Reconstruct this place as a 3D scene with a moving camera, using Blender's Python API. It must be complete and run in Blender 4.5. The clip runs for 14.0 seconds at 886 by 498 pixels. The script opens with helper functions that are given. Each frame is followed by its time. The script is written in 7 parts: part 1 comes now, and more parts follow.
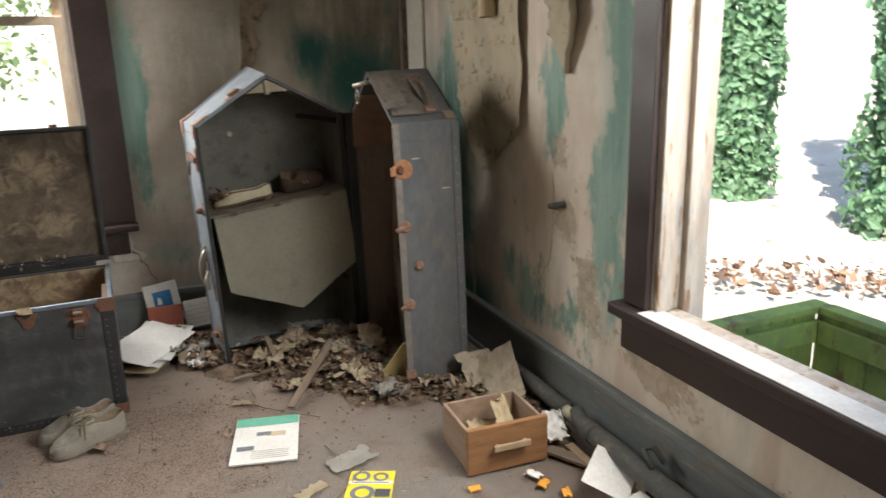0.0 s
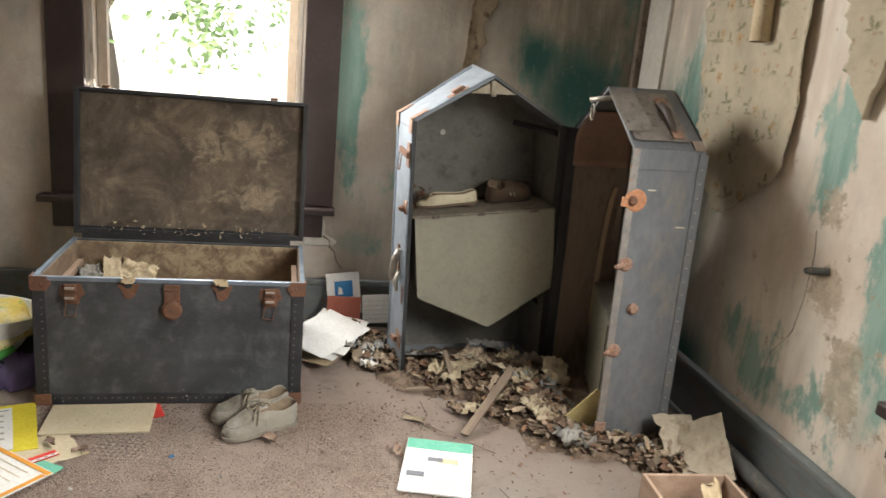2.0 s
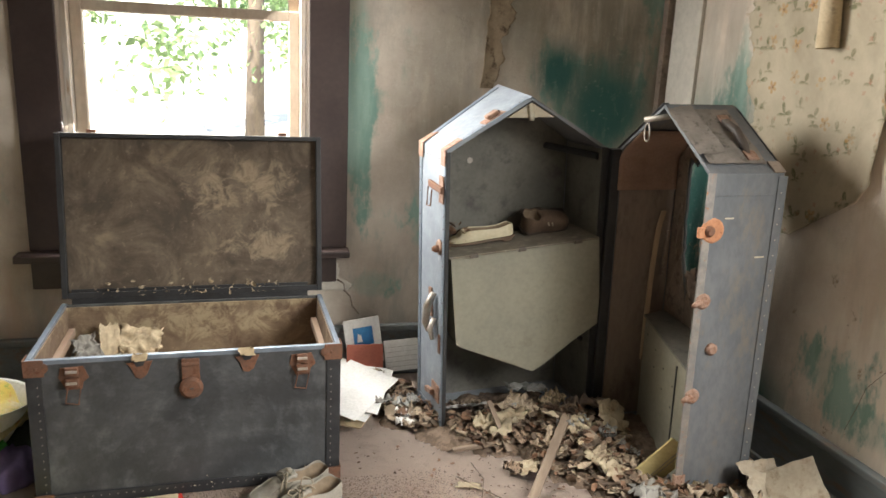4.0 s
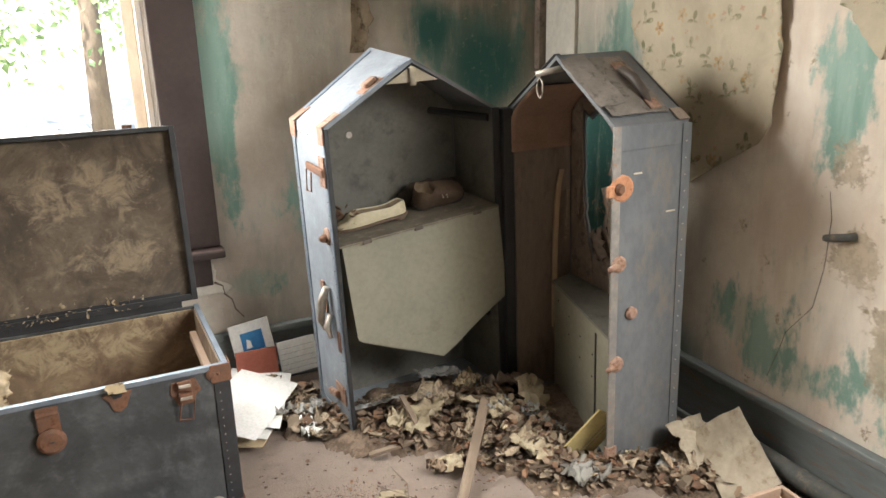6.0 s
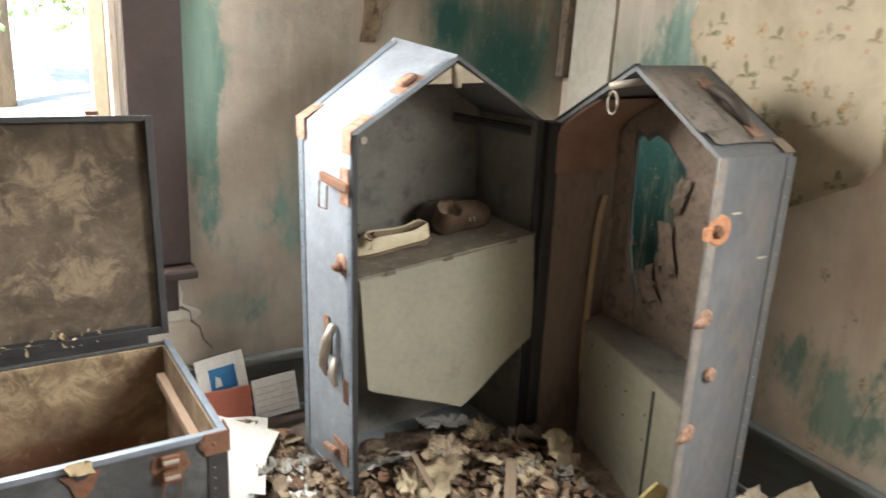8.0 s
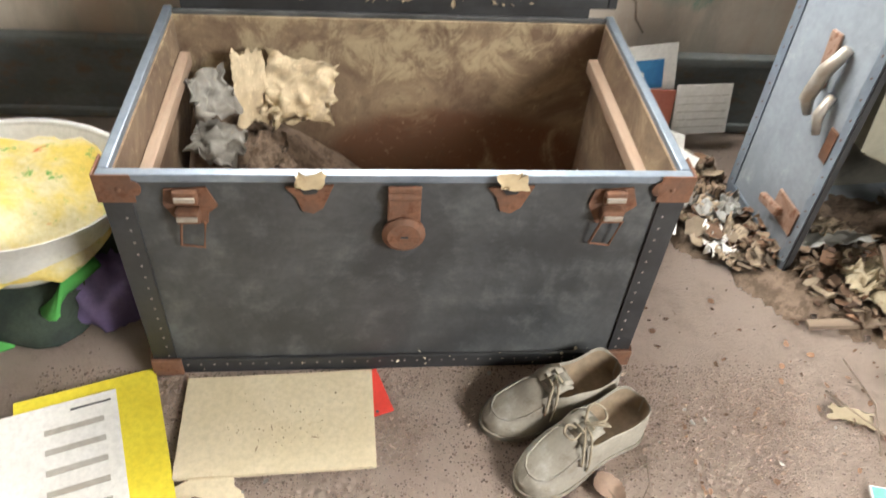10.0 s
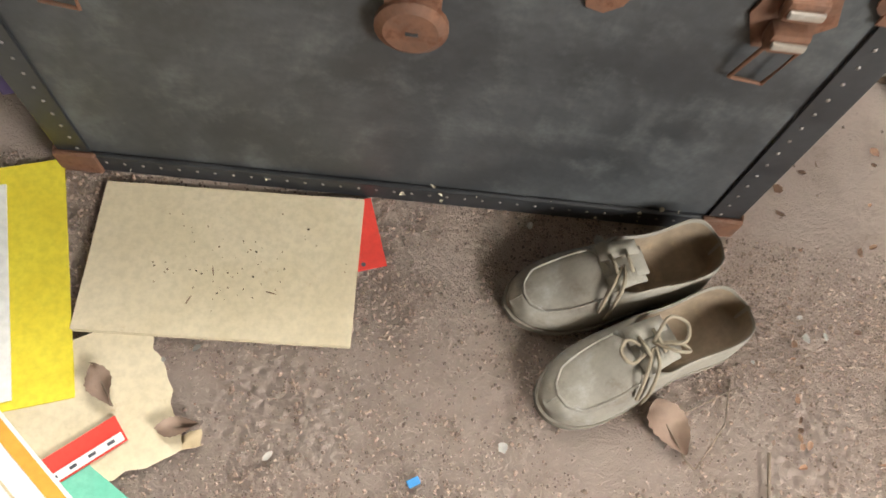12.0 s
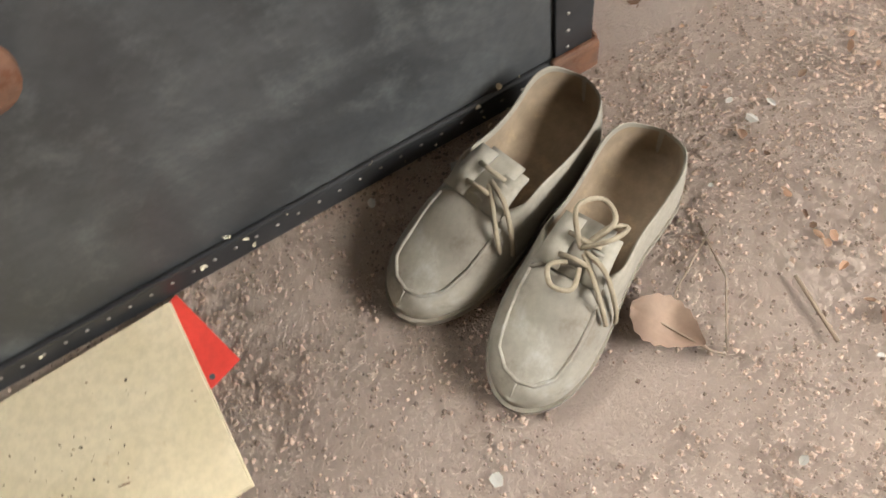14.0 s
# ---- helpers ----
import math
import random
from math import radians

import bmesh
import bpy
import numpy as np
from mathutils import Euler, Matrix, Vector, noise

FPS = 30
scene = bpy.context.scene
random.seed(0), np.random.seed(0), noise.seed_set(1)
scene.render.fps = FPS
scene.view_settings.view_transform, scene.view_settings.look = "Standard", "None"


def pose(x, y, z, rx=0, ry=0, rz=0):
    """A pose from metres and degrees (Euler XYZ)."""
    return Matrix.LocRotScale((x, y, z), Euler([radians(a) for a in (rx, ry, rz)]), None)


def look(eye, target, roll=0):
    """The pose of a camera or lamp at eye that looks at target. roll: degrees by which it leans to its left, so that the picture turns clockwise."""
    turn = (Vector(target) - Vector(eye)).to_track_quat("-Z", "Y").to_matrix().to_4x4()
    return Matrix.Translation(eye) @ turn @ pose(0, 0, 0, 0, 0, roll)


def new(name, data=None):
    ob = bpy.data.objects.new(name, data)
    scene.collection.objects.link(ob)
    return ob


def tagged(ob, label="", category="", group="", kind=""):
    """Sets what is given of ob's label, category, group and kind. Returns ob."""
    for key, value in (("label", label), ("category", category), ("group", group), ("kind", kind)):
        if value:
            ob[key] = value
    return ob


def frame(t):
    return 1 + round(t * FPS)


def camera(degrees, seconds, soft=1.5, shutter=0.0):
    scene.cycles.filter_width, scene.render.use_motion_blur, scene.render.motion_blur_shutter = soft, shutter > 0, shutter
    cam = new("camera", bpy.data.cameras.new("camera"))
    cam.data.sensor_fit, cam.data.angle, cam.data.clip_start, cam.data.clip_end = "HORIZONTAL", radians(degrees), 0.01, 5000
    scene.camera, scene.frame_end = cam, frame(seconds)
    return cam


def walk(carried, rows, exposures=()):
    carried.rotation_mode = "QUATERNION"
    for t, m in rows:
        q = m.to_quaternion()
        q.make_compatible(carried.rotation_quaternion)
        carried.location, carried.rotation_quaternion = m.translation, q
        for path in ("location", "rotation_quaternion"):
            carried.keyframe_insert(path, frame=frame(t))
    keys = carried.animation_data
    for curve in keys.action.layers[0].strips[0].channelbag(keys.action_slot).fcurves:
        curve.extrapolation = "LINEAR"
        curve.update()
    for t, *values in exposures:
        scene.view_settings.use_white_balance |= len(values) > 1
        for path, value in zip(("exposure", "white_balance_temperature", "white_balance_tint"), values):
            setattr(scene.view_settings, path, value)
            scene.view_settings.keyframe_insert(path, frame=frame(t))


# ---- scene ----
cam = camera(61.4, 14.0, shutter=0.4)
PATH = [
    (0, (0.634, 0.599, 1.384), (1.375, 2.382, 0.863), -1.6),
    (0.5, (0.582, 0.644, 1.384), (1.194, 2.485, 0.9), 2.0),
    (1, (0.554, 0.701, 1.381), (1.028, 2.589, 0.922), 4.3),
    (1.5, (0.505, 0.832, 1.369), (0.909, 2.731, 0.89), 5.1),
    (2, (0.473, 0.94, 1.361), (0.852, 2.837, 0.854), 5.4),
    (2.2, (0.45, 0.953, 1.365), (0.8, 2.856, 0.856), 5.4),
    (4.3, (0.214, 1.344, 1.411), (0.765, 3.205, 0.929), 2.1),
    (4.5, (0.227, 1.344, 1.422), (0.821, 3.185, 0.916), 2.0),
    (5, (0.22, 1.334, 1.412), (0.872, 3.151, 0.888), 0.9),
    (5.5, (0.266, 1.406, 1.402), (0.989, 3.188, 0.853), -0.7),
    (6, (0.266, 1.594, 1.394), (1.053, 3.341, 0.82), -1.5),
    (6.5, (0.262, 1.772, 1.389), (1.102, 3.485, 0.787), 0.0),
    (7, (0.257, 1.84, 1.377), (1.153, 3.516, 0.753), 2.7),
    (7.5, (0.238, 1.916, 1.381), (1.198, 3.564, 0.777), 3.6),
    (8, (0.119, 2.153, 1.372), (1.126, 3.781, 0.795), 3.4),
    (8.5, (-0.02, 2.339, 1.391), (0.823, 4.03, 0.734), 3.6),
    (9, (-0.061, 2.428, 1.328), (0.472, 4.139, 0.44), 4.0),
    (9.2, (-0.051, 2.482, 1.3), (0.352, 4.16, 0.288), 3.8),
    (11.3, (0.049, 3.023, 1.059), (0.134, 4.008, -0.679), 8.7),
    (11.5, (0.058, 3.065, 1.025), (0.138, 3.982, -0.751), 9.8),
    (12, (0.068, 3.131, 0.94), (0.124, 3.941, -0.888), 10.6),
    (12.5, (0.115, 3.172, 0.832), (0.133, 3.913, -1.026), 4.3),
    (13, (0.167, 3.207, 0.777), (0.189, 3.886, -1.104), -6.3),
    (13.5, (0.198, 3.221, 0.735), (0.248, 3.906, -1.143), -15.2),
    (14, (0.222, 3.23, 0.712), (0.314, 3.971, -1.143), -21.6),
]
EXPOSURES = [(0.0, 1.3, 6500, 10), (1.0, 1.65, 6500, 10), (2.0, 1.95, 6500, 10), (5.0, 2.25, 6500, 10), (7.5, 2.4, 6500, 10), (8.5, 2.6, 6500, 10), (9.2, 2.75, 6500, 10), (11.3, 2.5, 6500, 10), (12.5, 2.5, 6500, 10), (14.0, 2.7, 6500, 10)]
walk(cam, [(t, look(eye, target, roll)) for t, eye, target, roll in PATH], EXPOSURES)

# ---- light ----
SUN_ELEVATION, SUN_AZIMUTH = 52.0, 222.0
world = bpy.data.worlds.new("daylight")
scene.world = world
world.use_nodes = True
sky = world.node_tree.nodes.new("ShaderNodeTexSky")
sky.sky_type = "NISHITA"
sky.sun_disc = False
sky.sun_elevation = radians(SUN_ELEVATION)
sky.sun_rotation = radians(SUN_AZIMUTH)
background = world.node_tree.nodes["Background"]
background.inputs["Strength"].default_value = 0.15
world.node_tree.links.new(sky.outputs[0], background.inputs["Color"])

sun_data = bpy.data.lights.new("sun", "SUN")
sun_data.energy, sun_data.angle, sun_data.color = 5.0, radians(0.5), (1.0, 0.95, 0.87)
sun = new("sun", sun_data)
_a, _e = radians(SUN_AZIMUTH), radians(SUN_ELEVATION)
toward_sun = Vector((math.sin(_a) * math.cos(_e), math.cos(_a) * math.cos(_e), math.sin(_e)))
sun.matrix_world = look(toward_sun * 30, (0, 0, 0))


def window_light(name, at, target, width, height, watts, spread):
    """Skylight that enters through the head of a window."""
    data = bpy.data.lights.new(name, "AREA")
    data.shape, data.size, data.size_y, data.energy = "RECTANGLE", width, height, watts
    data.color, data.spread = (1.0, 0.97, 0.91), radians(spread)
    ob = new(name, data)
    ob.matrix_world = look(at, target)
    return ob


window_light("skylight_right", (2.07, 1.80, 1.70), (0.80, 2.9, 0.0), 1.1, 0.85, 9.5, 100)
window_light("skylight_back", (-0.005, 4.49, 1.42), (0.90, 2.8, 0.1), 0.86, 1.40, 21.0, 160)



# ---- mesh helpers ----
def lerp(a, b, u):
    return a + (b - a) * u


def part(name, bm, material, parent=None, label="", smooth=False):
    """Links a bmesh as one mesh object, under a thing or a part."""
    data = bpy.data.meshes.new(name)
    if smooth:
        for f in bm.faces:
            f.smooth = True
    bm.to_mesh(data)
    bm.free()
    for m in material if isinstance(material, (list, tuple)) else [material]:
        data.materials.append(m)
    ob = new(name, data)
    ob.parent = parent
    return tagged(ob, label)


def empty(name, m, label, category, group=""):
    ob = new(name)
    ob.empty_display_size = 0.1
    ob.matrix_world = m
    return tagged(ob, label, category, group)


def block(lo, hi, bevel=0.0, bm=None, m=None):
    """A box between two corners, its edges rounded."""
    bm = bm or bmesh.new()
    lo, hi = Vector(lo), Vector(hi)
    made = bmesh.ops.create_cube(bm, size=1.0)["verts"]
    mid, size = (lo + hi) / 2, hi - lo
    for v in made:
        v.co = Vector((mid[i] + v.co[i] * size[i] for i in range(3)))
    if bevel:
        edges = list({e for v in made for e in v.link_edges})
        made = bmesh.ops.bevel(bm, geom=edges, offset=min(bevel, min(size) * 0.45), segments=2, affect="EDGES", profile=0.6)["verts"]
    if m is not None:
        for v in made:
            v.co = m @ v.co
    return bm


def prism(outline, depth, bm=None, m=None, bevel=0.0):
    """A flat outline in x and z, given thickness along y from 0 to depth."""
    bm = bm or bmesh.new()
    front = [bm.verts.new((x, 0, z)) for x, z in outline]
    back = [bm.verts.new((x, depth, z)) for x, z in outline]
    n = len(outline)
    faces = [bm.faces.new(front), bm.faces.new(back[::-1])]
    faces += [bm.faces.new((front[i], back[i], back[(i + 1) % n], front[(i + 1) % n])) for i in range(n)]
    bmesh.ops.recalc_face_normals(bm, faces=faces)
    made = front + back
    if bevel:
        edges = list({e for f in faces for e in f.edges})
        made = bmesh.ops.bevel(bm, geom=edges, offset=bevel, segments=2, affect="EDGES", profile=0.6)["verts"]
    if m is not None:
        for v in {v for v in made}:
            v.co = m @ v.co
    return bm


def tube(points, radius, sides=8, bm=None, caps=True):
    """A round bar along a line of points; radius may be a list."""
    bm = bm or bmesh.new()
    points = [Vector(p) for p in points]
    rings = []
    for i, p in enumerate(points):
        way = (points[min(i + 1, len(points) - 1)] - points[max(i - 1, 0)]).normalized()
        side = way.cross(Vector((0, 0, 1)) if abs(way.z) < 0.9 else Vector((1, 0, 0))).normalized()
        up = side.cross(way)
        r = radius[i] if isinstance(radius, (list, tuple)) else radius
        rings.append([bm.verts.new(p + r * (side * math.cos(a) + up * math.sin(a))) for a in (2 * math.pi * k / sides for k in range(sides))])
    for a, b in zip(rings, rings[1:]):
        for k in range(sides):
            bm.faces.new((a[k], a[(k + 1) % sides], b[(k + 1) % sides], b[k]))
    if caps:
        bm.faces.new(rings[0][::-1])
        bm.faces.new(rings[-1])
    return bm


def disc(at, normal, radius, height, sides=12, bm=None, dome=0.5):
    """A low domed stud."""
    bm = bm or bmesh.new()
    q = Vector(normal).to_track_quat("Z", "Y")
    rings = []
    for r, h in ((radius, 0.0), (radius, height * 0.5), (radius * dome, height)):
        rings.append([bm.verts.new(Vector(at) + q @ Vector((r * math.cos(2 * math.pi * k / sides), r * math.sin(2 * math.pi * k / sides), h))) for k in range(sides)])
    for a, b in zip(rings, rings[1:]):
        for k in range(sides):
            bm.faces.new((a[k], a[(k + 1) % sides], b[(k + 1) % sides], b[k]))
    bm.faces.new(rings[-1])
    return bm


STUDS = {}


def rivets(points, normal, material, parent, radius=0.0024, height=0.0018):
    """Studs along a strip, each a part on shared mesh data."""
    key = (tuple(round(v, 3) for v in normal), material.name)
    for p in points:
        if key not in STUDS:
            ob = part("rivet", disc((0, 0, 0), normal, radius, height, sides=6), material, parent)
            STUDS[key] = ob.data
        else:
            ob = new("rivet", STUDS[key])
            ob.parent = parent
        ob.location = p


def sheet(w, h, nx=10, ny=10, warp=0.004, seed=0, curl=0.0, jag=0.0, bm=None, m=None, crumple=0.0, thick=0.0006):
    """A sheet of paper with slight waves, raised corners and, where torn, a ragged edge."""
    bm = bm or bmesh.new()
    off = Vector((seed * 7.31, seed * 3.17, seed * 1.73))
    made, grid = [], []
    for layer in (0.0, -thick):
        rows = []
        for j in range(ny + 1):
            row = []
            for i in range(nx + 1):
                u, v = i / nx - 0.5, j / ny - 0.5
                x, y = u * w, v * h
                edge = max(abs(u), abs(v)) * 2
                z = (0.5 + 0.5 * noise.noise(Vector((x, y, 0)) * 9 + off)) * warp
                if crumple:
                    p = Vector((x, y, 0)) * (2.2 / max(w, h)) * 2.5 + off
                    z += crumple * abs(noise.noise(p)) * 1.6 + crumple * 0.7 * abs(noise.noise(p * 2.3 + off))
                    x += crumple * 0.5 * noise.noise(p + Vector((5, 1, 2)))
                    y += crumple * 0.5 * noise.noise(p + Vector((1, 9, 4)))
                z += curl * max(0.0, u * 2) ** 2 * (0.5 + v)
                if jag and edge > 0.99:
                    n = noise.noise(Vector((x, y, 0)) * 40 + off)
                    x -= jag * w * u * 2 * abs(n)
                    y -= jag * h * v * 2 * abs(n)
                row.append(bm.verts.new((x, y, z + layer)))
            rows.append(row)
            made += row
        for j in range(ny):
            for i in range(nx):
                q = (rows[j][i], rows[j][i + 1], rows[j + 1][i + 1], rows[j + 1][i])
                bm.faces.new(q if layer == 0.0 else q[::-1])
        grid.append(rows)
    top, low = grid
    ring = [(0, i) for i in range(nx)] + [(j, nx) for j in range(ny)] + [(ny, nx - i) for i in range(nx)] + [(ny - j, 0) for j in range(ny)]
    for (a, b), (c, d) in zip(ring, ring[1:] + ring[:1]):
        for e in bm.faces.new((low[a][b], low[c][d], top[c][d], top[a][b])).edges:
            e.smooth = False
    if m is not None:
        for v in made:
            v.co = m @ v.co
    return bm


def lay(name, w, h, at, rz, material, label, category, group="", tilt=(0, 0), **how):
    """A loose sheet lying at a place, as a thing of its own."""
    ob = part(name, sheet(w, h, **how), material, None, label, True)
    ob.matrix_world = pose(at[0], at[1], at[2], tilt[0], tilt[1], rz)
    return tagged(ob, category=category, group=group)


# ---- materials ----
def nodes_of(name):
    m = bpy.data.materials.new(name)
    m.use_nodes = True
    t = m.node_tree
    return m, t, t.nodes["Principled BSDF"]


def place(t, stretch=(1, 1, 1), shift=(0, 0, 0)):
    c = t.nodes.new("ShaderNodeTexCoord")
    p = t.nodes.new("ShaderNodeMapping")
    p.inputs["Scale"].default_value = stretch
    p.inputs["Location"].default_value = shift
    t.links.new(c.outputs["Object"], p.inputs["Vector"])
    return p.outputs["Vector"]


def grain(t, vector, scale, detail=6.0, rough=0.6, distort=0.0):
    n = t.nodes.new("ShaderNodeTexNoise")
    n.inputs["Scale"].default_value, n.inputs["Detail"].default_value = scale, detail
    n.inputs["Roughness"].default_value, n.inputs["Distortion"].default_value = rough, distort
    t.links.new(vector, n.inputs["Vector"])
    return n.outputs["Fac"]


def steps(t, value, lo, hi, to_lo=0.0, to_hi=1.0):
    n = t.nodes.new("ShaderNodeMapRange")
    n.interpolation_type = "SMOOTHSTEP"
    for key, v in (("From Min", lo), ("From Max", hi), ("To Min", to_lo), ("To Max", to_hi)):
        n.inputs[key].default_value = v
    t.links.new(value, n.inputs["Value"])
    return n.outputs["Result"]


def blend(t, amount, a, b):
    n = t.nodes.new("ShaderNodeMix")
    n.data_type = "RGBA"
    for key, v in ((0, amount), (6, a), (7, b)):
        if hasattr(v, "links"):
            t.links.new(v, n.inputs[key])
        elif key == 0:
            n.inputs[key].default_value = v
        else:
            n.inputs[key].default_value = (*v, 1.0)
    return n.outputs[2]


def sums(t, kind, a, b=0.5):
    n = t.nodes.new("ShaderNodeMath")
    n.operation = kind
    for i, v in enumerate((a, b)):
        if hasattr(v, "links"):
            t.links.new(v, n.inputs[i])
        else:
            n.inputs[i].default_value = v
    return n.outputs[0]


def blob(t, vector, at, reach):
    """1 at a place, falling to 0 at the reach along each axis."""
    s = t.nodes.new("ShaderNodeVectorMath")
    s.operation = "SUBTRACT"
    s.inputs[1].default_value = at
    t.links.new(vector, s.inputs[0])
    d = t.nodes.new("ShaderNodeVectorMath")
    d.operation = "DIVIDE"
    d.inputs[1].default_value = reach
    t.links.new(s.outputs[0], d.inputs[0])
    n = t.nodes.new("ShaderNodeVectorMath")
    n.operation = "LENGTH"
    t.links.new(d.outputs[0], n.inputs[0])
    return steps(t, n.outputs["Value"], 1.0, 0.25)


def relief(t, shader, height, strength=0.3, distance=0.01):
    n = t.nodes.new("ShaderNodeBump")
    n.inputs["Strength"].default_value, n.inputs["Distance"].default_value = strength, distance
    t.links.new(height, n.inputs["Height"])
    t.links.new(n.outputs["Normal"], shader.inputs["Normal"])


def surface(name, base, second, scale=6.0, fine=60.0, rough=0.7, metal=0.0, bump=0.25, depth=0.004, stretch=(1, 1, 1),
            wear=None, wear_at=(0.6, 0.7), wear_scale=14.0, dirt=None, dirt_at=(0.5, 0.7), islands=0.0, translucent=0.0):
    """A worn surface: two tones at a large scale, grain at a small one, chips and dirt."""
    m, t, s = nodes_of(name)
    v = place(t, stretch)
    big, small = grain(t, v, scale), grain(t, v, fine, 4.0)
    colour = blend(t, steps(t, big, 0.35, 0.65), base, second)
    colour = blend(t, steps(t, small, 0.3, 0.75, 0.0, 0.35), colour, tuple(c * 0.55 for c in base))
    if dirt:
        colour = blend(t, steps(t, grain(t, v, scale * 2.7, 8.0, 0.7), *dirt_at), colour, dirt)
    rough_out = steps(t, big, 0.2, 0.8, max(0.0, rough - 0.12), min(1.0, rough + 0.12))
    if wear:
        w = steps(t, grain(t, v, wear_scale, 10.0, 0.7, 0.4), *wear_at)
        colour = blend(t, w, colour, wear)
    if islands:
        g = t.nodes.new("ShaderNodeNewGeometry")
        hue = t.nodes.new("ShaderNodeHueSaturation")
        t.links.new(steps(t, g.outputs["Random Per Island"], 0, 1, 1 - islands, 1 + islands * 0.6), hue.inputs["Value"])
        t.links.new(colour, hue.inputs["Color"])
        colour = hue.outputs[0]
    t.links.new(colour, s.inputs["Base Color"])
    t.links.new(rough_out, s.inputs["Roughness"])
    s.inputs["Metallic"].default_value = metal
    if translucent:
        thin = t.nodes.new("ShaderNodeBsdfTranslucent")
        mix = t.nodes.new("ShaderNodeMixShader")
        mix.inputs[0].default_value = translucent
        t.links.new(colour, thin.inputs["Color"])
        t.links.new(s.outputs[0], mix.inputs[1])
        t.links.new(thin.outputs[0], mix.inputs[2])
        t.links.new(mix.outputs[0], t.nodes["Material Output"].inputs["Surface"])
    if bump:
        relief(t, s, sums(t, "ADD", big, sums(t, "MULTIPLY", small, 0.5)), bump, depth)
    return m


def plaster(name, tone, teal_spots, dark_spots, teal_shade_spots=(), paper_spots=(), pale=(0.62, 0.56, 0.48), grey=0.6, streaks=(0.52, 0.40, 0.31)):
    """Old distempered plaster: pinkish ground, rubbed teal paint, grey streaks that run down."""
    m, t, s = nodes_of(name)
    v = place(t)
    streak = place(t, (5.0, 5.0, 0.9))
    base = blend(t, steps(t, grain(t, v, 2.2, 7.0, 0.65), 0.35, 0.65), pale, tone)
    base = blend(t, steps(t, grain(t, streak, 1.1, 5.0, 0.6), 0.5, 0.72), base, streaks)
    base = blend(t, steps(t, grain(t, place(t, (4, 4, 1.4), (3, 1, 2)), 1.6, 7.0, 0.65), 0.48, 0.68, 0.0, grey), base, (0.34, 0.33, 0.29))
    mask = steps(t, grain(t, place(t, (3.0, 3.0, 1.5), (9, 4, 1)), 1.5, 9.0, 0.7), 0.42, 0.66)
    total = None
    for at, reach in teal_spots:
        one = blob(t, v, at, reach)
        total = one if total is None else sums(t, "MAXIMUM", total, one)
    teal = steps(t, sums(t, "ADD", sums(t, "MULTIPLY", total, 0.55), sums(t, "MULTIPLY", mask, 0.55)), 0.42, 0.75)
    green = blend(t, steps(t, grain(t, streak, 2.0), 0.4, 0.6), (0.13, 0.30, 0.25), (0.25, 0.42, 0.36))
    base = blend(t, sums(t, "MULTIPLY", teal, 0.85), base, green)
    # streaky dark brown spots, each blended in by its own amount
    for at, reach, amount in dark_spots:
        shape = sums(t, "MULTIPLY", blob(t, v, at, reach), steps(t, grain(t, streak, 1.7, 7.0, 0.65), 0.25, 0.6))
        base = blend(t, sums(t, "MULTIPLY", shape, amount), base, (0.13, 0.12, 0.09))
    # near-black teal: deep teal paint with corner shade painted into it
    for at, reach in teal_shade_spots:
        shape = sums(t, "MULTIPLY", blob(t, v, at, reach), steps(t, grain(t, streak, 2.4, 8.0, 0.7), 0.28, 0.5))
        base = blend(t, shape, base, (0.035, 0.125, 0.11))
    for at, reach in paper_spots:
        shape = steps(t, sums(t, "ADD", blob(t, v, at, reach), sums(t, "MULTIPLY", sums(t, "SUBTRACT", grain(t, v, 9.0, 10.0, 0.8), 0.5), 4.5)), 0.45, 0.75)
        base = blend(t, sums(t, "MULTIPLY", shape, 0.7), base, blend(t, steps(t, grain(t, v, 30.0, 6.0, 0.7), 0.4, 0.62), (0.46, 0.37, 0.26), (0.30, 0.225, 0.145)))
    small = grain(t, v, 45.0, 8.0, 0.7)
    base = blend(t, steps(t, small, 0.55, 0.8, 0.0, 0.3), base, (0.7, 0.66, 0.58))
    t.links.new(base, s.inputs["Base Color"])
    s.inputs["Roughness"].default_value = 0.88
    chips = steps(t, grain(t, v, 5.0, 10.0, 0.7), 0.45, 0.55)
    relief(t, s, sums(t, "ADD", chips, sums(t, "MULTIPLY", small, 0.6)), 0.35, 0.006)
    return m


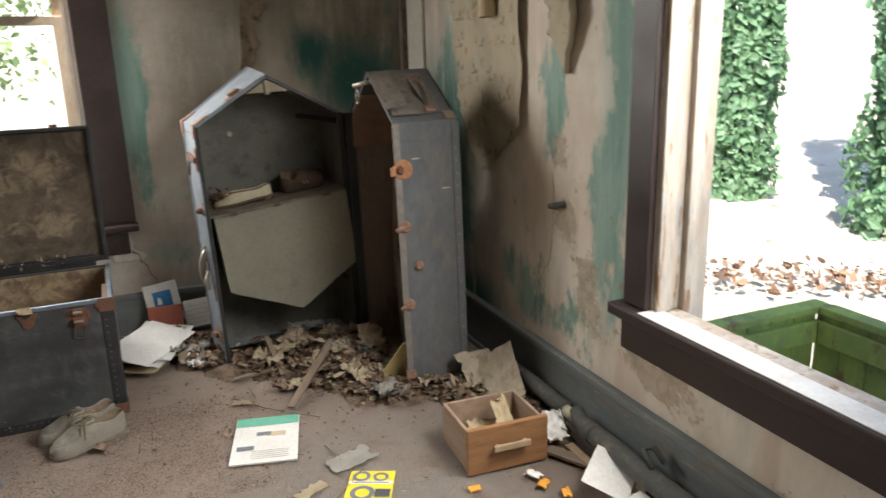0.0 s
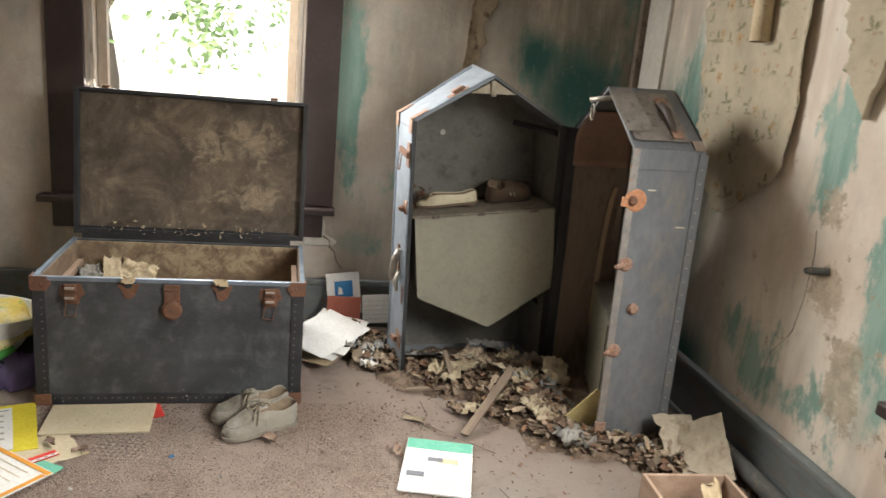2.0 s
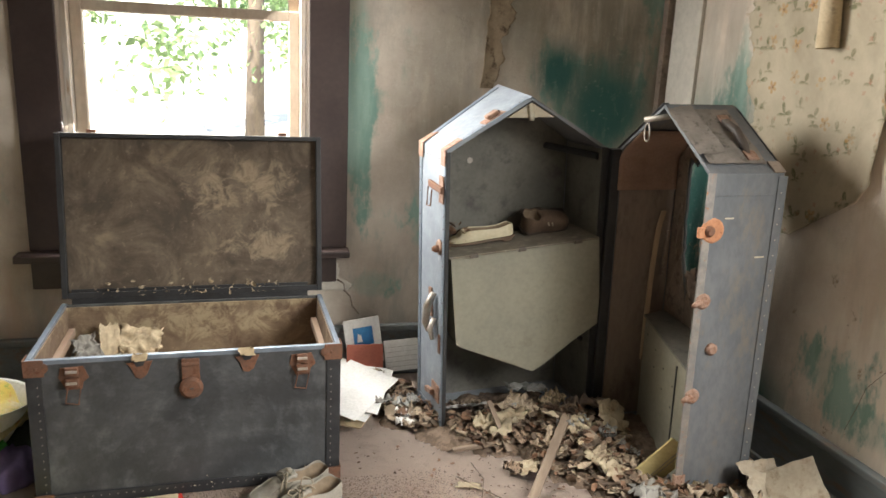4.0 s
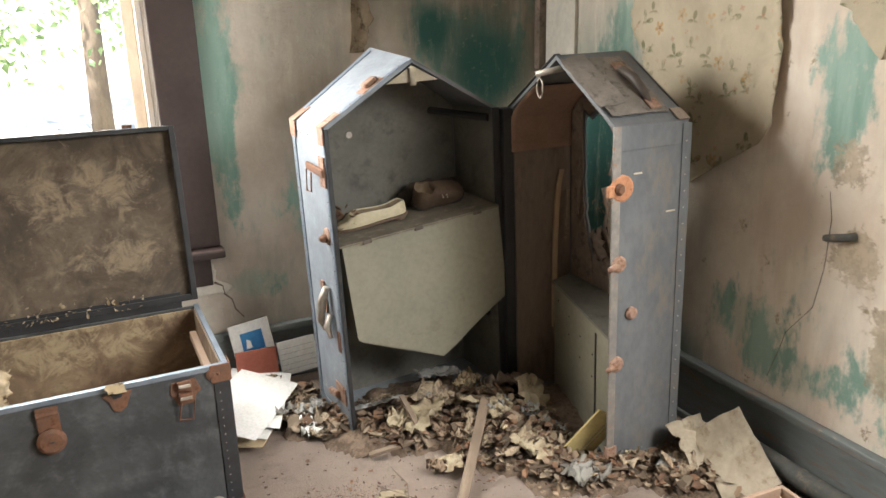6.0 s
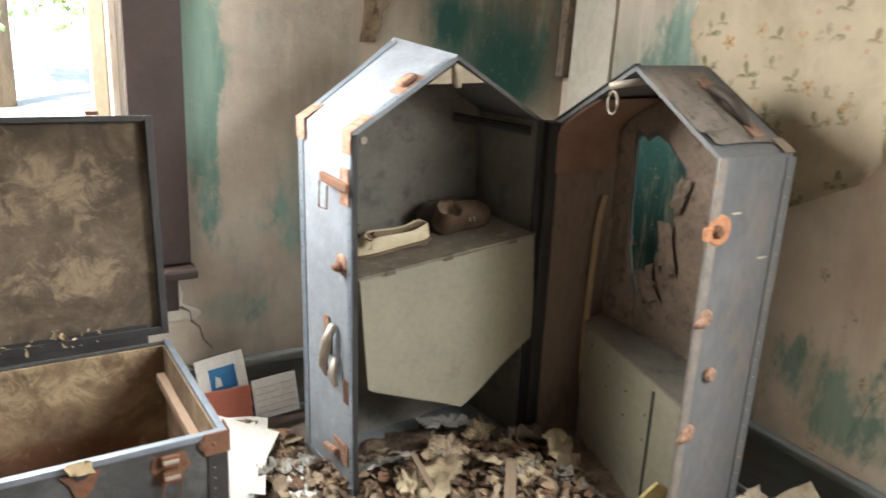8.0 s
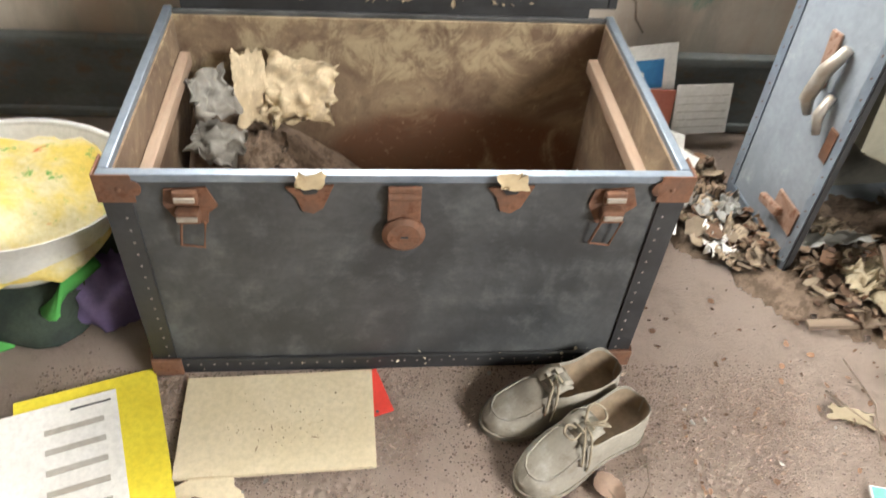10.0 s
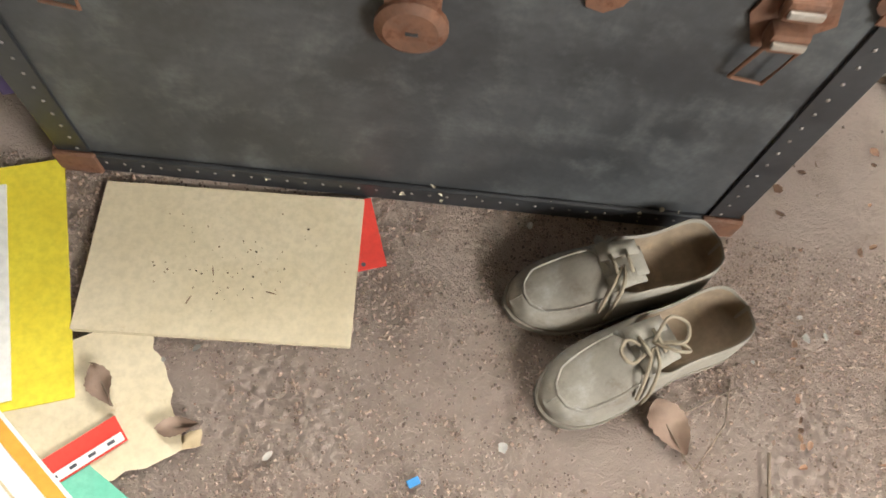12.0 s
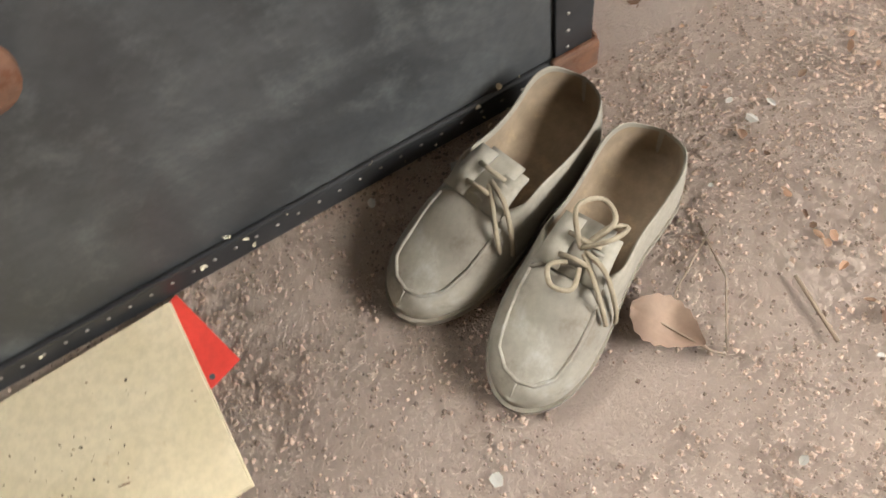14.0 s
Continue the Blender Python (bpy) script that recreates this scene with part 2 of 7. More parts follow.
def wallpaper(name):
    """Faded floral paper: green sprigs and small orange flowers on a yellowed ground."""
    m, t, s = nodes_of(name)
    v = place(t)
    base = blend(t, steps(t, grain(t, v, 3.0, 7.0, 0.7), 0.35, 0.65), (0.52, 0.45, 0.33), (0.42, 0.36, 0.26))
    base = blend(t, steps(t, grain(t, v, 1.7, 6.0, 0.65, 0.5), 0.50, 0.70, 0.0, 0.55), base, (0.25, 0.205, 0.14))

    c = t.nodes.new("ShaderNodeTexCoord")
    cut = t.nodes.new("ShaderNodeSeparateXYZ")
    t.links.new(c.outputs["Object"], cut.inputs[0])

    def motif(scale, petals, reach, shift, upper, random_place=0.6):
        """Printed petals or leaf blades round the middles of a loose grid on the wall."""
        flat = t.nodes.new("ShaderNodeCombineXYZ")
        t.links.new(sums(t, "ADD", cut.outputs[1], shift), flat.inputs[0])
        t.links.new(sums(t, "ADD", cut.outputs[2], shift * 0.7), flat.inputs[1])
        w = t.nodes.new("ShaderNodeTexVoronoi")
        w.voronoi_dimensions = "2D"
        w.inputs["Scale"].default_value, w.inputs["Randomness"].default_value = scale, random_place
        t.links.new(flat.outputs[0], w.inputs["Vector"])
        d = t.nodes.new("ShaderNodeVectorMath")
        d.operation = "SUBTRACT"
        t.links.new(flat.outputs[0], d.inputs[0])
        t.links.new(w.outputs["Position"], d.inputs[1])
        q = t.nodes.new("ShaderNodeSeparateXYZ")
        t.links.new(d.outputs[0], q.inputs[0])
        n = t.nodes.new("ShaderNodeVectorMath")
        n.operation = "LENGTH"
        t.links.new(d.outputs[0], n.inputs[0])
        pick = t.nodes.new("ShaderNodeSeparateColor")
        t.links.new(w.outputs["Color"], pick.inputs[0])
        angle = sums(t, "ADD", sums(t, "ARCTAN2", q.outputs[1], q.outputs[0]), sums(t, "MULTIPLY", pick.outputs[1], 0.8))
        wave = sums(t, "ABSOLUTE", sums(t, "COSINE", sums(t, "MULTIPLY", angle, petals)))
        lobe = sums(t, "MULTIPLY", sums(t, "POWER", wave, 1.6 if upper else 0.5), reach)
        shape = steps(t, sums(t, "SUBTRACT", lobe, n.outputs["Value"]), 0.0, reach * 0.14)
        if upper:
            shape = sums(t, "MULTIPLY", shape, steps(t, q.outputs[1], -0.012, 0.0))
        worn = steps(t, grain(t, v, 19.0, 8.0, 0.75), 0.40, 0.58)
        return sums(t, "MULTIPLY", sums(t, "MULTIPLY", shape, worn), steps(t, pick.outputs[0], 0.30, 0.32))

    base = blend(t, sums(t, "MULTIPLY", motif(8.0, 2.0, 0.046, 0.0, True), 0.8), base, (0.11, 0.125, 0.05))
    base = blend(t, sums(t, "MULTIPLY", motif(10.5, 1.5, 0.034, 0.37, True, 0.9), 0.7), base, (0.15, 0.145, 0.07))
    base = blend(t, sums(t, "MULTIPLY", motif(7.0, 2.5, 0.026, 0.73, False), 0.8), base, (0.44, 0.25, 0.09))
    base = blend(t, sums(t, "MULTIPLY", motif(7.0, 2.5, 0.009, 0.73, False), 0.8), base, (0.16, 0.10, 0.05))
    base = blend(t, sums(t, "MULTIPLY", motif(13.0, 2.0, 0.010, 1.21, False, 0.9), 0.5), base, (0.38, 0.15, 0.09))
    t.links.new(base, s.inputs["Base Color"])
    s.inputs["Roughness"].default_value = 0.85
    relief(t, s, grain(t, v, 26.0, 8.0, 0.7), 0.3, 0.006)
    return m


def dirt_floor(name):
    """Dry reddish dust over grey boards, trodden, with grit."""
    m, t, s = nodes_of(name)
    v = place(t)
    base = blend(t, steps(t, grain(t, v, 1.6, 7.0, 0.65), 0.35, 0.65), (0.68, 0.545, 0.455), (0.58, 0.455, 0.375))
    grey = sums(t, "MULTIPLY", blob(t, v, (1.25, 2.55, 0), (0.75, 0.95, 1)), steps(t, grain(t, v, 2.4, 7.0, 0.6), 0.32, 0.6))
    base = blend(t, sums(t, "MULTIPLY", grey, 0.8), base, (0.52, 0.47, 0.42))
    base = blend(t, steps(t, grain(t, v, 7.0, 9.0, 0.7), 0.5, 0.72, 0.0, 0.55), base, (0.38, 0.27, 0.205))
    small = grain(t, v, 150.0, 6.0, 0.75)
    base = blend(t, steps(t, small, 0.55, 0.72, 0.0, 0.65), base, (0.68, 0.54, 0.44))
    base = blend(t, steps(t, small, 0.42, 0.3, 0.0, 0.4), base, (0.30, 0.20, 0.145))
    t.links.new(base, s.inputs["Base Color"])
    s.inputs["Roughness"].default_value = 0.95
    clods = steps(t, grain(t, v, 9.0, 9.0, 0.75, 0.4), 0.52, 0.72)
    base = blend(t, sums(t, "MULTIPLY", clods, steps(t, grain(t, v, 60.0, 8.0, 0.8), 0.40, 0.62)), base, (0.40, 0.275, 0.205))
    t.links.new(base, s.inputs["Base Color"])
    lumps = sums(t, "ADD", grain(t, v, 28.0, 8.0, 0.7), sums(t, "MULTIPLY", grain(t, v, 75.0, 6.0, 0.7), 0.7))
    for at, reach, turn in (((-0.086, 3.301, 0), (0.13, 0.11, 1), 20), ((0.60, 3.33, 0), (0.10, 0.09, 1), -35)):
        bands = []
        for lean in (turn, turn + 80):
            c = t.nodes.new("ShaderNodeTexCoord")
            q = t.nodes.new("ShaderNodeMapping")
            q.inputs["Rotation"].default_value = (0, 0, radians(lean))
            t.links.new(c.outputs["Object"], q.inputs["Vector"])
            b = t.nodes.new("ShaderNodeTexWave")
            b.inputs["Scale"].default_value = 15.0
            b.inputs["Distortion"].default_value = 1.2
            t.links.new(q.outputs["Vector"], b.inputs["Vector"])
            bands.append(b.outputs["Fac"])
        tread = sums(t, "MULTIPLY", sums(t, "MULTIPLY", bands[0], bands[1]), steps(t, blob(t, v, at, reach), 0.05, 0.6))
        lumps = sums(t, "ADD", lumps, sums(t, "MULTIPLY", tread, 1.9))
    relief(t, s, sums(t, "ADD", sums(t, "MULTIPLY", small, 1.9), lumps), 1.0, 0.026)
    return m


RUST = (0.150, 0.080, 0.052)
floor_dirt = dirt_floor("dusty_floor")
wall_back_paint = plaster("back_wall_plaster", (0.46, 0.39, 0.32),
                          [((0.66, 4.5, 1.3), (0.12, 1, 1.2)), ((0.98, 4.5, 0.75), (0.16, 1, 0.5)), ((1.72, 4.5, 1.25), (0.42, 1, 0.5)),
                           ((-1.0, 4.5, 1.2), (0.25, 1, 1.2)), ((0.75, 4.5, 0.42), (0.25, 1, 0.14)), ((2.0, 4.5, 1.9), (0.16, 1, 0.6))],
                          [((1.0, 4.5, 1.25), (0.3, 1, 0.55), 0.45), ((1.8, 4.5, 1.45), (0.5, 1, 0.6), 0.75), ((1.35, 4.5, 1.7), (0.5, 1, 0.4), 0.6)],
                          [((1.80, 4.5, 1.22), (0.30, 1, 0.30)), ((1.55, 4.5, 1.38), (0.16, 1, 0.18))])
wall_right_paint = plaster("right_wall_plaster", (0.66, 0.56, 0.46),
                           [((2.08, 2.590, 1.3), (1, 0.28, 0.7)), ((2.08, 2.683, 0.5), (1, 0.3, 0.35)), ((2.08, 4.020, 0.85), (1, 0.6, 0.8)), ((2.08, 4.114, 0.75), (1, 0.7, 0.6)),
                            ((2.08, 3.085, 0.35), (1, 0.45, 0.15)), ((2.08, 2.992, 1.2), (1, 0.16, 0.35)), ((2.08, 2.646, 0.85), (1, 0.2, 0.4)), ((2.08, 3.225, 0.45), (1, 0.3, 0.22)), ((2.08, 2.478, 1.9), (1, 0.5, 0.5))],
                           [((2.08, 3.974, 1.3), (1, 0.6, 0.8), 0.45), ((2.08, 3.646, 0.6), (1, 0.35, 0.7), 0.3), ((2.08, 3.459, 1.3), (1, 0.35, 0.5), 0.2)],
                           # teal paint behind the wardrobe trunk, darkened with its painted shade
                           [((2.08, 4.020, 0.8), (1, 0.5, 0.75)), ((2.08, 3.740, 0.2), (1, 0.5, 0.25))],
                           [((2.08, 2.880, 0.74), (1, 0.12, 0.13)), ((2.08, 2.749, 0.50), (1, 0.13, 0.24)), ((2.08, 2.337, 0.36), (1, 0.3, 0.10)), ((2.08, 2.945, 1.0), (1, 0.10, 0.12))], (0.80, 0.73, 0.63), 0.22, (0.64, 0.53, 0.43))
plain_plaster = surface("plain_plaster", (0.72, 0.68, 0.60), (0.62, 0.58, 0.51), 2.0, 40.0, 0.9)
paper_floral = wallpaper("floral_wallpaper")
trim_brown = surface("dark_brown_paint", (0.040, 0.026, 0.024), (0.055, 0.036, 0.032), 5.0, 60.0, 0.45, bump=0.15, depth=0.003,
                     wear=(0.22, 0.17, 0.14), wear_at=(0.72, 0.76), wear_scale=22.0)
jamb_paint = surface("flaking_jamb_paint", (0.55, 0.50, 0.43), (0.42, 0.33, 0.25), 8.0, 70.0, 0.75, stretch=(2, 2, 0.35),
                     wear=(0.27, 0.17, 0.10), wear_at=(0.56, 0.62), wear_scale=9.0, dirt=(0.3, 0.32, 0.33))
sash_paint = surface("sash_paint", (0.50, 0.42, 0.33), (0.40, 0.31, 0.23), 6.0, 60.0, 0.7, stretch=(1, 1, 0.5))
# pale tone paints the sky's glare on the brown sill; chips are wear
sill_glare = surface("sky_glare_on_sill", (0.72, 0.70, 0.66), (0.62, 0.59, 0.54), 9.0, 70.0, 0.55, wear=(0.30, 0.24, 0.2), wear_at=(0.66, 0.72), wear_scale=20.0)
skirting_paint = surface("grey_green_skirting", (0.20, 0.22, 0.22), (0.145, 0.165, 0.165), 4.0, 50.0, 0.75, stretch=(1, 0.5, 2),
                         wear=(0.30, 0.26, 0.21), wear_at=(0.62, 0.68), dirt=(0.2, 0.14, 0.1))
trunk_black = surface("black_trunk_fibre", (0.036, 0.038, 0.040), (0.072, 0.075, 0.077), 5.0, 55.0, 0.58, bump=0.12, depth=0.002,
                      wear=(0.20, 0.20, 0.19), wear_at=(0.68, 0.74), wear_scale=16.0, dirt=(0.105, 0.112, 0.112), dirt_at=(0.46, 0.75))
strip_black = surface("black_edge_strip", (0.020, 0.021, 0.023), (0.035, 0.036, 0.038), 10.0, 70.0, 0.5, bump=0.15, depth=0.002,
                      wear=(0.28, 0.26, 0.22), wear_at=(0.70, 0.74), wear_scale=30.0)
steel_edge = surface("grey_steel_edge", (0.27, 0.32, 0.38), (0.20, 0.24, 0.29), 9.0, 70.0, 0.42, 0.5, bump=0.1, depth=0.002,
                     wear=(0.17, 0.09, 0.05), wear_at=(0.66, 0.7))
rust_metal = surface("rusted_steel", RUST, (0.22, 0.105, 0.060), 22.0, 140.0, 0.75, 0.25, bump=0.4, depth=0.002, dirt=(0.13, 0.05, 0.025), dirt_at=(0.52, 0.66))
bright_metal = surface("worn_nickel", (0.50, 0.47, 0.42), (0.38, 0.32, 0.26), 20.0, 100.0, 0.45, 0.45, bump=0.1, depth=0.001)
tarnished_metal = surface("tarnished_steel", (0.15, 0.125, 0.10), (0.10, 0.085, 0.07), 22.0, 140.0, 0.6, 0.4, bump=0.2, depth=0.001)

def mouldy(name, dark, mid, pale, spots, wet):
    """Paper lining gone blotchy with mould: dark ground, mid stains, pale dry patches, damp brown parts."""
    m, t, s = nodes_of(name)
    v = place(t)
    big = grain(t, v, 5.5, 9.0, 0.68, 0.6)
    fine = grain(t, v, 38.0, 8.0, 0.72)
    colour = blend(t, steps(t, big, 0.36, 0.62), dark, mid)
    for at, reach in wet:
        colour = blend(t, steps(t, sums(t, "ADD", blob(t, v, at, reach), sums(t, "SUBTRACT", big, 0.5)), 0.25, 0.65), colour, (0.13, 0.062, 0.033))
    dry = steps(t, big, 0.55, 0.72, 0.0, 0.5)
    for at, reach in spots:
        one = sums(t, "ADD", blob(t, v, at, reach), sums(t, "MULTIPLY", sums(t, "SUBTRACT", grain(t, v, 13.0, 10.0, 0.72, 0.8), 0.5), 5.0))
        dry = sums(t, "MAXIMUM", dry, steps(t, one, 0.5, 1.5, 0.0, 0.8))
    colour = blend(t, dry, colour, pale)
    colour = blend(t, steps(t, fine, 0.52, 0.70, 0.0, 0.55), colour, tuple(c * 0.4 for c in mid))
    colour = blend(t, steps(t, fine, 0.44, 0.30, 0.0, 0.4), colour, pale)
    t.links.new(colour, s.inputs["Base Color"])
    s.inputs["Roughness"].default_value = 0.92
    relief(t, s, sums(t, "ADD", big, sums(t, "MULTIPLY", fine, 0.6)), 0.45, 0.006)
    return m


lid_lining = mouldy("mouldy_lid_lining", (0.075, 0.058, 0.043), (0.16, 0.124, 0.088), (0.34, 0.265, 0.18),
                    [((0.16, 0.6, 0.93), (0.34, 1, 0.17)), ((0.24, 0.6, 0.68), (0.24, 1, 0.12))], [])
trunk_lining = mouldy("rotted_trunk_lining", (0.14, 0.09, 0.058), (0.25, 0.18, 0.115), (0.46, 0.37, 0.23),
                      [((0.0, 0.525, 0.485), (1.5, 0.3, 0.06)), ((0.0, 0.525, 0.40), (0.6, 0.3, 0.11)), ((-0.32, 0.525, 0.36), (0.25, 0.3, 0.18))],
                      [((0.15, 0.5, 0.10), (0.5, 0.6, 0.24))])
blue_steel = surface("blue_grey_painted_steel", (0.285, 0.32, 0.36), (0.22, 0.245, 0.275), 5.0, 60.0, 0.6, 0.1, bump=0.1, depth=0.002,
                     wear=(0.10, 0.07, 0.05), wear_at=(0.70, 0.73), wear_scale=20.0, dirt=(0.37, 0.40, 0.42), dirt_at=(0.55, 0.75))
slate_cover = surface("slate_trunk_covering", (0.105, 0.115, 0.125), (0.15, 0.155, 0.16), 5.0, 60.0, 0.6, bump=0.12, depth=0.002, stretch=(1, 1, 0.5),
                      wear=(0.27, 0.22, 0.18), wear_at=(0.68, 0.75), dirt=(0.17, 0.15, 0.125), dirt_at=(0.5, 0.72))
torn_cover = surface("torn_brown_board", (0.20, 0.155, 0.12), (0.28, 0.22, 0.175), 8.0, 60.0, 0.9, bump=0.4, depth=0.004, dirt=(0.11, 0.085, 0.065))
khaki_paint = surface("khaki_board", (0.27, 0.255, 0.195), (0.235, 0.225, 0.175), 3.0, 50.0, 0.55, bump=0.08, depth=0.002,
                      wear=(0.33, 0.31, 0.25), wear_at=(0.70, 0.76), dirt=(0.19, 0.17, 0.125), dirt_at=(0.55, 0.75))
grey_lining = surface("grey_green_lining", (0.20, 0.195, 0.165), (0.155, 0.15, 0.13), 4.0, 60.0, 0.75, bump=0.12, depth=0.002, dirt=(0.10, 0.095, 0.085))
brown_lining = surface("brown_lining", (0.215, 0.165, 0.13), (0.17, 0.128, 0.10), 4.0, 60.0, 0.85, bump=0.15, depth=0.002, stretch=(1, 1, 0.4), dirt=(0.10, 0.075, 0.055))
rust_cloth = surface("rust_brown_cloth", (0.30, 0.19, 0.135), (0.24, 0.145, 0.10), 6.0, 120.0, 0.9, bump=0.2, depth=0.002)
wood_pale = surface("pale_worn_wood", (0.42, 0.31, 0.20), (0.34, 0.24, 0.15), 5.0, 60.0, 0.7, stretch=(4, 4, 0.6))
wood_grey = surface("grey_weathered_wood", (0.24, 0.18, 0.13), (0.17, 0.125, 0.09), 6.0, 70.0, 0.85, stretch=(1, 5, 5), islands=0.25)
drawer_wood = surface("varnished_drawer_wood", (0.33, 0.17, 0.075), (0.25, 0.12, 0.05), 5.0, 70.0, 0.55, stretch=(0.6, 4, 6), dirt=(0.16, 0.08, 0.04))
drawer_side = surface("dusty_drawer_side", (0.36, 0.26, 0.19), (0.29, 0.19, 0.13), 5.0, 70.0, 0.75, stretch=(4, 0.6, 5))
leather_dark = surface("dark_leather", (0.05, 0.038, 0.03), (0.09, 0.07, 0.055), 12.0, 90.0, 0.6)
ceiling_paint = surface("stained_ceiling", (0.62, 0.58, 0.52), (0.52, 0.48, 0.42), 1.2, 30.0, 0.9)
iron_pipe = surface("dark_pipe_wrap", (0.065, 0.068, 0.065), (0.10, 0.10, 0.09), 8.0, 60.0, 0.8, dirt=(0.18, 0.14, 0.1))

# ---- the room ----
X0, X1, Y0, Y1, CEIL = -2.9, 2.08, -1.6, 4.5, 2.75
THICK = 0.16
GROUND = -0.45


def wall(name, boxes, material, label):
    bm = bmesh.new()
    for lo, hi in boxes:
        block(lo, hi, bm=bm)
    return tagged(part(name, bm, material, None, label), kind="structure", category="wall")


BW = (-0.46, 0.450, 0.595, 2.15)   # back window opening: x, x, z, z
RW = (1.22, 2.385, 0.566, 2.15)  # right window opening: y, y, z, z
wall("wall_back", [((X0, Y1, GROUND), (BW[0], Y1 + THICK, CEIL)), ((BW[1], Y1, GROUND), (X1 + THICK, Y1 + THICK, CEIL)),
                   ((BW[0], Y1, GROUND), (BW[1], Y1 + THICK, BW[2])), ((BW[0], Y1, BW[3]), (BW[1], Y1 + THICK, CEIL))],
     wall_back_paint, "stained plaster wall with rubbed teal and pink paint")
wall("wall_right", [((X1, RW[1], GROUND), (X1 + THICK, Y1, CEIL)), ((X1, Y0, GROUND), (X1 + THICK, RW[0], CEIL)),
                    ((X1, RW[0], GROUND), (X1 + THICK, RW[1], RW[2] - 0.06)), ((X1, RW[0], RW[3]), (X1 + THICK, RW[1], CEIL))],
     wall_right_paint, "peeling plaster wall with teal patches and torn wallpaper")
wall("wall_left", [((X0 - THICK, Y0, GROUND), (X0, Y1 + THICK, CEIL))], plain_plaster, "plain old plaster wall")
wall("wall_front", [((X0 - THICK, Y0 - THICK, GROUND), (X1 + THICK, Y0, CEIL))], plain_plaster, "plain old plaster wall behind the walker")
tagged(part("ceiling", block((X0 - THICK, Y0 - THICK, CEIL), (X1 + THICK, Y1 + THICK, CEIL + 0.12)), ceiling_paint, None, "stained plaster ceiling"),
       kind="structure", category="ceiling")


def floor_mesh():
    bm = bmesh.new()
    nx, ny = 150, 190
    rows = []
    for j in range(ny + 1):
        row = []
        for i in range(nx + 1):
            x, y = X0 + (X1 - X0) * i / nx, Y0 + (Y1 - Y0) * j / ny
            z = 0.006 * noise.noise(Vector((x, y, 0)) * 2.1) + 0.003 * noise.noise(Vector((x, y, 3)) * 9)
            row.append(bm.verts.new((x, y, z - 0.004)))
        rows.append(row)
    for j in range(ny):
        for i in range(nx):
            bm.faces.new((rows[j][i], rows[j][i + 1], rows[j + 1][i + 1], rows[j + 1][i]))
    return bm


tagged(part("floor", floor_mesh(), floor_dirt, None, "floor under dry reddish dust and grit", True), kind="structure", category="floor")


# ---- skirting, casings and windows ----
def skirting(name, lo, hi, along, label):
    """A tall board with a rounded cap and a shoe strip at its foot."""
    bm = bmesh.new()
    block((lo[0], lo[1], 0.0), (hi[0], hi[1], 0.205), 0.004, bm)
    grow = 0.010
    if along == "y":
        block((lo[0] - grow, lo[1], 0.207), (hi[0], hi[1], 0.236), 0.007, bm)
        block((lo[0] - 0.016, lo[1], 0.0), (lo[0] - 0.001, hi[1], 0.028), 0.006, bm)
    else:
        block((lo[0], lo[1] - grow, 0.207), (hi[0], hi[1], 0.236), 0.007, bm)
        block((lo[0], lo[1] - 0.016, 0.0), (hi[0], lo[1] - 0.001, 0.028), 0.006, bm)
    return tagged(part(name, bm, skirting_paint, None, label), kind="structure", category="baseboard")


skirting("baseboard", (X1 - 0.026, Y0), (X1, Y1 - 0.03), "y", "tall grey-green painted baseboard, dusty on its cap")
skirting("baseboard", (X0, Y1 - 0.026), (X1 - 0.03, Y1), "x", "tall grey-green painted baseboard, dusty on its cap")


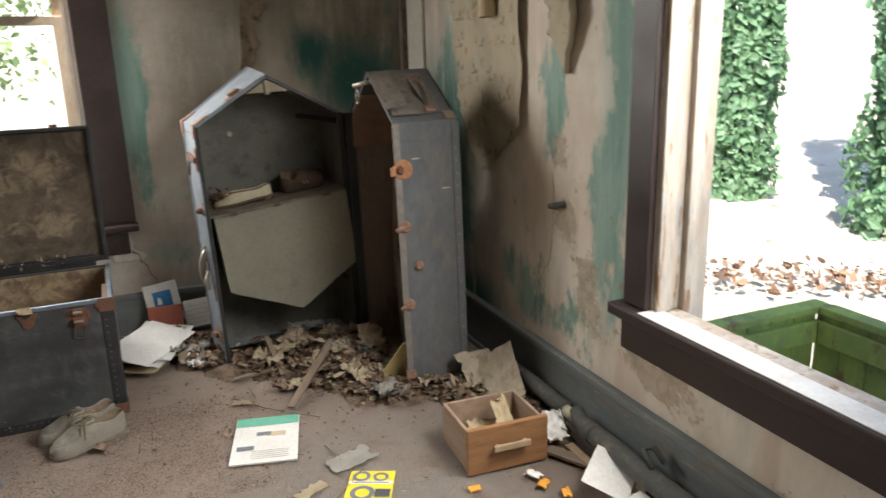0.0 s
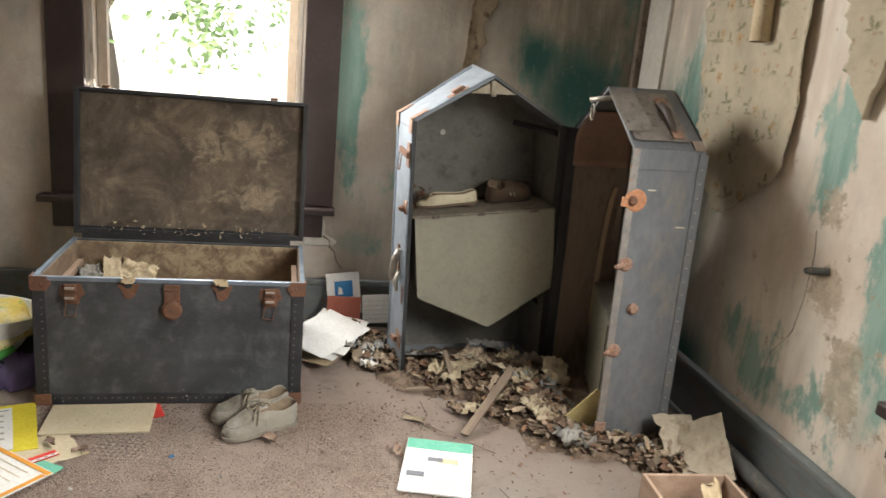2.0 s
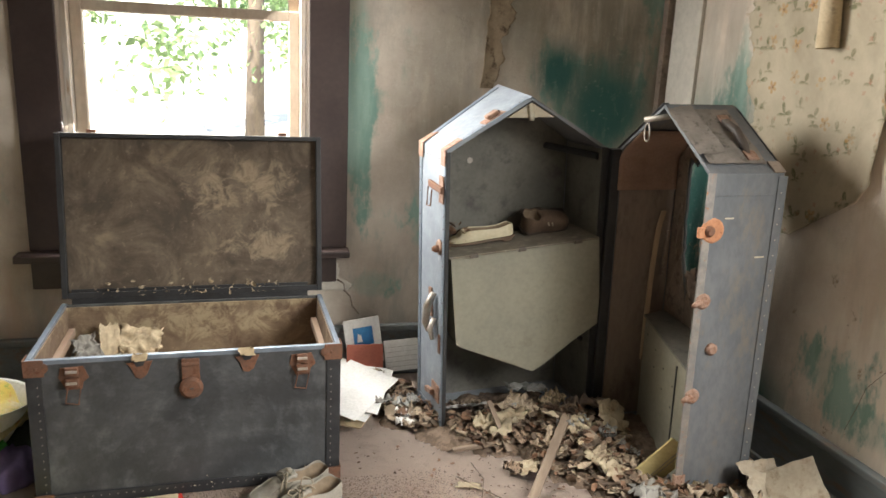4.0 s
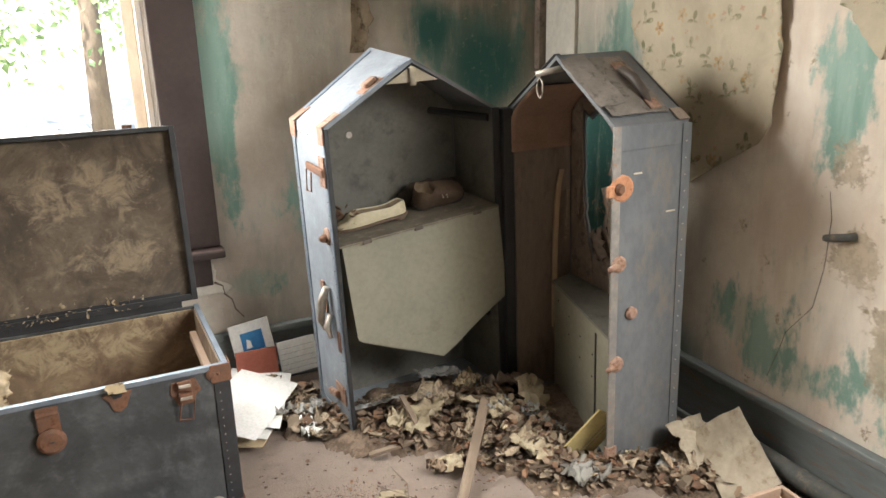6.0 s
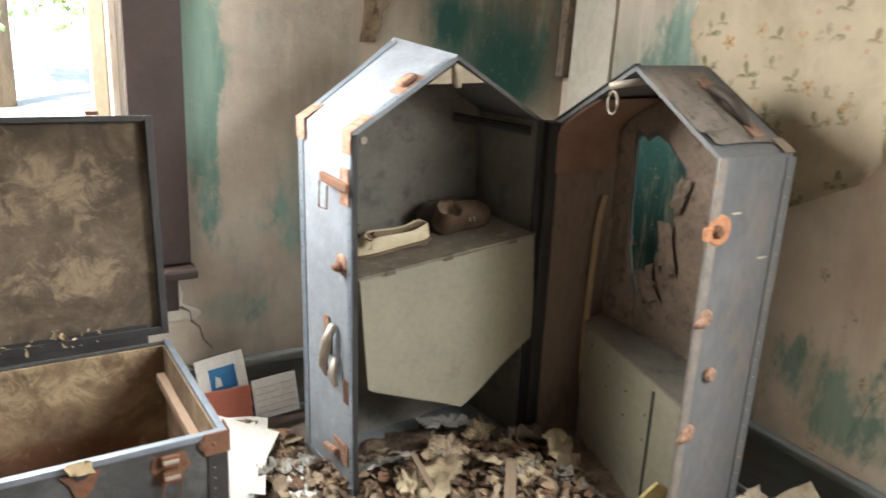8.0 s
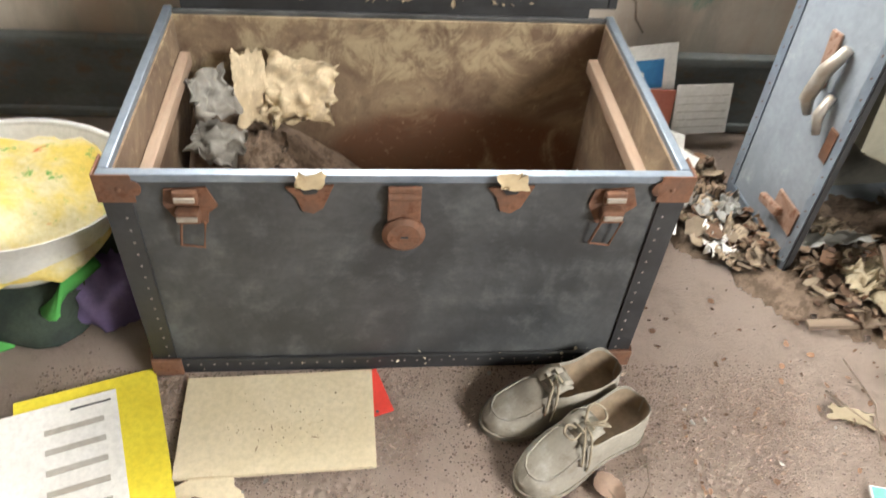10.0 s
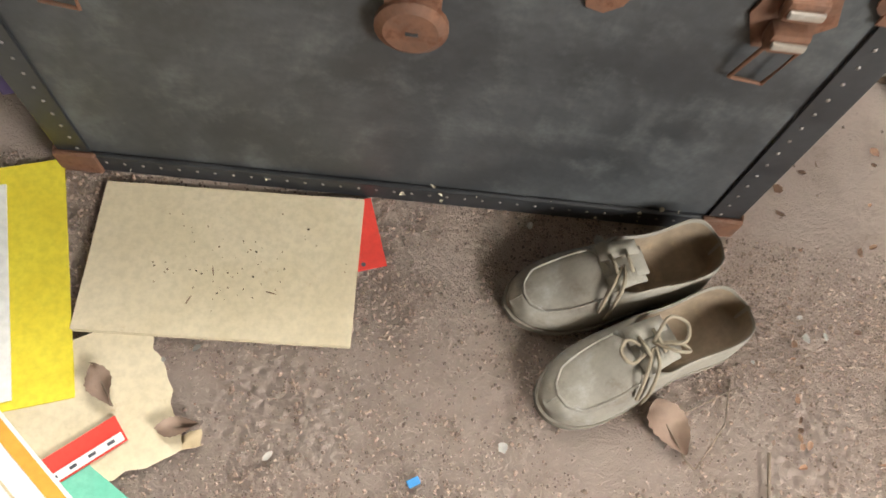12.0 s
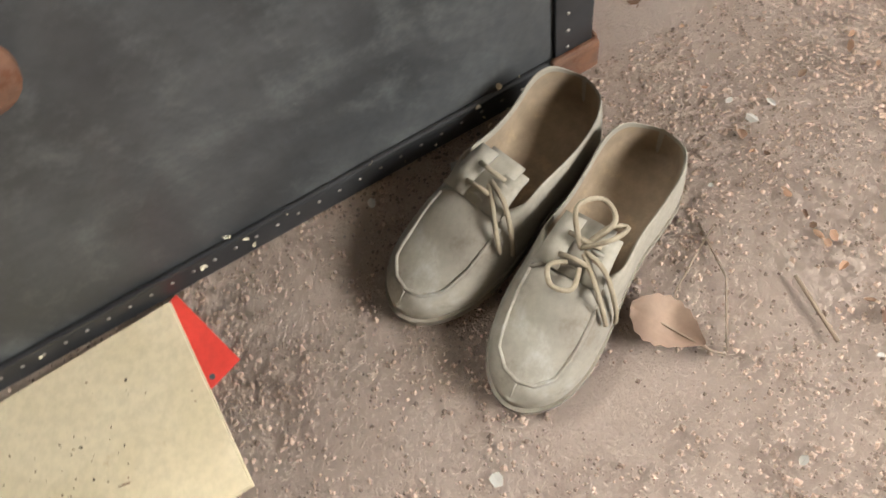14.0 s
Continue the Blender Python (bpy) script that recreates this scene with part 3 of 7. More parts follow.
def back_window():
    x0, x1, z0, z1 = BW
    y = Y1
    w = tagged(new("window_1"), "sash window with dark brown casing and bright glass", "window", kind="structure")
    for a, b in ((x0 - 0.165, x0 - 0.012), (x1 + 0.012, x1 + 0.172)):
        part("casing", block((a, y - 0.024, z0 + 0.006), (b, y - 0.001, z1 + 0.14), 0.004), trim_brown, w, "dark brown painted casing")
    part("head_casing", block((x0 - 0.19, y - 0.030, z1 + 0.012), (x1 + 0.19, y - 0.026, z1 + 0.15), 0.003), trim_brown, w)
    part("sill", block((x0 - 0.215, y - 0.075, z0 - 0.032), (x1 + 0.182, y + 0.02, z0), 0.008), trim_brown, w, "dark brown window stool")
    part("apron", block((x0 - 0.165, y - 0.022, z0 - 0.15), (x1 + 0.13, y - 0.001, z0 - 0.034), 0.003), trim_brown, w)
    for a, b in ((x0 + 0.001, x0 + 0.022), (x1 - 0.022, x1 - 0.001)):
        part("jamb", block((a, y - 0.002, z0 + 0.002), (b, y + THICK + 0.02, z1 - 0.002), 0.002), jamb_paint, w)
    part("outer_sill", block((x0 + 0.001, y + 0.022, z0 + 0.001), (x1 - 0.001, y + THICK + 0.06, z0 + 0.03), 0.004), jamb_paint, w)
    mid = 1.541
    for name, yy, a, b in (("lower_sash", y + 0.055, z0 + 0.032, mid + 0.03), ("upper_sash", y + 0.100, mid - 0.01, z1 - 0.004)):
        bm = bmesh.new()
        e, rail = 0.042, 0.040
        block((x0 + 0.024, yy, a), (x0 + 0.024 + e, yy + 0.038, b), 0.004, bm)
        block((x1 - 0.024 - e, yy, a), (x1 - 0.024, yy + 0.038, b), 0.004, bm)
        block((x0 + 0.024 + e, yy, b - rail), (x1 - 0.024 - e, yy + 0.038, b), 0.004, bm)
        block((x0 + 0.024 + e, yy, a), (x1 - 0.024 - e, yy + 0.038, a + (0.07 if name == "lower_sash" else rail)), 0.004, bm)
        if name == "upper_sash":
            block(((x0 + x1) / 2 + 0.11, yy + 0.006, a + rail), ((x0 + x1) / 2 + 0.128, yy + 0.03, b - rail), 0.003, bm)
        part(name, bm, sash_paint, w, "tan painted sash frame")
    return w


def right_window():
    y0, y1, z0, z1 = RW
    x = X1
    w = tagged(new("window_2"), "open window with flaking jambs and a deep dark brown sill", "window", kind="structure")
    part("casing", block((x - 0.024, y1 + 0.004, z0 + 0.006), (x - 0.001, y1 + 0.118, z1 + 0.14), 0.004), trim_brown, w, "dark brown painted casing")
    part("casing", block((x - 0.024, y0 - 0.12, z0 + 0.006), (x - 0.001, y0 - 0.006, z1 + 0.14), 0.004), trim_brown, w, "dark brown painted casing")
    part("head_casing", block((x - 0.030, y0 - 0.14, z1 + 0.012), (x - 0.026, y1 + 0.14, z1 + 0.15), 0.003), trim_brown, w)
    part("sill", block((x - 0.062, y0 - 0.16, z0 - 0.040), (x + 0.03, y1 + 0.153, z0), 0.008), trim_brown, w, "dark brown window stool with worn edge")
    # thin slab added to carry the painted glare on the sill top
    part("sill_glare_slab", block((x - 0.054, y0 - 0.15, z0 + 0.0005), (x + 0.028, y1 + 0.003, z0 + 0.005), 0.002), sill_glare, w, "worn sill top, its pale tone painted as sky glare")
    part("apron", block((x - 0.026, y0 - 0.13, z0 - 0.155), (x - 0.001, y1 + 0.121, z0 - 0.042), 0.004), trim_brown, w, "scuffed dark brown apron")
    part("outer_sill", block((x + 0.032, y0 + 0.002, z0 - 0.055), (x + 0.100, y1 - 0.002, z0 - 0.002), 0.006), jamb_paint, w, "pale weathered outer sill")
    for side, yy in ((1, y1), (-1, y0)):
        for a, b, c in ((0.0, 0.052, 0.024), (0.056, 0.092, 0.012), (0.096, 0.122, 0.032), (0.126, THICK + 0.03, 0.018)):
            lo, hi = sorted((yy - side * 0.001, yy - side * c))
            part("jamb", block((x + a, lo, z0 + (0.002 if b < 0.1 else -0.055)), (x + b, hi, z1 - 0.002), 0.003), jamb_paint, w, "flaking pale jamb strip")
    return w


back_window()
right_window()

# ---- the black steamer trunk ----
TR_W, TR_D, TR_H = 0.93, 0.545, 0.487


def steamer_trunk():
    t = empty("steamer_trunk", pose(0.033, 3.622, 0.0, 0, 0, 1.4), "open black steamer trunk with rusted fittings and rotted lining", "trunk")
    hw, d, h, k = TR_W / 2, TR_D, TR_H, 0.012
    part("front_panel", block((-hw, 0, 0.004), (hw, k, h - 0.004), 0.003), trunk_black, t, "scuffed black front")
    part("back_panel", block((-hw, d - k, 0.004), (hw, d, h - 0.004), 0.003), trunk_black, t)
    for s in (-1, 1):
        a, b = sorted((s * hw, s * (hw - k)))
        part("side_panel", block((a, k + 0.001, 0.004), (b, d - k - 0.001, h - 0.004), 0.002), trunk_black, t)
    part("bottom_board", block((-hw + k, k, 0.006), (hw - k, d - k, 0.020)), trunk_lining, t)
    # lining sheets
    part("lining", block((-hw + k, d - k - 0.006, 0.021), (hw - k, d - k - 0.001, h - 0.012), 0.001), trunk_lining, t, "mouldy tan paper lining")
    part("lining", block((-hw + k, k + 0.001, 0.021), (hw - k, k + 0.006, h - 0.012), 0.001), trunk_lining, t)
    for s in (-1, 1):
        a, b = sorted((s * (hw - k - 0.001), s * (hw - k - 0.006)))
        part("lining", block((a, k + 0.008, 0.021), (b, d - k - 0.008, h - 0.012), 0.001), trunk_lining, t)
        a, b = sorted((s * (hw - k - 0.008), s * (hw - k - 0.030)))
        part("tray_rail", block((a, k + 0.012, h - 0.115), (b, d - k - 0.02, h - 0.085), 0.003), drawer_side, t, "worn wooden tray rail")
    # rim edging
    part("rim_edge", block((-hw - 0.003, -0.003, h - 0.016), (hw + 0.003, k + 0.002, h), 0.003), steel_edge, t, "grey steel rim")
    for s in (-1, 1):
        a, b = sorted((s * (hw + 0.003), s * (hw - k - 0.002)))
        part("rim_edge", block((a, k + 0.003, h - 0.016), (b, d + 0.002, h), 0.003), steel_edge, t, "grey steel rim")
    # edge strips with their studs
    part("edge_strip", block((-hw + 0.04, -0.009, 0.0005), (hw - 0.04, -0.0005, 0.040), 0.005), strip_black, t)
    rivets([(-hw + 0.06 + i * 0.0245, -0.0085, 0.026) for i in range(34)], (0, -1, 0), steel_worn, t)
    for s in (-1, 1):
        a, b = sorted((s * (hw + 0.002), s * (hw - 0.042)))
        part("edge_strip", block((a, -0.0045, 0.004), (b, -0.0005, h - 0.02), 0.001), strip_black, t)
        rivets([(s * (hw - 0.028), -0.0045, 0.05 + i * 0.027) for i in range(14)], (0, -1, 0), steel_worn, t)
        a, b = sorted((s * (hw + 0.004), s * (hw + 0.0005)))
        part("edge_strip", block((a, 0.0, 0.004), (b, 0.045, h - 0.02), 0.001), strip_black, t)
        part("edge_strip", block((a, 0.047, 0.002), (b, d - 0.01, 0.04), 0.001), strip_black, t)
        rivets([(s * (hw + 0.004), 0.03, 0.05 + i * 0.027) for i in range(14)], (s, 0, 0), steel_worn, t)
        # corner caps
        for z0, z1, f in ((h - 0.052, h + 0.002, 0.0), (-0.001, 0.044, 0.006)):
            bm = bmesh.new()
            a, b = sorted((s * (hw + 0.007), s * (hw - 0.050)))
            block((a, -0.008 - f, z0), (b, -0.0045, z1), 0.0018 + f * 0.8, bm)
            disc((s * (hw - 0.046), -0.0045, (z0 + z1) / 2), (0, -1, 0), 0.016, 0.004, 14, bm)
            a, b = sorted((s * (hw + 0.0045), s * (hw + 0.008)))
            block((a, -0.006, z0), (b, 0.046, z1), 0.0018, bm)
            disc((s * (hw - 0.028), -0.0075, (z0 + z1) / 2), (0, -1, 0), 0.005, 0.003, 8, bm)
            part("corner_cap", bm, rust_metal, t, "rusted steel corner cap")
    # draw bolts
    for x in (-0.338, 0.343):
        c = part("draw_bolt", prism([(x - 0.034, h - 0.028), (x + 0.030, h - 0.024), (x + 0.044, h - 0.062), (x + 0.028, h - 0.076), (x + 0.024, h - 0.098),
                                     (x - 0.020, h - 0.100), (x - 0.040, h - 0.058)], 0.004, m=pose(0, -0.0045, 0), bevel=0.001), rust_metal, t, "rusted draw bolt")
        bm = bmesh.new()
        for z, out in ((h - 0.036, 0.020), (h - 0.070, 0.026)):
            block((x - 0.020, -out, z - 0.013), (x + 0.018, -0.0045, z + 0.013), 0.006, bm)
        part("latch_barrel", bm, rust_metal, c, "worn latch barrel")
        for z, out in ((h - 0.036, 0.021), (h - 0.070, 0.027)):
            part("latch_bar", block((x - 0.017, -out - 0.003, z - 0.004), (x + 0.015, -out + 0.002, z + 0.005), 0.002), bright_metal, c, "worn bright latch bar")
        loop = [(x - 0.014, -0.016, h - 0.085), (x - 0.024, -0.010, h - 0.140), (x + 0.012, -0.010, h - 0.146), (x + 0.022, -0.014, h - 0.088)]
        part("wire_loop", tube(loop, 0.0025, 6), rust_metal, c)
    # dowel clips with torn paper
    for x in (-0.150, 0.170):
        c = part("dowel_clip", prism([(x - 0.038, h - 0.024), (x + 0.038, h - 0.020), (x + 0.030, h - 0.040), (x + 0.020, h - 0.066), (x + 0.004, h - 0.078),
                                      (x - 0.014, h - 0.072), (x - 0.022, h - 0.044)], 0.005, m=pose(0, -0.005, 0), bevel=0.0012), rust_metal, t, "rusted dowel clip")
        part("clip_hollow", prism([(x - 0.018, h - 0.020), (x + 0.018, h - 0.018), (x + 0.010, h - 0.034), (x - 0.008, h - 0.036)], 0.002, m=pose(0, -0.0075, 0)), strip_black, c)
        part("torn_scrap", sheet(0.055, 0.030, 8, 6, 0.006, x * 10, jag=0.6, crumple=0.006, m=pose(x, -0.010, h - 0.006, 58, 0, 4)), paper_tan, c, "torn tan scrap", True)
    # hasp lock
    c = part("hasp_lock", block((-0.028, -0.012, h - 0.110), (0.026, -0.0045, h - 0.018), 0.004), rust_metal, t, "rusted hasp lock")
    bm = disc((-0.001, -0.011, h - 0.114), (0, -1, 0), 0.036, 0.012, 24, dome=0.75)
    part("lock_disc", bm, rust_metal, c, "round rusted lock face")
    part("hasp_hinge", tube([(-0.027, -0.012, h - 0.036), (0.025, -0.012, h - 0.036)], 0.007, 10), rust_metal, c)
    part("keyhole", tube([(-0.006, -0.0235, h - 0.114), (0.006, -0.0235, h - 0.114)], 0.002, 6), strip_black, c)
    # lid standing upright
    ly, z0, z1, deep = d - 0.004, h + 0.018, h + 0.612, 0.125
    off = 0.002
    lid = part("lid", block((-hw + off, ly + deep - 0.010, z0), (hw + off, ly + deep, z1), 0.002), trunk_black, t, "raised lid with mouldy brown lining")
    lid.matrix_basis = pose(0, ly, h, -7) @ pose(0, -ly, -h)
    for lo, hi in (((-hw + off, ly + 0.006, z0), (-hw + off + 0.012, ly + deep - 0.011, z1)), ((hw + off - 0.012, ly + 0.006, z0), (hw + off, ly + deep - 0.011, z1)),
                   ((-hw + off + 0.013, ly + 0.006, z1 - 0.012), (hw + off - 0.013, ly + deep - 0.011, z1)), ((-hw + off + 0.013, ly + 0.006, z0), (hw + off - 0.013, ly + deep - 0.011, z0 + 0.012))):
        part("lid_side", block(lo, hi, 0.002), trunk_black, lid)
    part("lid_lining", block((-hw + off + 0.014, ly + 0.035, z0 + 0.014), (hw + off - 0.014, ly + 0.040, z1 - 0.014), 0.001), lid_lining, lid, "stained brown lining sheet")
    for lo, hi in (((-hw + off - 0.003, ly, z0 - 0.002), (-hw + off + 0.016, ly + 0.007, z1 + 0.003)), ((hw + off - 0.016, ly, z0 - 0.002), (hw + off + 0.003, ly + 0.007, z1 + 0.003)),
                   ((-hw + off + 0.017, ly, z1 - 0.013), (hw + off - 0.017, ly + 0.007, z1 + 0.003)), ((-hw + off + 0.017, ly, z0 - 0.002), (hw + off - 0.017, ly + 0.007, z0 + 0.020))):
        part("lid_rim", block(lo, hi, 0.002), strip_black, lid)
    for x in (-0.345, 0.325):
        part("lid_catch", block((x - 0.016, ly + 0.002, z1 + 0.004), (x + 0.016, ly + 0.022, z1 + 0.016), 0.003), rust_metal, lid)
    part("hinge_strip", block((-hw + 0.03, d + 0.0025, h - 0.05), (hw - 0.05, d + 0.006, h + 0.05), 0.001), strip_black, lid)
    return t


# ---- the wardrobe trunk, standing open in two halves ----
def house(w, eave, top, k=0.0):
    """The outline of a half: upright sides under a gable, drawn in by k."""
    slope = (top - eave) / (w / 2)
    run = math.hypot(1, slope)
    return [(k, k), (w - k, k), (w - k, eave - k * (run - 1) / slope * slope + 0), (w / 2, top - k * run), (k, eave - k * (run - 1))]


def shell_half(t, w, depth, eave, top, cover, roofs, lining, ridge_back=None):
    """Sides, bottom and gable of a half whose open side faces -y; the back stands at depth."""
    k = 0.012
    part("left_side", block((0, 0, 0.004), (k, depth, eave - 0.001), 0.002), cover, t)
    part("right_side", block((w - k, 0, 0.004), (w, depth, eave - 0.001), 0.002), cover, t)
    part("bottom_board", block((k + 0.001, 0.002, 0.004), (w - k - 0.001, depth, 0.018), 0.001), cover, t)
    rise, half = top - eave, w / 2
    n = Vector((-rise, 0, half)).normalized()
    for s in (-1, 1):
        e, a = Vector((0 if s < 0 else w, 0, eave)), Vector((half, 0, top))
        nn = Vector((n.x if s < 0 else -n.x, 0, n.z))
        bm = bmesh.new()
        quads = []
        for y in (0, depth):
            a = Vector(ridge_back) if y and ridge_back else Vector((half, 0, top))
            for p in (e, a, a - nn * k, e - nn * k):
                quads.append(bm.verts.new((p.x, y + p.y, p.z)))
        for q in ((0, 1, 2, 3), (7, 6, 5, 4), (0, 4, 5, 1), (1, 5, 6, 2), (2, 6, 7, 3), (3, 7, 4, 0)):
            bm.faces.new([quads[i] for i in q])
        bmesh.ops.recalc_face_normals(bm, faces=bm.faces[:])
        part("roof_left" if s < 0 else "roof_right", bm, roofs[0 if s < 0 else 1], t)
    # thin inner lining
    part("lining", block((k + 0.001, 0.01, 0.02), (k + 0.004, depth - 0.014, eave - 0.008)), lining, t)
    part("lining", block((w - k - 0.004, 0.01, 0.02), (w - k - 0.001, depth - 0.014, eave - 0.008)), lining, t)


LW, LD, EAVE, TOP = 0.645, 0.300, 1.097, 1.286
LEFT_POSE = pose(0.925, 3.873, 0.0, 0, -1.7, 4.5)
CASE = pose(0.0, 0, 0.695, 0, -4.6, -3.0)


def roof_point(w, eave, top, u, y, side=-1):
    """A place on the roof, u from the eave (0) to the ridge (1)."""
    x = u * w / 2
    return Vector((x if side < 0 else w - x, y, eave + u * (top - eave)))


def wardrobe_left():
    t = empty("wardrobe_trunk", LEFT_POSE, "open gabled wardrobe trunk half in blue-grey steel with tilted drawer", "wardrobe trunk", "wardrobe trunk halves")
    w, d = LW, LD
    shell_half(t, w, d, EAVE, TOP, blue_steel, (blue_steel, slate_cover), grey_lining, (0.325, 0.03, 1.316))
    part("back_panel", prism([(0, 0), (w, 0), (w, EAVE), (0.335, 1.305), (0, EAVE)], 0.010, m=pose(0, d + 0.001, 0)), slate_cover, t)
    part("back_lining", prism([(0.014, 0.014), (w - 0.014, 0.014), (w - 0.014, EAVE - 0.004), (0.335, 1.290), (0.014, EAVE - 0.004)], 0.003, m=pose(0, d - 0.005, 0)), grey_lining, t, "smooth grey-green lining")
    # edge bindings and their studs
    n = Vector((-(TOP - EAVE), 0, w / 2)).normalized()
    slope = math.degrees(math.atan2(TOP - EAVE, w / 2))
    run = math.hypot(TOP - EAVE, w / 2)
    for y0, y1 in ((-0.003, 0.022), (d - 0.018, d + 0.012)):
        part("edge_binding", block((-0.0035, y0, 0.004), (-0.0005, y1, EAVE - 0.02), 0.001), steel_edge, t)
        lean = slope if y0 < 0.1 else math.degrees(math.atan2(1.316 - EAVE, 0.325))
        part("edge_binding", block((0.012, y0, 0.0005), ((run if y0 < 0.1 else math.hypot(0.325, 1.316 - EAVE)) - 0.02, y1, 0.0035), 0.001, m=pose(0, 0, EAVE, 0, -lean, 0)), steel_edge, t)
        rivets([(-0.0035, (y0 + y1) / 2, 0.06 + i * 0.047) for i in range(22)], (-1, 0, 0), rust_metal, t)
        if y0 < 0.1:
            rivets([roof_point(w, EAVE, TOP, 0.1 + i * 0.11, (y0 + y1) / 2) + n * 0.003 for i in range(8)], n, rust_metal, t)
    rivets([(-0.0005, 0.045 + i * 0.035, EAVE - 0.035) for i in range(8)] + [(-0.0005, 0.05 + i * 0.04, 0.05) for i in range(7)], (-1, 0, 0), rust_metal, t)
    rivets([roof_point(w, EAVE, TOP, u, y) for u in (0.06, 0.5, 0.9) for y in (0.05, 0.09)], n, rust_metal, t)
    part("dark_front_edge", block((-0.001, -0.008, 0.004), (0.013, -0.0035, EAVE - 0.004), 0.001), strip_black, t)
    part("dark_front_edge", block((w - 0.022, -0.010, 0.004), (w + 0.003, -0.001, EAVE), 0.002), strip_black, t, "dark hinged edge")
    part("foot_band", block((-0.005, 0.0, 0.002), (-0.001, d, 0.055), 0.001), steel_edge, t)
    # rusted corner caps at the eave
    for y0, y1 in ((-0.006, 0.045), (d - 0.04, d + 0.014)):
        bm = block((-0.007, y0, EAVE - 0.055), (-0.004, y1, EAVE + 0.004), 0.001)
        block((-0.006, y0, 0.004), (0.07, y1, 0.007), 0.001, bm, pose(0, 0, EAVE, 0, -slope, 0))
        part("corner_cap", bm, rust_copper, t, "rusted corner cap")
    # latch on the roof slope
    p = roof_point(w, EAVE, TOP, 0.58, 0.035)
    c = part("roof_catch", block((-0.045, -0.030, 0.001), (0.045, 0.030, 0.006), 0.002, m=pose(p.x, p.y, p.z, 0, -slope, 0)), rust_copper, t, "rusted roof catch")
    part("catch_hood", block((-0.022, -0.018, 0.0065), (0.026, 0.022, 0.022), 0.006, m=pose(p.x, p.y, p.z, 0, -slope, 0)), rust_copper, c)
    part("catch_slot", block((0.0265, -0.012, 0.008), (0.030, 0.016, 0.019), 0.001, m=pose(p.x, p.y, p.z, 0, -slope, 0)), strip_black, c)
    # hardware on the side
    z = 0.955
    c = part("side_hasp", block((-0.010, 0.004, z - 0.050), (-0.004, 0.050, z + 0.050), 0.003), rust_copper, t, "rusted side hasp")
    part("hasp_tongue", block((-0.024, 0.040, z - 0.012), (-0.011, 0.190, z + 0.014), 0.005, m=pose(0, 0, 0, 3, 0, 0)), rust_metal, c)
    part("wire_loop", tube([(-0.02, 0.10, z - 0.01), (-0.03, 0.085, z - 0.07), (-0.028, 0.135, z - 0.075), (-0.02, 0.145, z - 0.005)], 0.003, 6), rust_metal, c)
    z = 0.735
    bm = disc((-0.001, 0.052, z), (-1, 0, 0), 0.030, 0.008, 14, dome=0.8)
    c = part("knob_plate", bm, rust_copper, t, "rusted torn knob plate")
    part("knob", disc((-0.009, 0.048, z - 0.004), (-1, 0, 0), 0.014, 0.024, 12), rust_metal, c)
    z = 0.47
    c = part("drop_handle", block((-0.009, 0.070, z - 0.02), (-0.001, 0.105, z + 0.095), 0.004, m=pose(0, 0, 0, -6, 0, 0)), rust_copper, t, "worn copper-brown drop handle")
    part("handle_arm", tube([(-0.012, 0.09, z + 0.075), (-0.030, 0.105, z + 0.02), (-0.034, 0.118, z - 0.05), (-0.022, 0.112, z - 0.085)], [0.012, 0.016, 0.015, 0.009], 10), bright_metal, c, "worn bright handle arm", True)
    part("handle_arm", tube([(-0.012, 0.075, z - 0.02), (-0.03, 0.07, z - 0.06), (-0.024, 0.06, z - 0.10)], [0.010, 0.012, 0.008], 10), bright_metal, c, "", True)
    part("rust_plate", block((-0.006, 0.020, z - 0.15), (-0.001, 0.048, z - 0.075), 0.002), rust_metal, t)
    z = 0.155
    c = part("lower_clasp", block((-0.008, 0.020, z - 0.040), (-0.001, 0.110, z + 0.028), 0.003), rust_copper, t, "rusted lower clasp")
    part("clasp_hook", block((-0.026, 0.040, z - 0.010), (-0.009, 0.120, z + 0.012), 0.005, m=pose(0, 0, 0, -10, 0, 0)), rust_copper, c)
    # bracket under the ridge
    part("ridge_plate", prism([(w / 2 - 0.095, TOP - 0.075), (w / 2 + 0.095, TOP - 0.075), (w / 2, TOP - 0.022)], 0.006, m=pose(0, 0.001, 0)), bone_paint, t, "pale gusset plate")
    part("ridge_peg", tube([(w / 2 - 0.004, -0.006, TOP - 0.028), (w / 2 - 0.004, -0.010, TOP - 0.085)], [0.013, 0.010], 10), bone_paint, t, "pale peg", True)
    part("inner_button", tube([(0.20, d - 0.006, 1.02), (0.20, d - 0.010, 1.02)], 0.012, 10), bright_metal, t)
    part("hanger_rail", tube([(w - 0.12, d - 0.02, 1.075), (w - 0.02, 0.03, 1.06)], 0.014, 8), strip_black, t, "dark hanger rail")
    # tilted drawer case with pointed underside
    tilt = CASE
    dw, side, drop = w - 0.014, 0.345, 0.155
    bm = bmesh.new()
    prism([(0.03, 0), (dw - 0.02, 0), (dw - 0.02, -side), (dw / 2 + 0.05, -side - drop * 0.80), (dw / 2, -side - drop), (0.045, -side - 0.012)], d - 0.03, bm, tilt @ pose(0, 0.020, 0))
    case = part("drawer_case", bm, khaki_paint, t, "khaki drawer case hanging aslant")
    bm = bmesh.new()
    n1, n2 = 24, 14
    rows = []
    for j in range(n2 + 1):
        row = []
        for i in range(n1 + 1):
            x = 0.030 + (dw - 0.030) * i / n1
            u = (x - 0.030) / (dw - 0.030)
            low = -side - (drop * (1 - abs(u - 0.5) * 2))
            z = low * j / n2
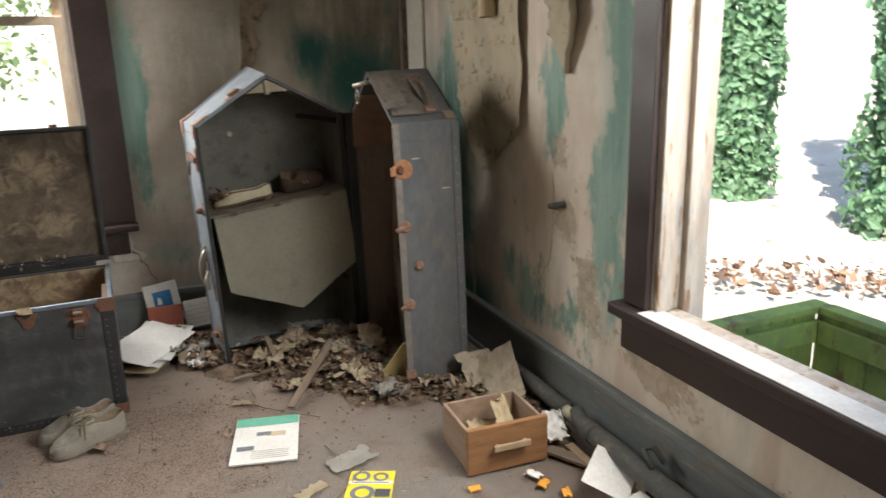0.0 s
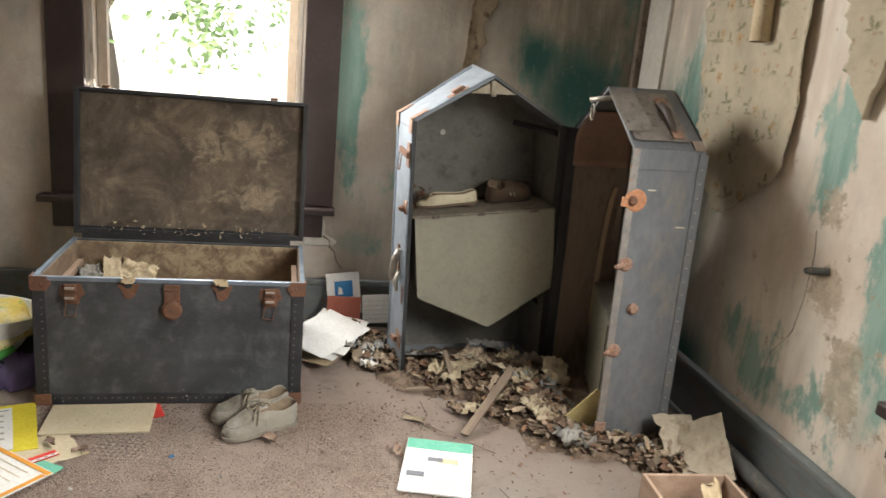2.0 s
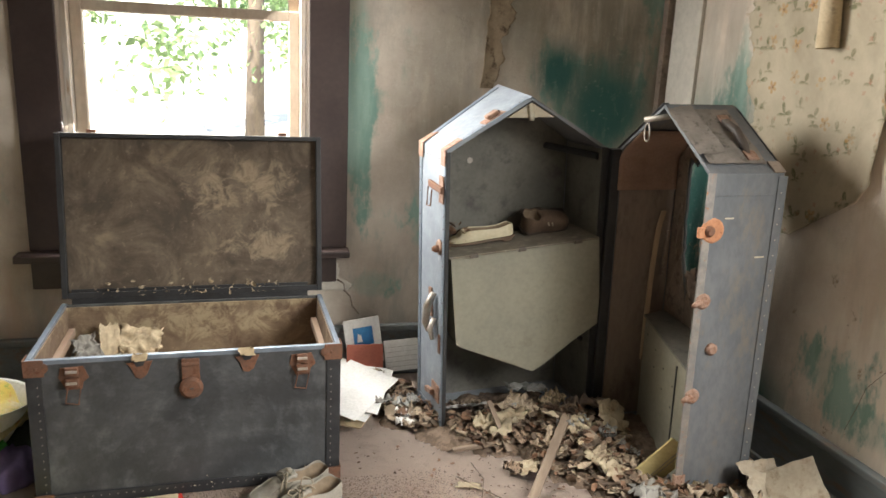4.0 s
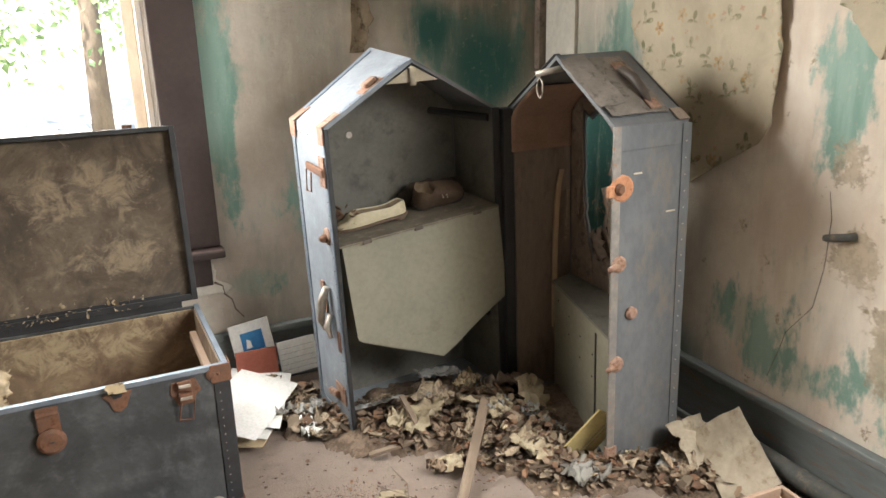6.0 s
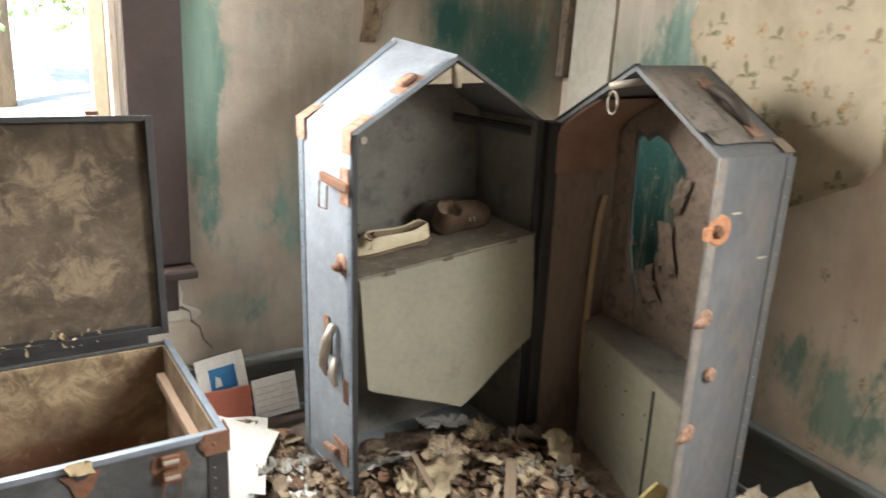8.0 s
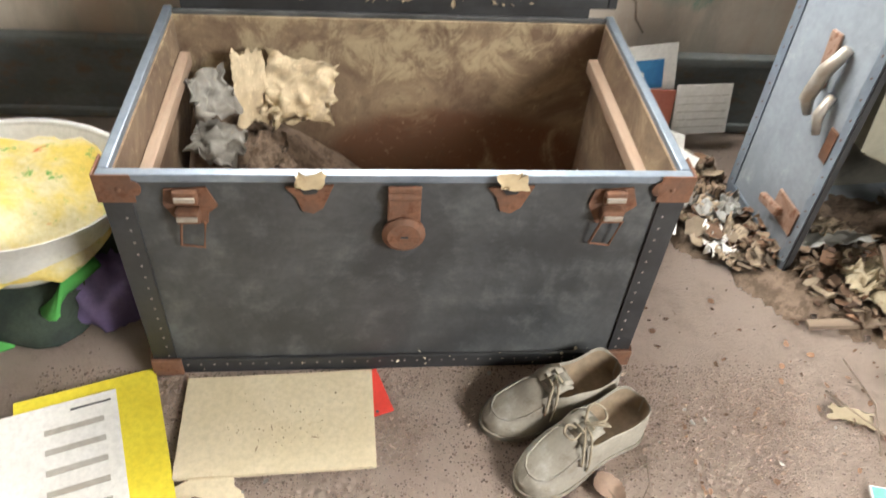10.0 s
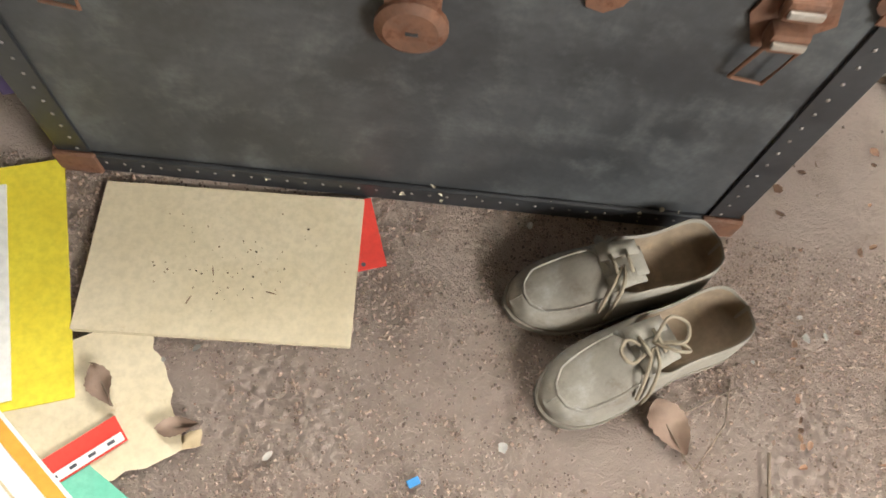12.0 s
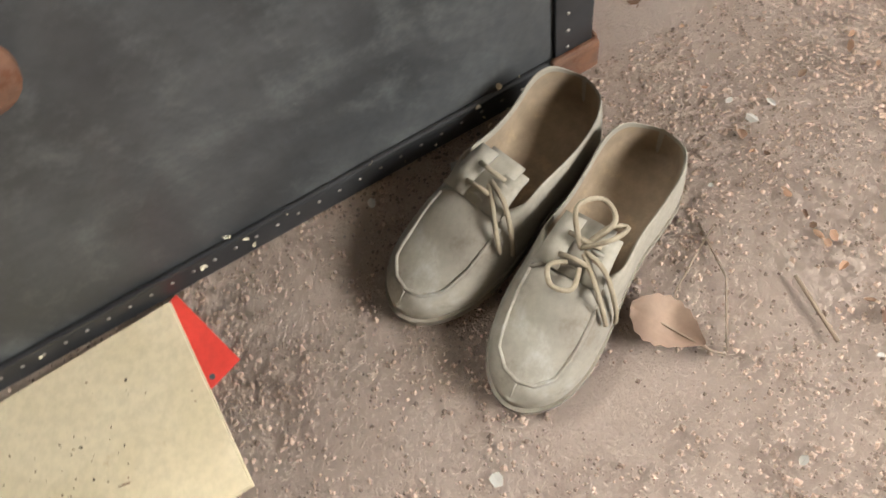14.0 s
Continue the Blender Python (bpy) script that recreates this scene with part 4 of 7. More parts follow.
            bulge = 0.016 * math.exp(-((u - 0.56) / 0.16) ** 2) + 0.004 * math.sin(math.pi * u)
            row.append(bm.verts.new(tilt @ Vector((x, 0.018 - bulge, z))))
        rows.append(row)
    for j in range(n2):
        for i in range(n1):
            bm.faces.new((rows[j][i], rows[j + 1][i], rows[j + 1][i + 1], rows[j][i + 1]))
    part("drawer_front", bm, khaki_paint, case, "khaki painted drawer front", True)
    part("case_top", block((0.016, -0.002, 0.003), (dw - 0.008, d - 0.030, 0.011), 0.002, m=tilt), dusty_top, case, "dusty drawer top")
    for x in (0.10, 0.29, 0.52):
        part("hinge", block((x, -0.004, -0.003), (x + 0.030, 0.010, 0.0122), 0.002, m=tilt), tarnished_metal, case)
    part("rear_brace", tube([(w - 0.10, d - 0.05, 0.40), (w - 0.02, 0.06, 0.30)], 0.010, 8), strip_black, t)
    return t


RWD, RD, REAVE, RTOP = 0.625, 0.255, 1.112, 1.298


def wardrobe_right():
    # local: x runs from the far (hinged) edge to the near edge, y away from the opening
    t = empty("wardrobe_trunk", pose(1.602, 3.910, 0.0, 1.2, 0, -91.5), "open gabled wardrobe trunk half in slate covering, torn through its back", "wardrobe trunk", "wardrobe trunk halves")
    w, d = RWD, RD
    shell_half(t, w, d, REAVE, RTOP, slate_cover, (slate_cover, slate_cover), brown_lining)
    slope = math.degrees(math.atan2(RTOP - REAVE, w / 2))
    run = math.hypot(RTOP - REAVE, w / 2)
    # back with a torn hole, built as a ring of strips round a ragged outline
    cx, cz = 0.175, 0.86
    hole = []
    turns = ((0.297, 1.0), (0.194, 1.072), (0.087, 1.062), (0.095, 0.85), (0.105, 0.714), (0.153, 0.573), (0.215, 0.70), (0.269, 0.851))
    for (ax, az), (bx, bz) in zip(turns, turns[1:] + turns[:1]):
        for k in range(5):
            x, z = lerp(ax, bx, k / 5), lerp(az, bz, k / 5)
            f = 1 + 0.10 * noise.noise(Vector((x * 34, z * 34, 4))) + 0.06 * noise.noise(Vector((x * 90, z * 90, 1)))
            hole.append((cx + (x - cx) * f, cz + (z - cz) * f))
    edge = house(w, REAVE, RTOP, 0.0)

    def outer(a):
        best = None
        way = Vector((math.cos(a), math.sin(a)))
        for p, q in zip(edge, edge[1:] + edge[:1]):
            e = Vector(q) - Vector(p)
            det = way.x * -e.y + e.x * way.y
            if abs(det) < 1e-9:
                continue
            r = Vector(p) - Vector((cx, cz))
            s = (r.x * -e.y + e.x * r.y) / det
            u = (way.x * r.y - way.y * r.x) / det
            if s > 0 and -1e-6 <= u <= 1 + 1e-6 and (best is None or s < best):
                best = s
        return Vector((cx, cz)) + way * best

    for name, y0, y1, mat, grow in (("back_panel", d + 0.001, d + 0.008, slate_cover, 1.0), ("back_lining", d - 0.006, d - 0.003, torn_cover, 1.07)):
        bm = bmesh.new()
        rings = []
        for y in (y0, y1):
            inner, out = [], []
            for x, z in hole:
                a = math.atan2(z - cz, x - cx)
                inner.append(bm.verts.new((cx + (x - cx) * grow, y + 0.006 * noise.noise(Vector((x * 30, z * 30, 0))), cz + (z - cz) * grow)))
                o = outer(a)
                out.append(bm.verts.new((o.x, y, o.y)))
            rings.append((inner, out))
        m = len(hole)
        for i in range(m):
            j = (i + 1) % m
            (a, b), (c, e) = rings
            bm.faces.new((a[i], a[j], b[j], b[i]))
            bm.faces.new((c[j], c[i], e[i], e[j]))
            bm.faces.new((a[j], a[i], c[i], c[j]))
        bmesh.ops.recalc_face_normals(bm, faces=bm.faces[:])
        part(name, bm, mat, t, "torn board round a ragged hole")
    # torn flaps round the hole
    for i, (x, z, sw, sh, ry) in enumerate(((0.275, 0.76, 0.06, 0.18, 14), (0.085, 0.80, 0.025, 0.26, -2), (0.215, 0.625, 0.09, 0.13, 28), (0.30, 0.93, 0.05, 0.12, -18))):
        part("torn_flap", sheet(sw, sh, 8, 10, 0.004, i + 3, jag=0.35, crumple=0.012, m=pose(x, d - 0.012, z, 90, 0, 0) @ pose(0, 0, 0, 0, 0, ry)), torn_cover, t, "torn brown lining flap", True)
    # bindings on the rim
    part("rim_binding", block((w - 0.004, -0.006, 0.004), (w + 0.004, 0.020, REAVE), 0.002), steel_worn, t, "worn metal rim")
    part("rim_binding", block((-0.030, -0.034, 0.004), (0.020, 0.004, REAVE), 0.004), strip_black, t, "dark hinged rim")
    part("rim_binding", block((0.0, -0.006, 0.001), (run, 0.016, 0.005), 0.001, m=pose(0, 0, REAVE, 0, -slope, 0)), strip_black, t)
    part("edge_binding", block((w + 0.0005, d - 0.022, 0.004), (w + 0.004, d + 0.010, REAVE - 0.01), 0.001), slate_cover, t)
    rivets([(w + 0.004, d - 0.008, 0.05 + i * 0.05) for i in range(21)], (1, 0, 0), bright_metal, t)
    part("foot_band", block((w + 0.0005, 0.0, 0.002), (w + 0.004, d - 0.024, 0.05), 0.001), slate_cover, t)
    part("eave_band", block((w + 0.0005, 0.02, REAVE - 0.07), (w + 0.003, d - 0.024, REAVE - 0.004), 0.001), slate_cover, t)
    # hardware on the near side
    z = 0.935
    c = part("lock_plate", disc((w, 0.025, z), (1, 0, 0), 0.040, 0.006, 18, dome=0.85), rust_orange, t, "bright rusted lock plate")
    part("lock_boss", disc((w + 0.006, 0.012, z), (1, 0, 0), 0.017, 0.016, 12, dome=0.6), rust_metal, c)
    part("lock_tongue", block((w - 0.004, -0.024, z - 0.022), (w + 0.010, 0.004, z + 0.012), 0.004), rust_orange, c)
    for z in (0.708, 0.385):
        c = part("catch", disc((w, 0.020, z), (1, 0, 0), 0.026, 0.012, 14, dome=0.7), rust_copper, t, "rusted catch")
        part("catch_pin", tube([(w + 0.010, 0.015, z), (w + 0.014, -0.020, z - 0.010)], [0.011, 0.008], 8), rust_copper, c, "", True)
    part("round_stud", disc((w, 0.070, 0.545), (1, 0, 0), 0.020, 0.016, 16, dome=0.6), rust_copper, t, "round rusted stud")
    part("corner_cap", block((w - 0.010, -0.010, 0.0), (w + 0.006, 0.030, 0.10), 0.003), rust_copper, t)
    part("scratch_tag", block((w + 0.0005, 0.065, 0.970), (w + 0.002, 0.095, 0.975), 0.0005), bone_paint, t)
    part("scratch_tag", block((w + 0.0005, 0.185, 0.843), (w + 0.002, 0.218, 0.848), 0.0005), bone_paint, t)
    # near roof slope: torn board, lifted flap and leather handle
    sl = pose(w, 0, REAVE, 0, slope, 0) @ pose(0, 0, 0, 0, 0, 180)
    part("torn_cover", sheet(0.29, 0.20, 22, 18, 0.003, 21, jag=0.03, crumple=0.004, m=sl @ pose(0.180, -0.108, 0.005)), torn_grey, t, "torn grey-brown roof covering", True)
    part("loose_flap", sheet(0.25, 0.09, 22, 12, 0.003, 22, jag=0.05, crumple=0.006, m=sl @ pose(0.205, -0.035, 0.010, -8, 0, 3)), torn_grey, t, "lifted torn flap", True)
    h = [sl @ Vector(p) for p in ((0.085, -0.165, 0.008), (0.11, -0.16, 0.022), (0.17, -0.155, 0.034), (0.23, -0.155, 0.022), (0.255, -0.16, 0.008))]
    c = part("carry_handle", tube(h, [0.008, 0.013, 0.015, 0.013, 0.008], 10), leather_dark, t, "dark leather carry handle", True)
    for u in (0.075, 0.265):
        part("handle_mount", block((u - 0.022, -0.19, 0.004), (u + 0.022, -0.15, 0.014), 0.004, m=sl), rust_copper, c)
    part("corner_cap", block((-0.004, -0.255, 0.002), (0.05, -0.215, 0.007), 0.002, m=sl), torn_cover, t)
    # ridge fitting and ring
    c = part("ridge_fitting", tube([(w / 2 + 0.02, 0.04, RTOP - 0.035), (w / 2 - 0.03, -0.055, RTOP - 0.055)], 0.010, 10), bright_metal, t, "pale metal ridge rod", True)
    ring = [(w / 2 - 0.03 + 0.018 * math.cos(a), -0.040, RTOP - 0.098 + 0.030 * math.sin(a)) for a in (2 * math.pi * i / 18 for i in range(19))]
    part("ring", tube(ring, 0.0032, 6, caps=False), bright_metal, c, "thin metal ring", True)
    # inside: cloth over the far panel, hanger strip, shoe compartment set aslant
    bm = bmesh.new()
    rows = []
    for z, x in ((0.957, 0.023), (0.99, 0.021), (1.03, 0.020), (1.075, 0.022), (1.095, 0.034), (1.105, 0.044), (1.130, 0.075), (1.165, 0.135), (1.195, 0.185)):
        row = []
        for i in range(13):
            u = i / 12
            sag = 0.012 * math.sin(math.pi * u) if 1.08 < z < 1.12 else 0.0
            row.append(bm.verts.new((x + 0.0025 * noise.noise(Vector((u * 6, z * 20, 2))), lerp(-0.004, d - 0.012, u), z - sag)))
        rows.append(row)
    for a, b in zip(rows, rows[1:]):
        for i in range(12):
            bm.faces.new((a[i], a[i + 1], b[i + 1], b[i]))
    cloth = part("cloth_valance", bm, rust_cloth, t, "rust-brown cloth valance", True)
    cloth.modifiers.new("thick", "SOLIDIFY").thickness = 0.002

    def flat_bar(name, points, half, deep, material, label=""):
        bm = bmesh.new()
        rows = [[bm.verts.new((x + dx, y + dy, z)) for dx, dy in ((0, -half), (0, half), (deep, half), (deep, -half))] for x, y, z in points]
        for a, b in zip(rows, rows[1:]):
            for i in range(4):
                bm.faces.new((a[i], a[(i + 1) % 4], b[(i + 1) % 4], b[i]))
        bm.faces.new(rows[0][::-1])
        bm.faces.new(rows[-1])
        bmesh.ops.recalc_face_normals(bm, faces=bm.faces[:])
        return part(name, bm, material, t, label)

    flat_bar("hanger_strip", [(0.030 + 0.030 * u, 0.195 - 0.062 * u ** 0.6 + 0.012 * u * u, 0.875 - 0.60 * u) for u in (i / 12 for i in range(13))], 0.010, 0.006, wood_pale, "bowed pale wooden strip")
    flat_bar("broken_strip", [(0.048, 0.212, 0.80), (0.052, 0.205, 0.72), (0.055, 0.200, 0.62)], 0.008, 0.005, torn_cover)
    part("hanger_strap", tube([(0.060, 0.145, 0.29), (0.068, 0.150, 0.20), (0.090, 0.160, 0.10)], [0.008, 0.007, 0.006], 6), torn_cover, t, "", True)
    a, b = Vector((0.068, 0.142)), Vector((w - 0.030, 0.030))
    along = (b - a).normalized()
    turn = math.degrees(math.atan2(along.y, along.x))
    face = pose(a.x, a.y, 0, 0, 0, turn)
    box = part("shoe_box", block((0, 0, 0.02), ((b - a).length, 0.008, 0.445), 0.002, m=face), khaki_paint, t, "khaki shoe compartment")
    bm = bmesh.new()
    for z in (0.4465, 0.4545):
        for x, y in ((a.x - 0.006, a.y - 0.004), (b.x + 0.01, b.y - 0.006), (w - 0.018, d - 0.012), (0.026, d - 0.012)):
            bm.verts.new((x, y, z + 0.03 * (0.35 - x)))
    v = list(bm.verts)
    for q in ((3, 2, 1, 0), (4, 5, 6, 7), (0, 1, 5, 4), (1, 2, 6, 5), (2, 3, 7, 6), (3, 0, 4, 7)):
        bm.faces.new([v[i] for i in q])
    part("box_lid", bm, grey_lining, box, "dull compartment lid")
    out = Vector((along.y, -along.x, 0))
    rivets([face @ Vector((u, -0.0005, z)) for u, z in ((0.05, 0.40), (0.16, 0.38), (0.16, 0.31), (0.27, 0.35), (0.27, 0.27), (0.38, 0.33), (0.38, 0.25))], out, strip_black, box, 0.004, 0.002)
    part("panel_edge", block((0.405, -0.004, 0.02), (0.413, -0.0005, 0.42), 0.001, m=face), strip_black, box)
    return t


paper_tan = surface("tan_paper", (0.50, 0.40, 0.25), (0.42, 0.32, 0.19), 8.0, 60.0, 0.9, bump=0.2, depth=0.002, dirt=(0.25, 0.17, 0.10), dirt_at=(0.58, 0.7))
rust_copper = surface("copper_brown_rust", (0.36, 0.235, 0.175), (0.27, 0.16, 0.11), 25.0, 140.0, 0.7, 0.2, bump=0.4, depth=0.002, dirt=(0.17, 0.07, 0.035), dirt_at=(0.5, 0.64))
rust_orange = surface("orange_rust", (0.50, 0.235, 0.12), (0.37, 0.16, 0.08), 25.0, 140.0, 0.75, 0.1, bump=0.4, depth=0.002, dirt=(0.2, 0.07, 0.03), dirt_at=(0.55, 0.68))
bone_paint = surface("bone_coloured_metal", (0.52, 0.47, 0.36), (0.42, 0.36, 0.26), 14.0, 80.0, 0.6)
dusty_top = surface("dusty_drawer_top", (0.20, 0.175, 0.135), (0.15, 0.13, 0.10), 8.0, 90.0, 0.9, dirt=(0.26, 0.23, 0.18))
steel_worn = surface("worn_rim_steel", (0.29, 0.26, 0.23), (0.21, 0.20, 0.19), 16.0, 90.0, 0.55, 0.3, dirt=(0.3, 0.16, 0.09), dirt_at=(0.55, 0.68))
torn_grey = surface("torn_grey_board", (0.24, 0.21, 0.18), (0.17, 0.15, 0.13), 9.0, 80.0, 0.9, bump=0.4, depth=0.004, dirt=(0.10, 0.085, 0.07), dirt_at=(0.52, 0.66))
steamer_trunk()
wardrobe_left()
wardrobe_right()

# ---- materials of the loose things ----
def plain(name, base, second, rough=0.85, scale=9.0, dirt=(0.30, 0.24, 0.17), dirt_at=(0.62, 0.75), **how):
    return surface(name, base, second, scale, 90.0, rough, bump=0.12, depth=0.0015, dirt=dirt, dirt_at=dirt_at, **how)


paper_white = plain("white_paper", (0.82, 0.81, 0.78), (0.76, 0.74, 0.70), dirt_at=(0.7, 0.85))
paper_manila = plain("manila_paper", (0.66, 0.57, 0.40), (0.61, 0.52, 0.35), dirt=(0.44, 0.33, 0.20), dirt_at=(0.60, 0.78))
paper_old = plain("yellowed_paper", (0.52, 0.43, 0.29), (0.42, 0.33, 0.21), dirt_at=(0.55, 0.7), islands=0.4)
paper_grey = plain("grey_dusty_paper", (0.42, 0.40, 0.36), (0.34, 0.31, 0.27), islands=0.3)
paper_yellow = plain("yellow_card", (0.80, 0.68, 0.05), (0.74, 0.60, 0.04), dirt_at=(0.7, 0.85))
paper_red = plain("red_card", (0.75, 0.06, 0.04), (0.66, 0.05, 0.035), dirt_at=(0.75, 0.9))
paper_coral = plain("faded_red_card", (0.42, 0.13, 0.085), (0.36, 0.11, 0.075))
paper_orange = plain("orange_print", (0.78, 0.36, 0.05), (0.70, 0.30, 0.04))
paper_green = plain("mint_print", (0.13, 0.46, 0.32), (0.20, 0.52, 0.38))
paper_blue = plain("blue_print", (0.05, 0.24, 0.50), (0.03, 0.16, 0.40), dirt=(0.30, 0.45, 0.55))
print_grey = plain("grey_print", (0.20, 0.21, 0.23), (0.15, 0.16, 0.18))
print_dark = plain("dark_print", (0.05, 0.05, 0.06), (0.09, 0.09, 0.10))
paper_buff = plain("buff_pad_paper", (0.52, 0.43, 0.20), (0.46, 0.37, 0.16))
heap_paper = plain("soiled_paper", (0.36, 0.285, 0.20), (0.22, 0.165, 0.115), dirt=(0.085, 0.058, 0.036), dirt_at=(0.5, 0.68), islands=0.3)
heap_grey = plain("soiled_grey_paper", (0.25, 0.24, 0.215), (0.17, 0.155, 0.135), islands=0.3)
litter_cream = plain("creased_cream_paper", (0.46, 0.39, 0.27), (0.35, 0.28, 0.185), dirt=(0.20, 0.145, 0.09), dirt_at=(0.52, 0.7))
litter_pale = plain("pale_grey_paper", (0.36, 0.36, 0.345), (0.28, 0.275, 0.255))
newsprint = plain("yellowed_newsprint", (0.45, 0.39, 0.30), (0.37, 0.31, 0.235), dirt=(0.24, 0.18, 0.125), dirt_at=(0.52, 0.7))
leaf_brown = surface("dead_leaves", (0.16, 0.088, 0.052), (0.25, 0.145, 0.088), 12.0, 80.0, 0.8, islands=0.5)
rubbish = surface("rotted_scraps", (0.18, 0.125, 0.085), (0.28, 0.205, 0.14), 10.0, 80.0, 0.9, islands=0.7, dirt=(0.065, 0.04, 0.024), dirt_at=(0.5, 0.66))
heap_dirt = surface("litter_soil", (0.15, 0.105, 0.072), (0.21, 0.15, 0.108), 14.0, 90.0, 0.95, bump=0.8, depth=0.014, dirt=(0.085, 0.058, 0.038), dirt_at=(0.45, 0.62))
grit_mat = surface("grit", (0.37, 0.27, 0.21), (0.27, 0.19, 0.145), 30.0, 120.0, 0.95, islands=0.5)
flake_paint = plain("pale_flake", (0.55, 0.50, 0.38), (0.48, 0.42, 0.30))
suede = surface("dusty_suede", (0.30, 0.275, 0.225), (0.23, 0.21, 0.175), 9.0, 160.0, 0.86, bump=0.25, depth=0.0015,
                wear=(0.38, 0.37, 0.34), wear_at=(0.58, 0.80), wear_scale=7.0, dirt=(0.17, 0.145, 0.115), dirt_at=(0.52, 0.7))
insole = surface("dirty_insole", (0.27, 0.205, 0.14), (0.20, 0.15, 0.10), 16.0, 120.0, 0.95, dirt=(0.28, 0.21, 0.13))
sole_rubber = surface("dusty_sole", (0.25, 0.225, 0.18), (0.19, 0.165, 0.13), 20.0, 150.0, 0.85)
lace_cord = surface("tan_lace", (0.29, 0.245, 0.175), (0.22, 0.18, 0.125), 40.0, 300.0, 0.9)
cream_leather = surface("cream_leather", (0.62, 0.55, 0.38), (0.54, 0.47, 0.31), 12.0, 90.0, 0.5)
brown_leather = surface("brown_leather", (0.16, 0.105, 0.07), (0.12, 0.08, 0.055), 14.0, 110.0, 0.7)
cloth_dark = surface("dark_cloth", (0.02, 0.03, 0.025), (0.05, 0.07, 0.05), 6.0, 120.0, 0.9)
cloth_purple = surface("lilac_cloth", (0.25, 0.19, 0.40), (0.18, 0.14, 0.30), 8.0, 120.0, 0.9)
cloth_green = surface("green_strap", (0.10, 0.42, 0.09), (0.07, 0.34, 0.07), 8.0, 120.0, 0.8)
cloth_print = surface("yellow_flowered_cloth", (0.75, 0.58, 0.12), (0.70, 0.64, 0.42), 9.0, 90.0, 0.9, wear=(0.62, 0.16, 0.06), wear_at=(0.60, 0.66), wear_scale=12.0, dirt=(0.15, 0.36, 0.08), dirt_at=(0.58, 0.66))
tub_white = plain("white_enamel", (0.78, 0.78, 0.76), (0.70, 0.70, 0.68), rough=0.4)


# ---- shoes ----
def curve(u, *keys):
    """Value along a line of (u, value) keys, eased between them."""
    for (a, x), (b, y) in zip(keys, keys[1:]):
        if u <= b:
            s = (u - a) / (b - a)
            return lerp(x, y, s * s * (3 - 2 * s))
    return keys[-1][1]


def shoe_width(u):
    """Half the breadth of a shoe along its length, round at heel and toe."""
    heel, toe = min(1.0, u / 0.15), min(1.0, (1 - u) / 0.26)
    return curve(u, (0, 0.88), (0.16, 0.88), (0.36, 0.83), (0.68, 1.0), (1.0, 0.96)) * math.sqrt(max(0.002, 1 - (1 - heel) ** 2)) * math.sqrt(max(0.004, 1 - (1 - toe) ** 2))


def shoe_shape(length, height, width, throat, bend, tall=1.0):
    """Upper of a low shoe, heel at 0 and toe at the length, with its opening from the heel to the throat."""
    bm = bmesh.new()
    n = 34
    rings = []
    for i in range(n + 1):
        u = (1 - math.cos(math.pi * i / n)) / 2
        w = width * shoe_width(u)
        h = height * curve(u, (0, 0.86), (0.06, 1.0), (0.25, 0.80), (throat, 0.98), (throat + 0.12, 0.86), (0.82, 0.58), (0.94, 0.44), (1.0, 0.24))
        is_open = 1 - curve(u, (0, 0), (throat - 0.02, 0), (throat + 0.05, 1.0), (1, 1.0))
        heel = curve(u, (0, 0.0), (0.08, 1.0), (1, 1))
        c = bend * math.sin(math.pi * min(1, u * 1.1)) * width
        opened = ((1.0, 0.0), (1.04, 0.30), (1.0, 0.66), (0.93, 0.97), (0.89, 1.0), (0.84, 0.94), (0.82, 0.55), (0.66, 0.33), (0.0, 0.31))
        closed = ((1.0, 0.0), (1.03, 0.30), (0.97, 0.58), (0.84, 0.80), (0.68, 0.90), (0.50, 0.955), (0.33, 0.98), (0.16, 0.995), (0.0, 1.0))
        ring = []
        for s, order in ((-1, range(9)), (1, range(7, -1, -1))):
            for k in order:
                y = lerp(closed[k][0], opened[k][0], is_open) * w * s
                z = lerp(closed[k][1], opened[k][1], is_open) * h
                x = u * length
                ring.append(bm.verts.new((x, y + c, 0.010 + z)))
        rings.append(ring)
    m = len(rings[0])
    for a, b in zip(rings, rings[1:]):
        for k in range(m - 1):
            f = bm.faces.new((a[k], a[k + 1], b[k + 1], b[k]))
            f.material_index = 1 if 5 <= k <= m - 7 and a[0].co.x < length * (throat - 0.01) else 0
    bm.faces.new(rings[0][:5] + rings[0][m - 5:])
    bm.faces.new(rings[-1][::-1])
    bmesh.ops.recalc_face_normals(bm, faces=bm.faces[:])
    return bm


def sole_shape(length, width, bend, grow=1.05, thick=0.013):
    bm = bmesh.new()
    left, right = [], []
    for i in range(31):
        u = (1 - math.cos(math.pi * i / 30)) / 2
        w = grow * width * shoe_width(u)
        c = bend * math.sin(math.pi * min(1, u * 1.1)) * width
        left.append((-0.004 + u * (length + 0.008), c - w))
        right.append((-0.004 + u * (length + 0.008), c + w))
    line = left + right[::-1]
    top = [bm.verts.new((x, y, thick)) for x, y in line]
    low = [bm.verts.new((x, y, 0.0)) for x, y in line]
    bm.faces.new(top)
    bm.faces.new(low[::-1])
    for i in range(len(line)):
        j = (i + 1) % len(line)
        bm.faces.new((low[i], low[j], top[j], top[i]))
    bmesh.ops.recalc_face_normals(bm, faces=bm.faces[:])
    return bm


def soften(ob, levels=1):
    mod = ob.modifiers.new("soften", "SUBSURF")
    mod.levels = mod.render_levels = levels
    return ob


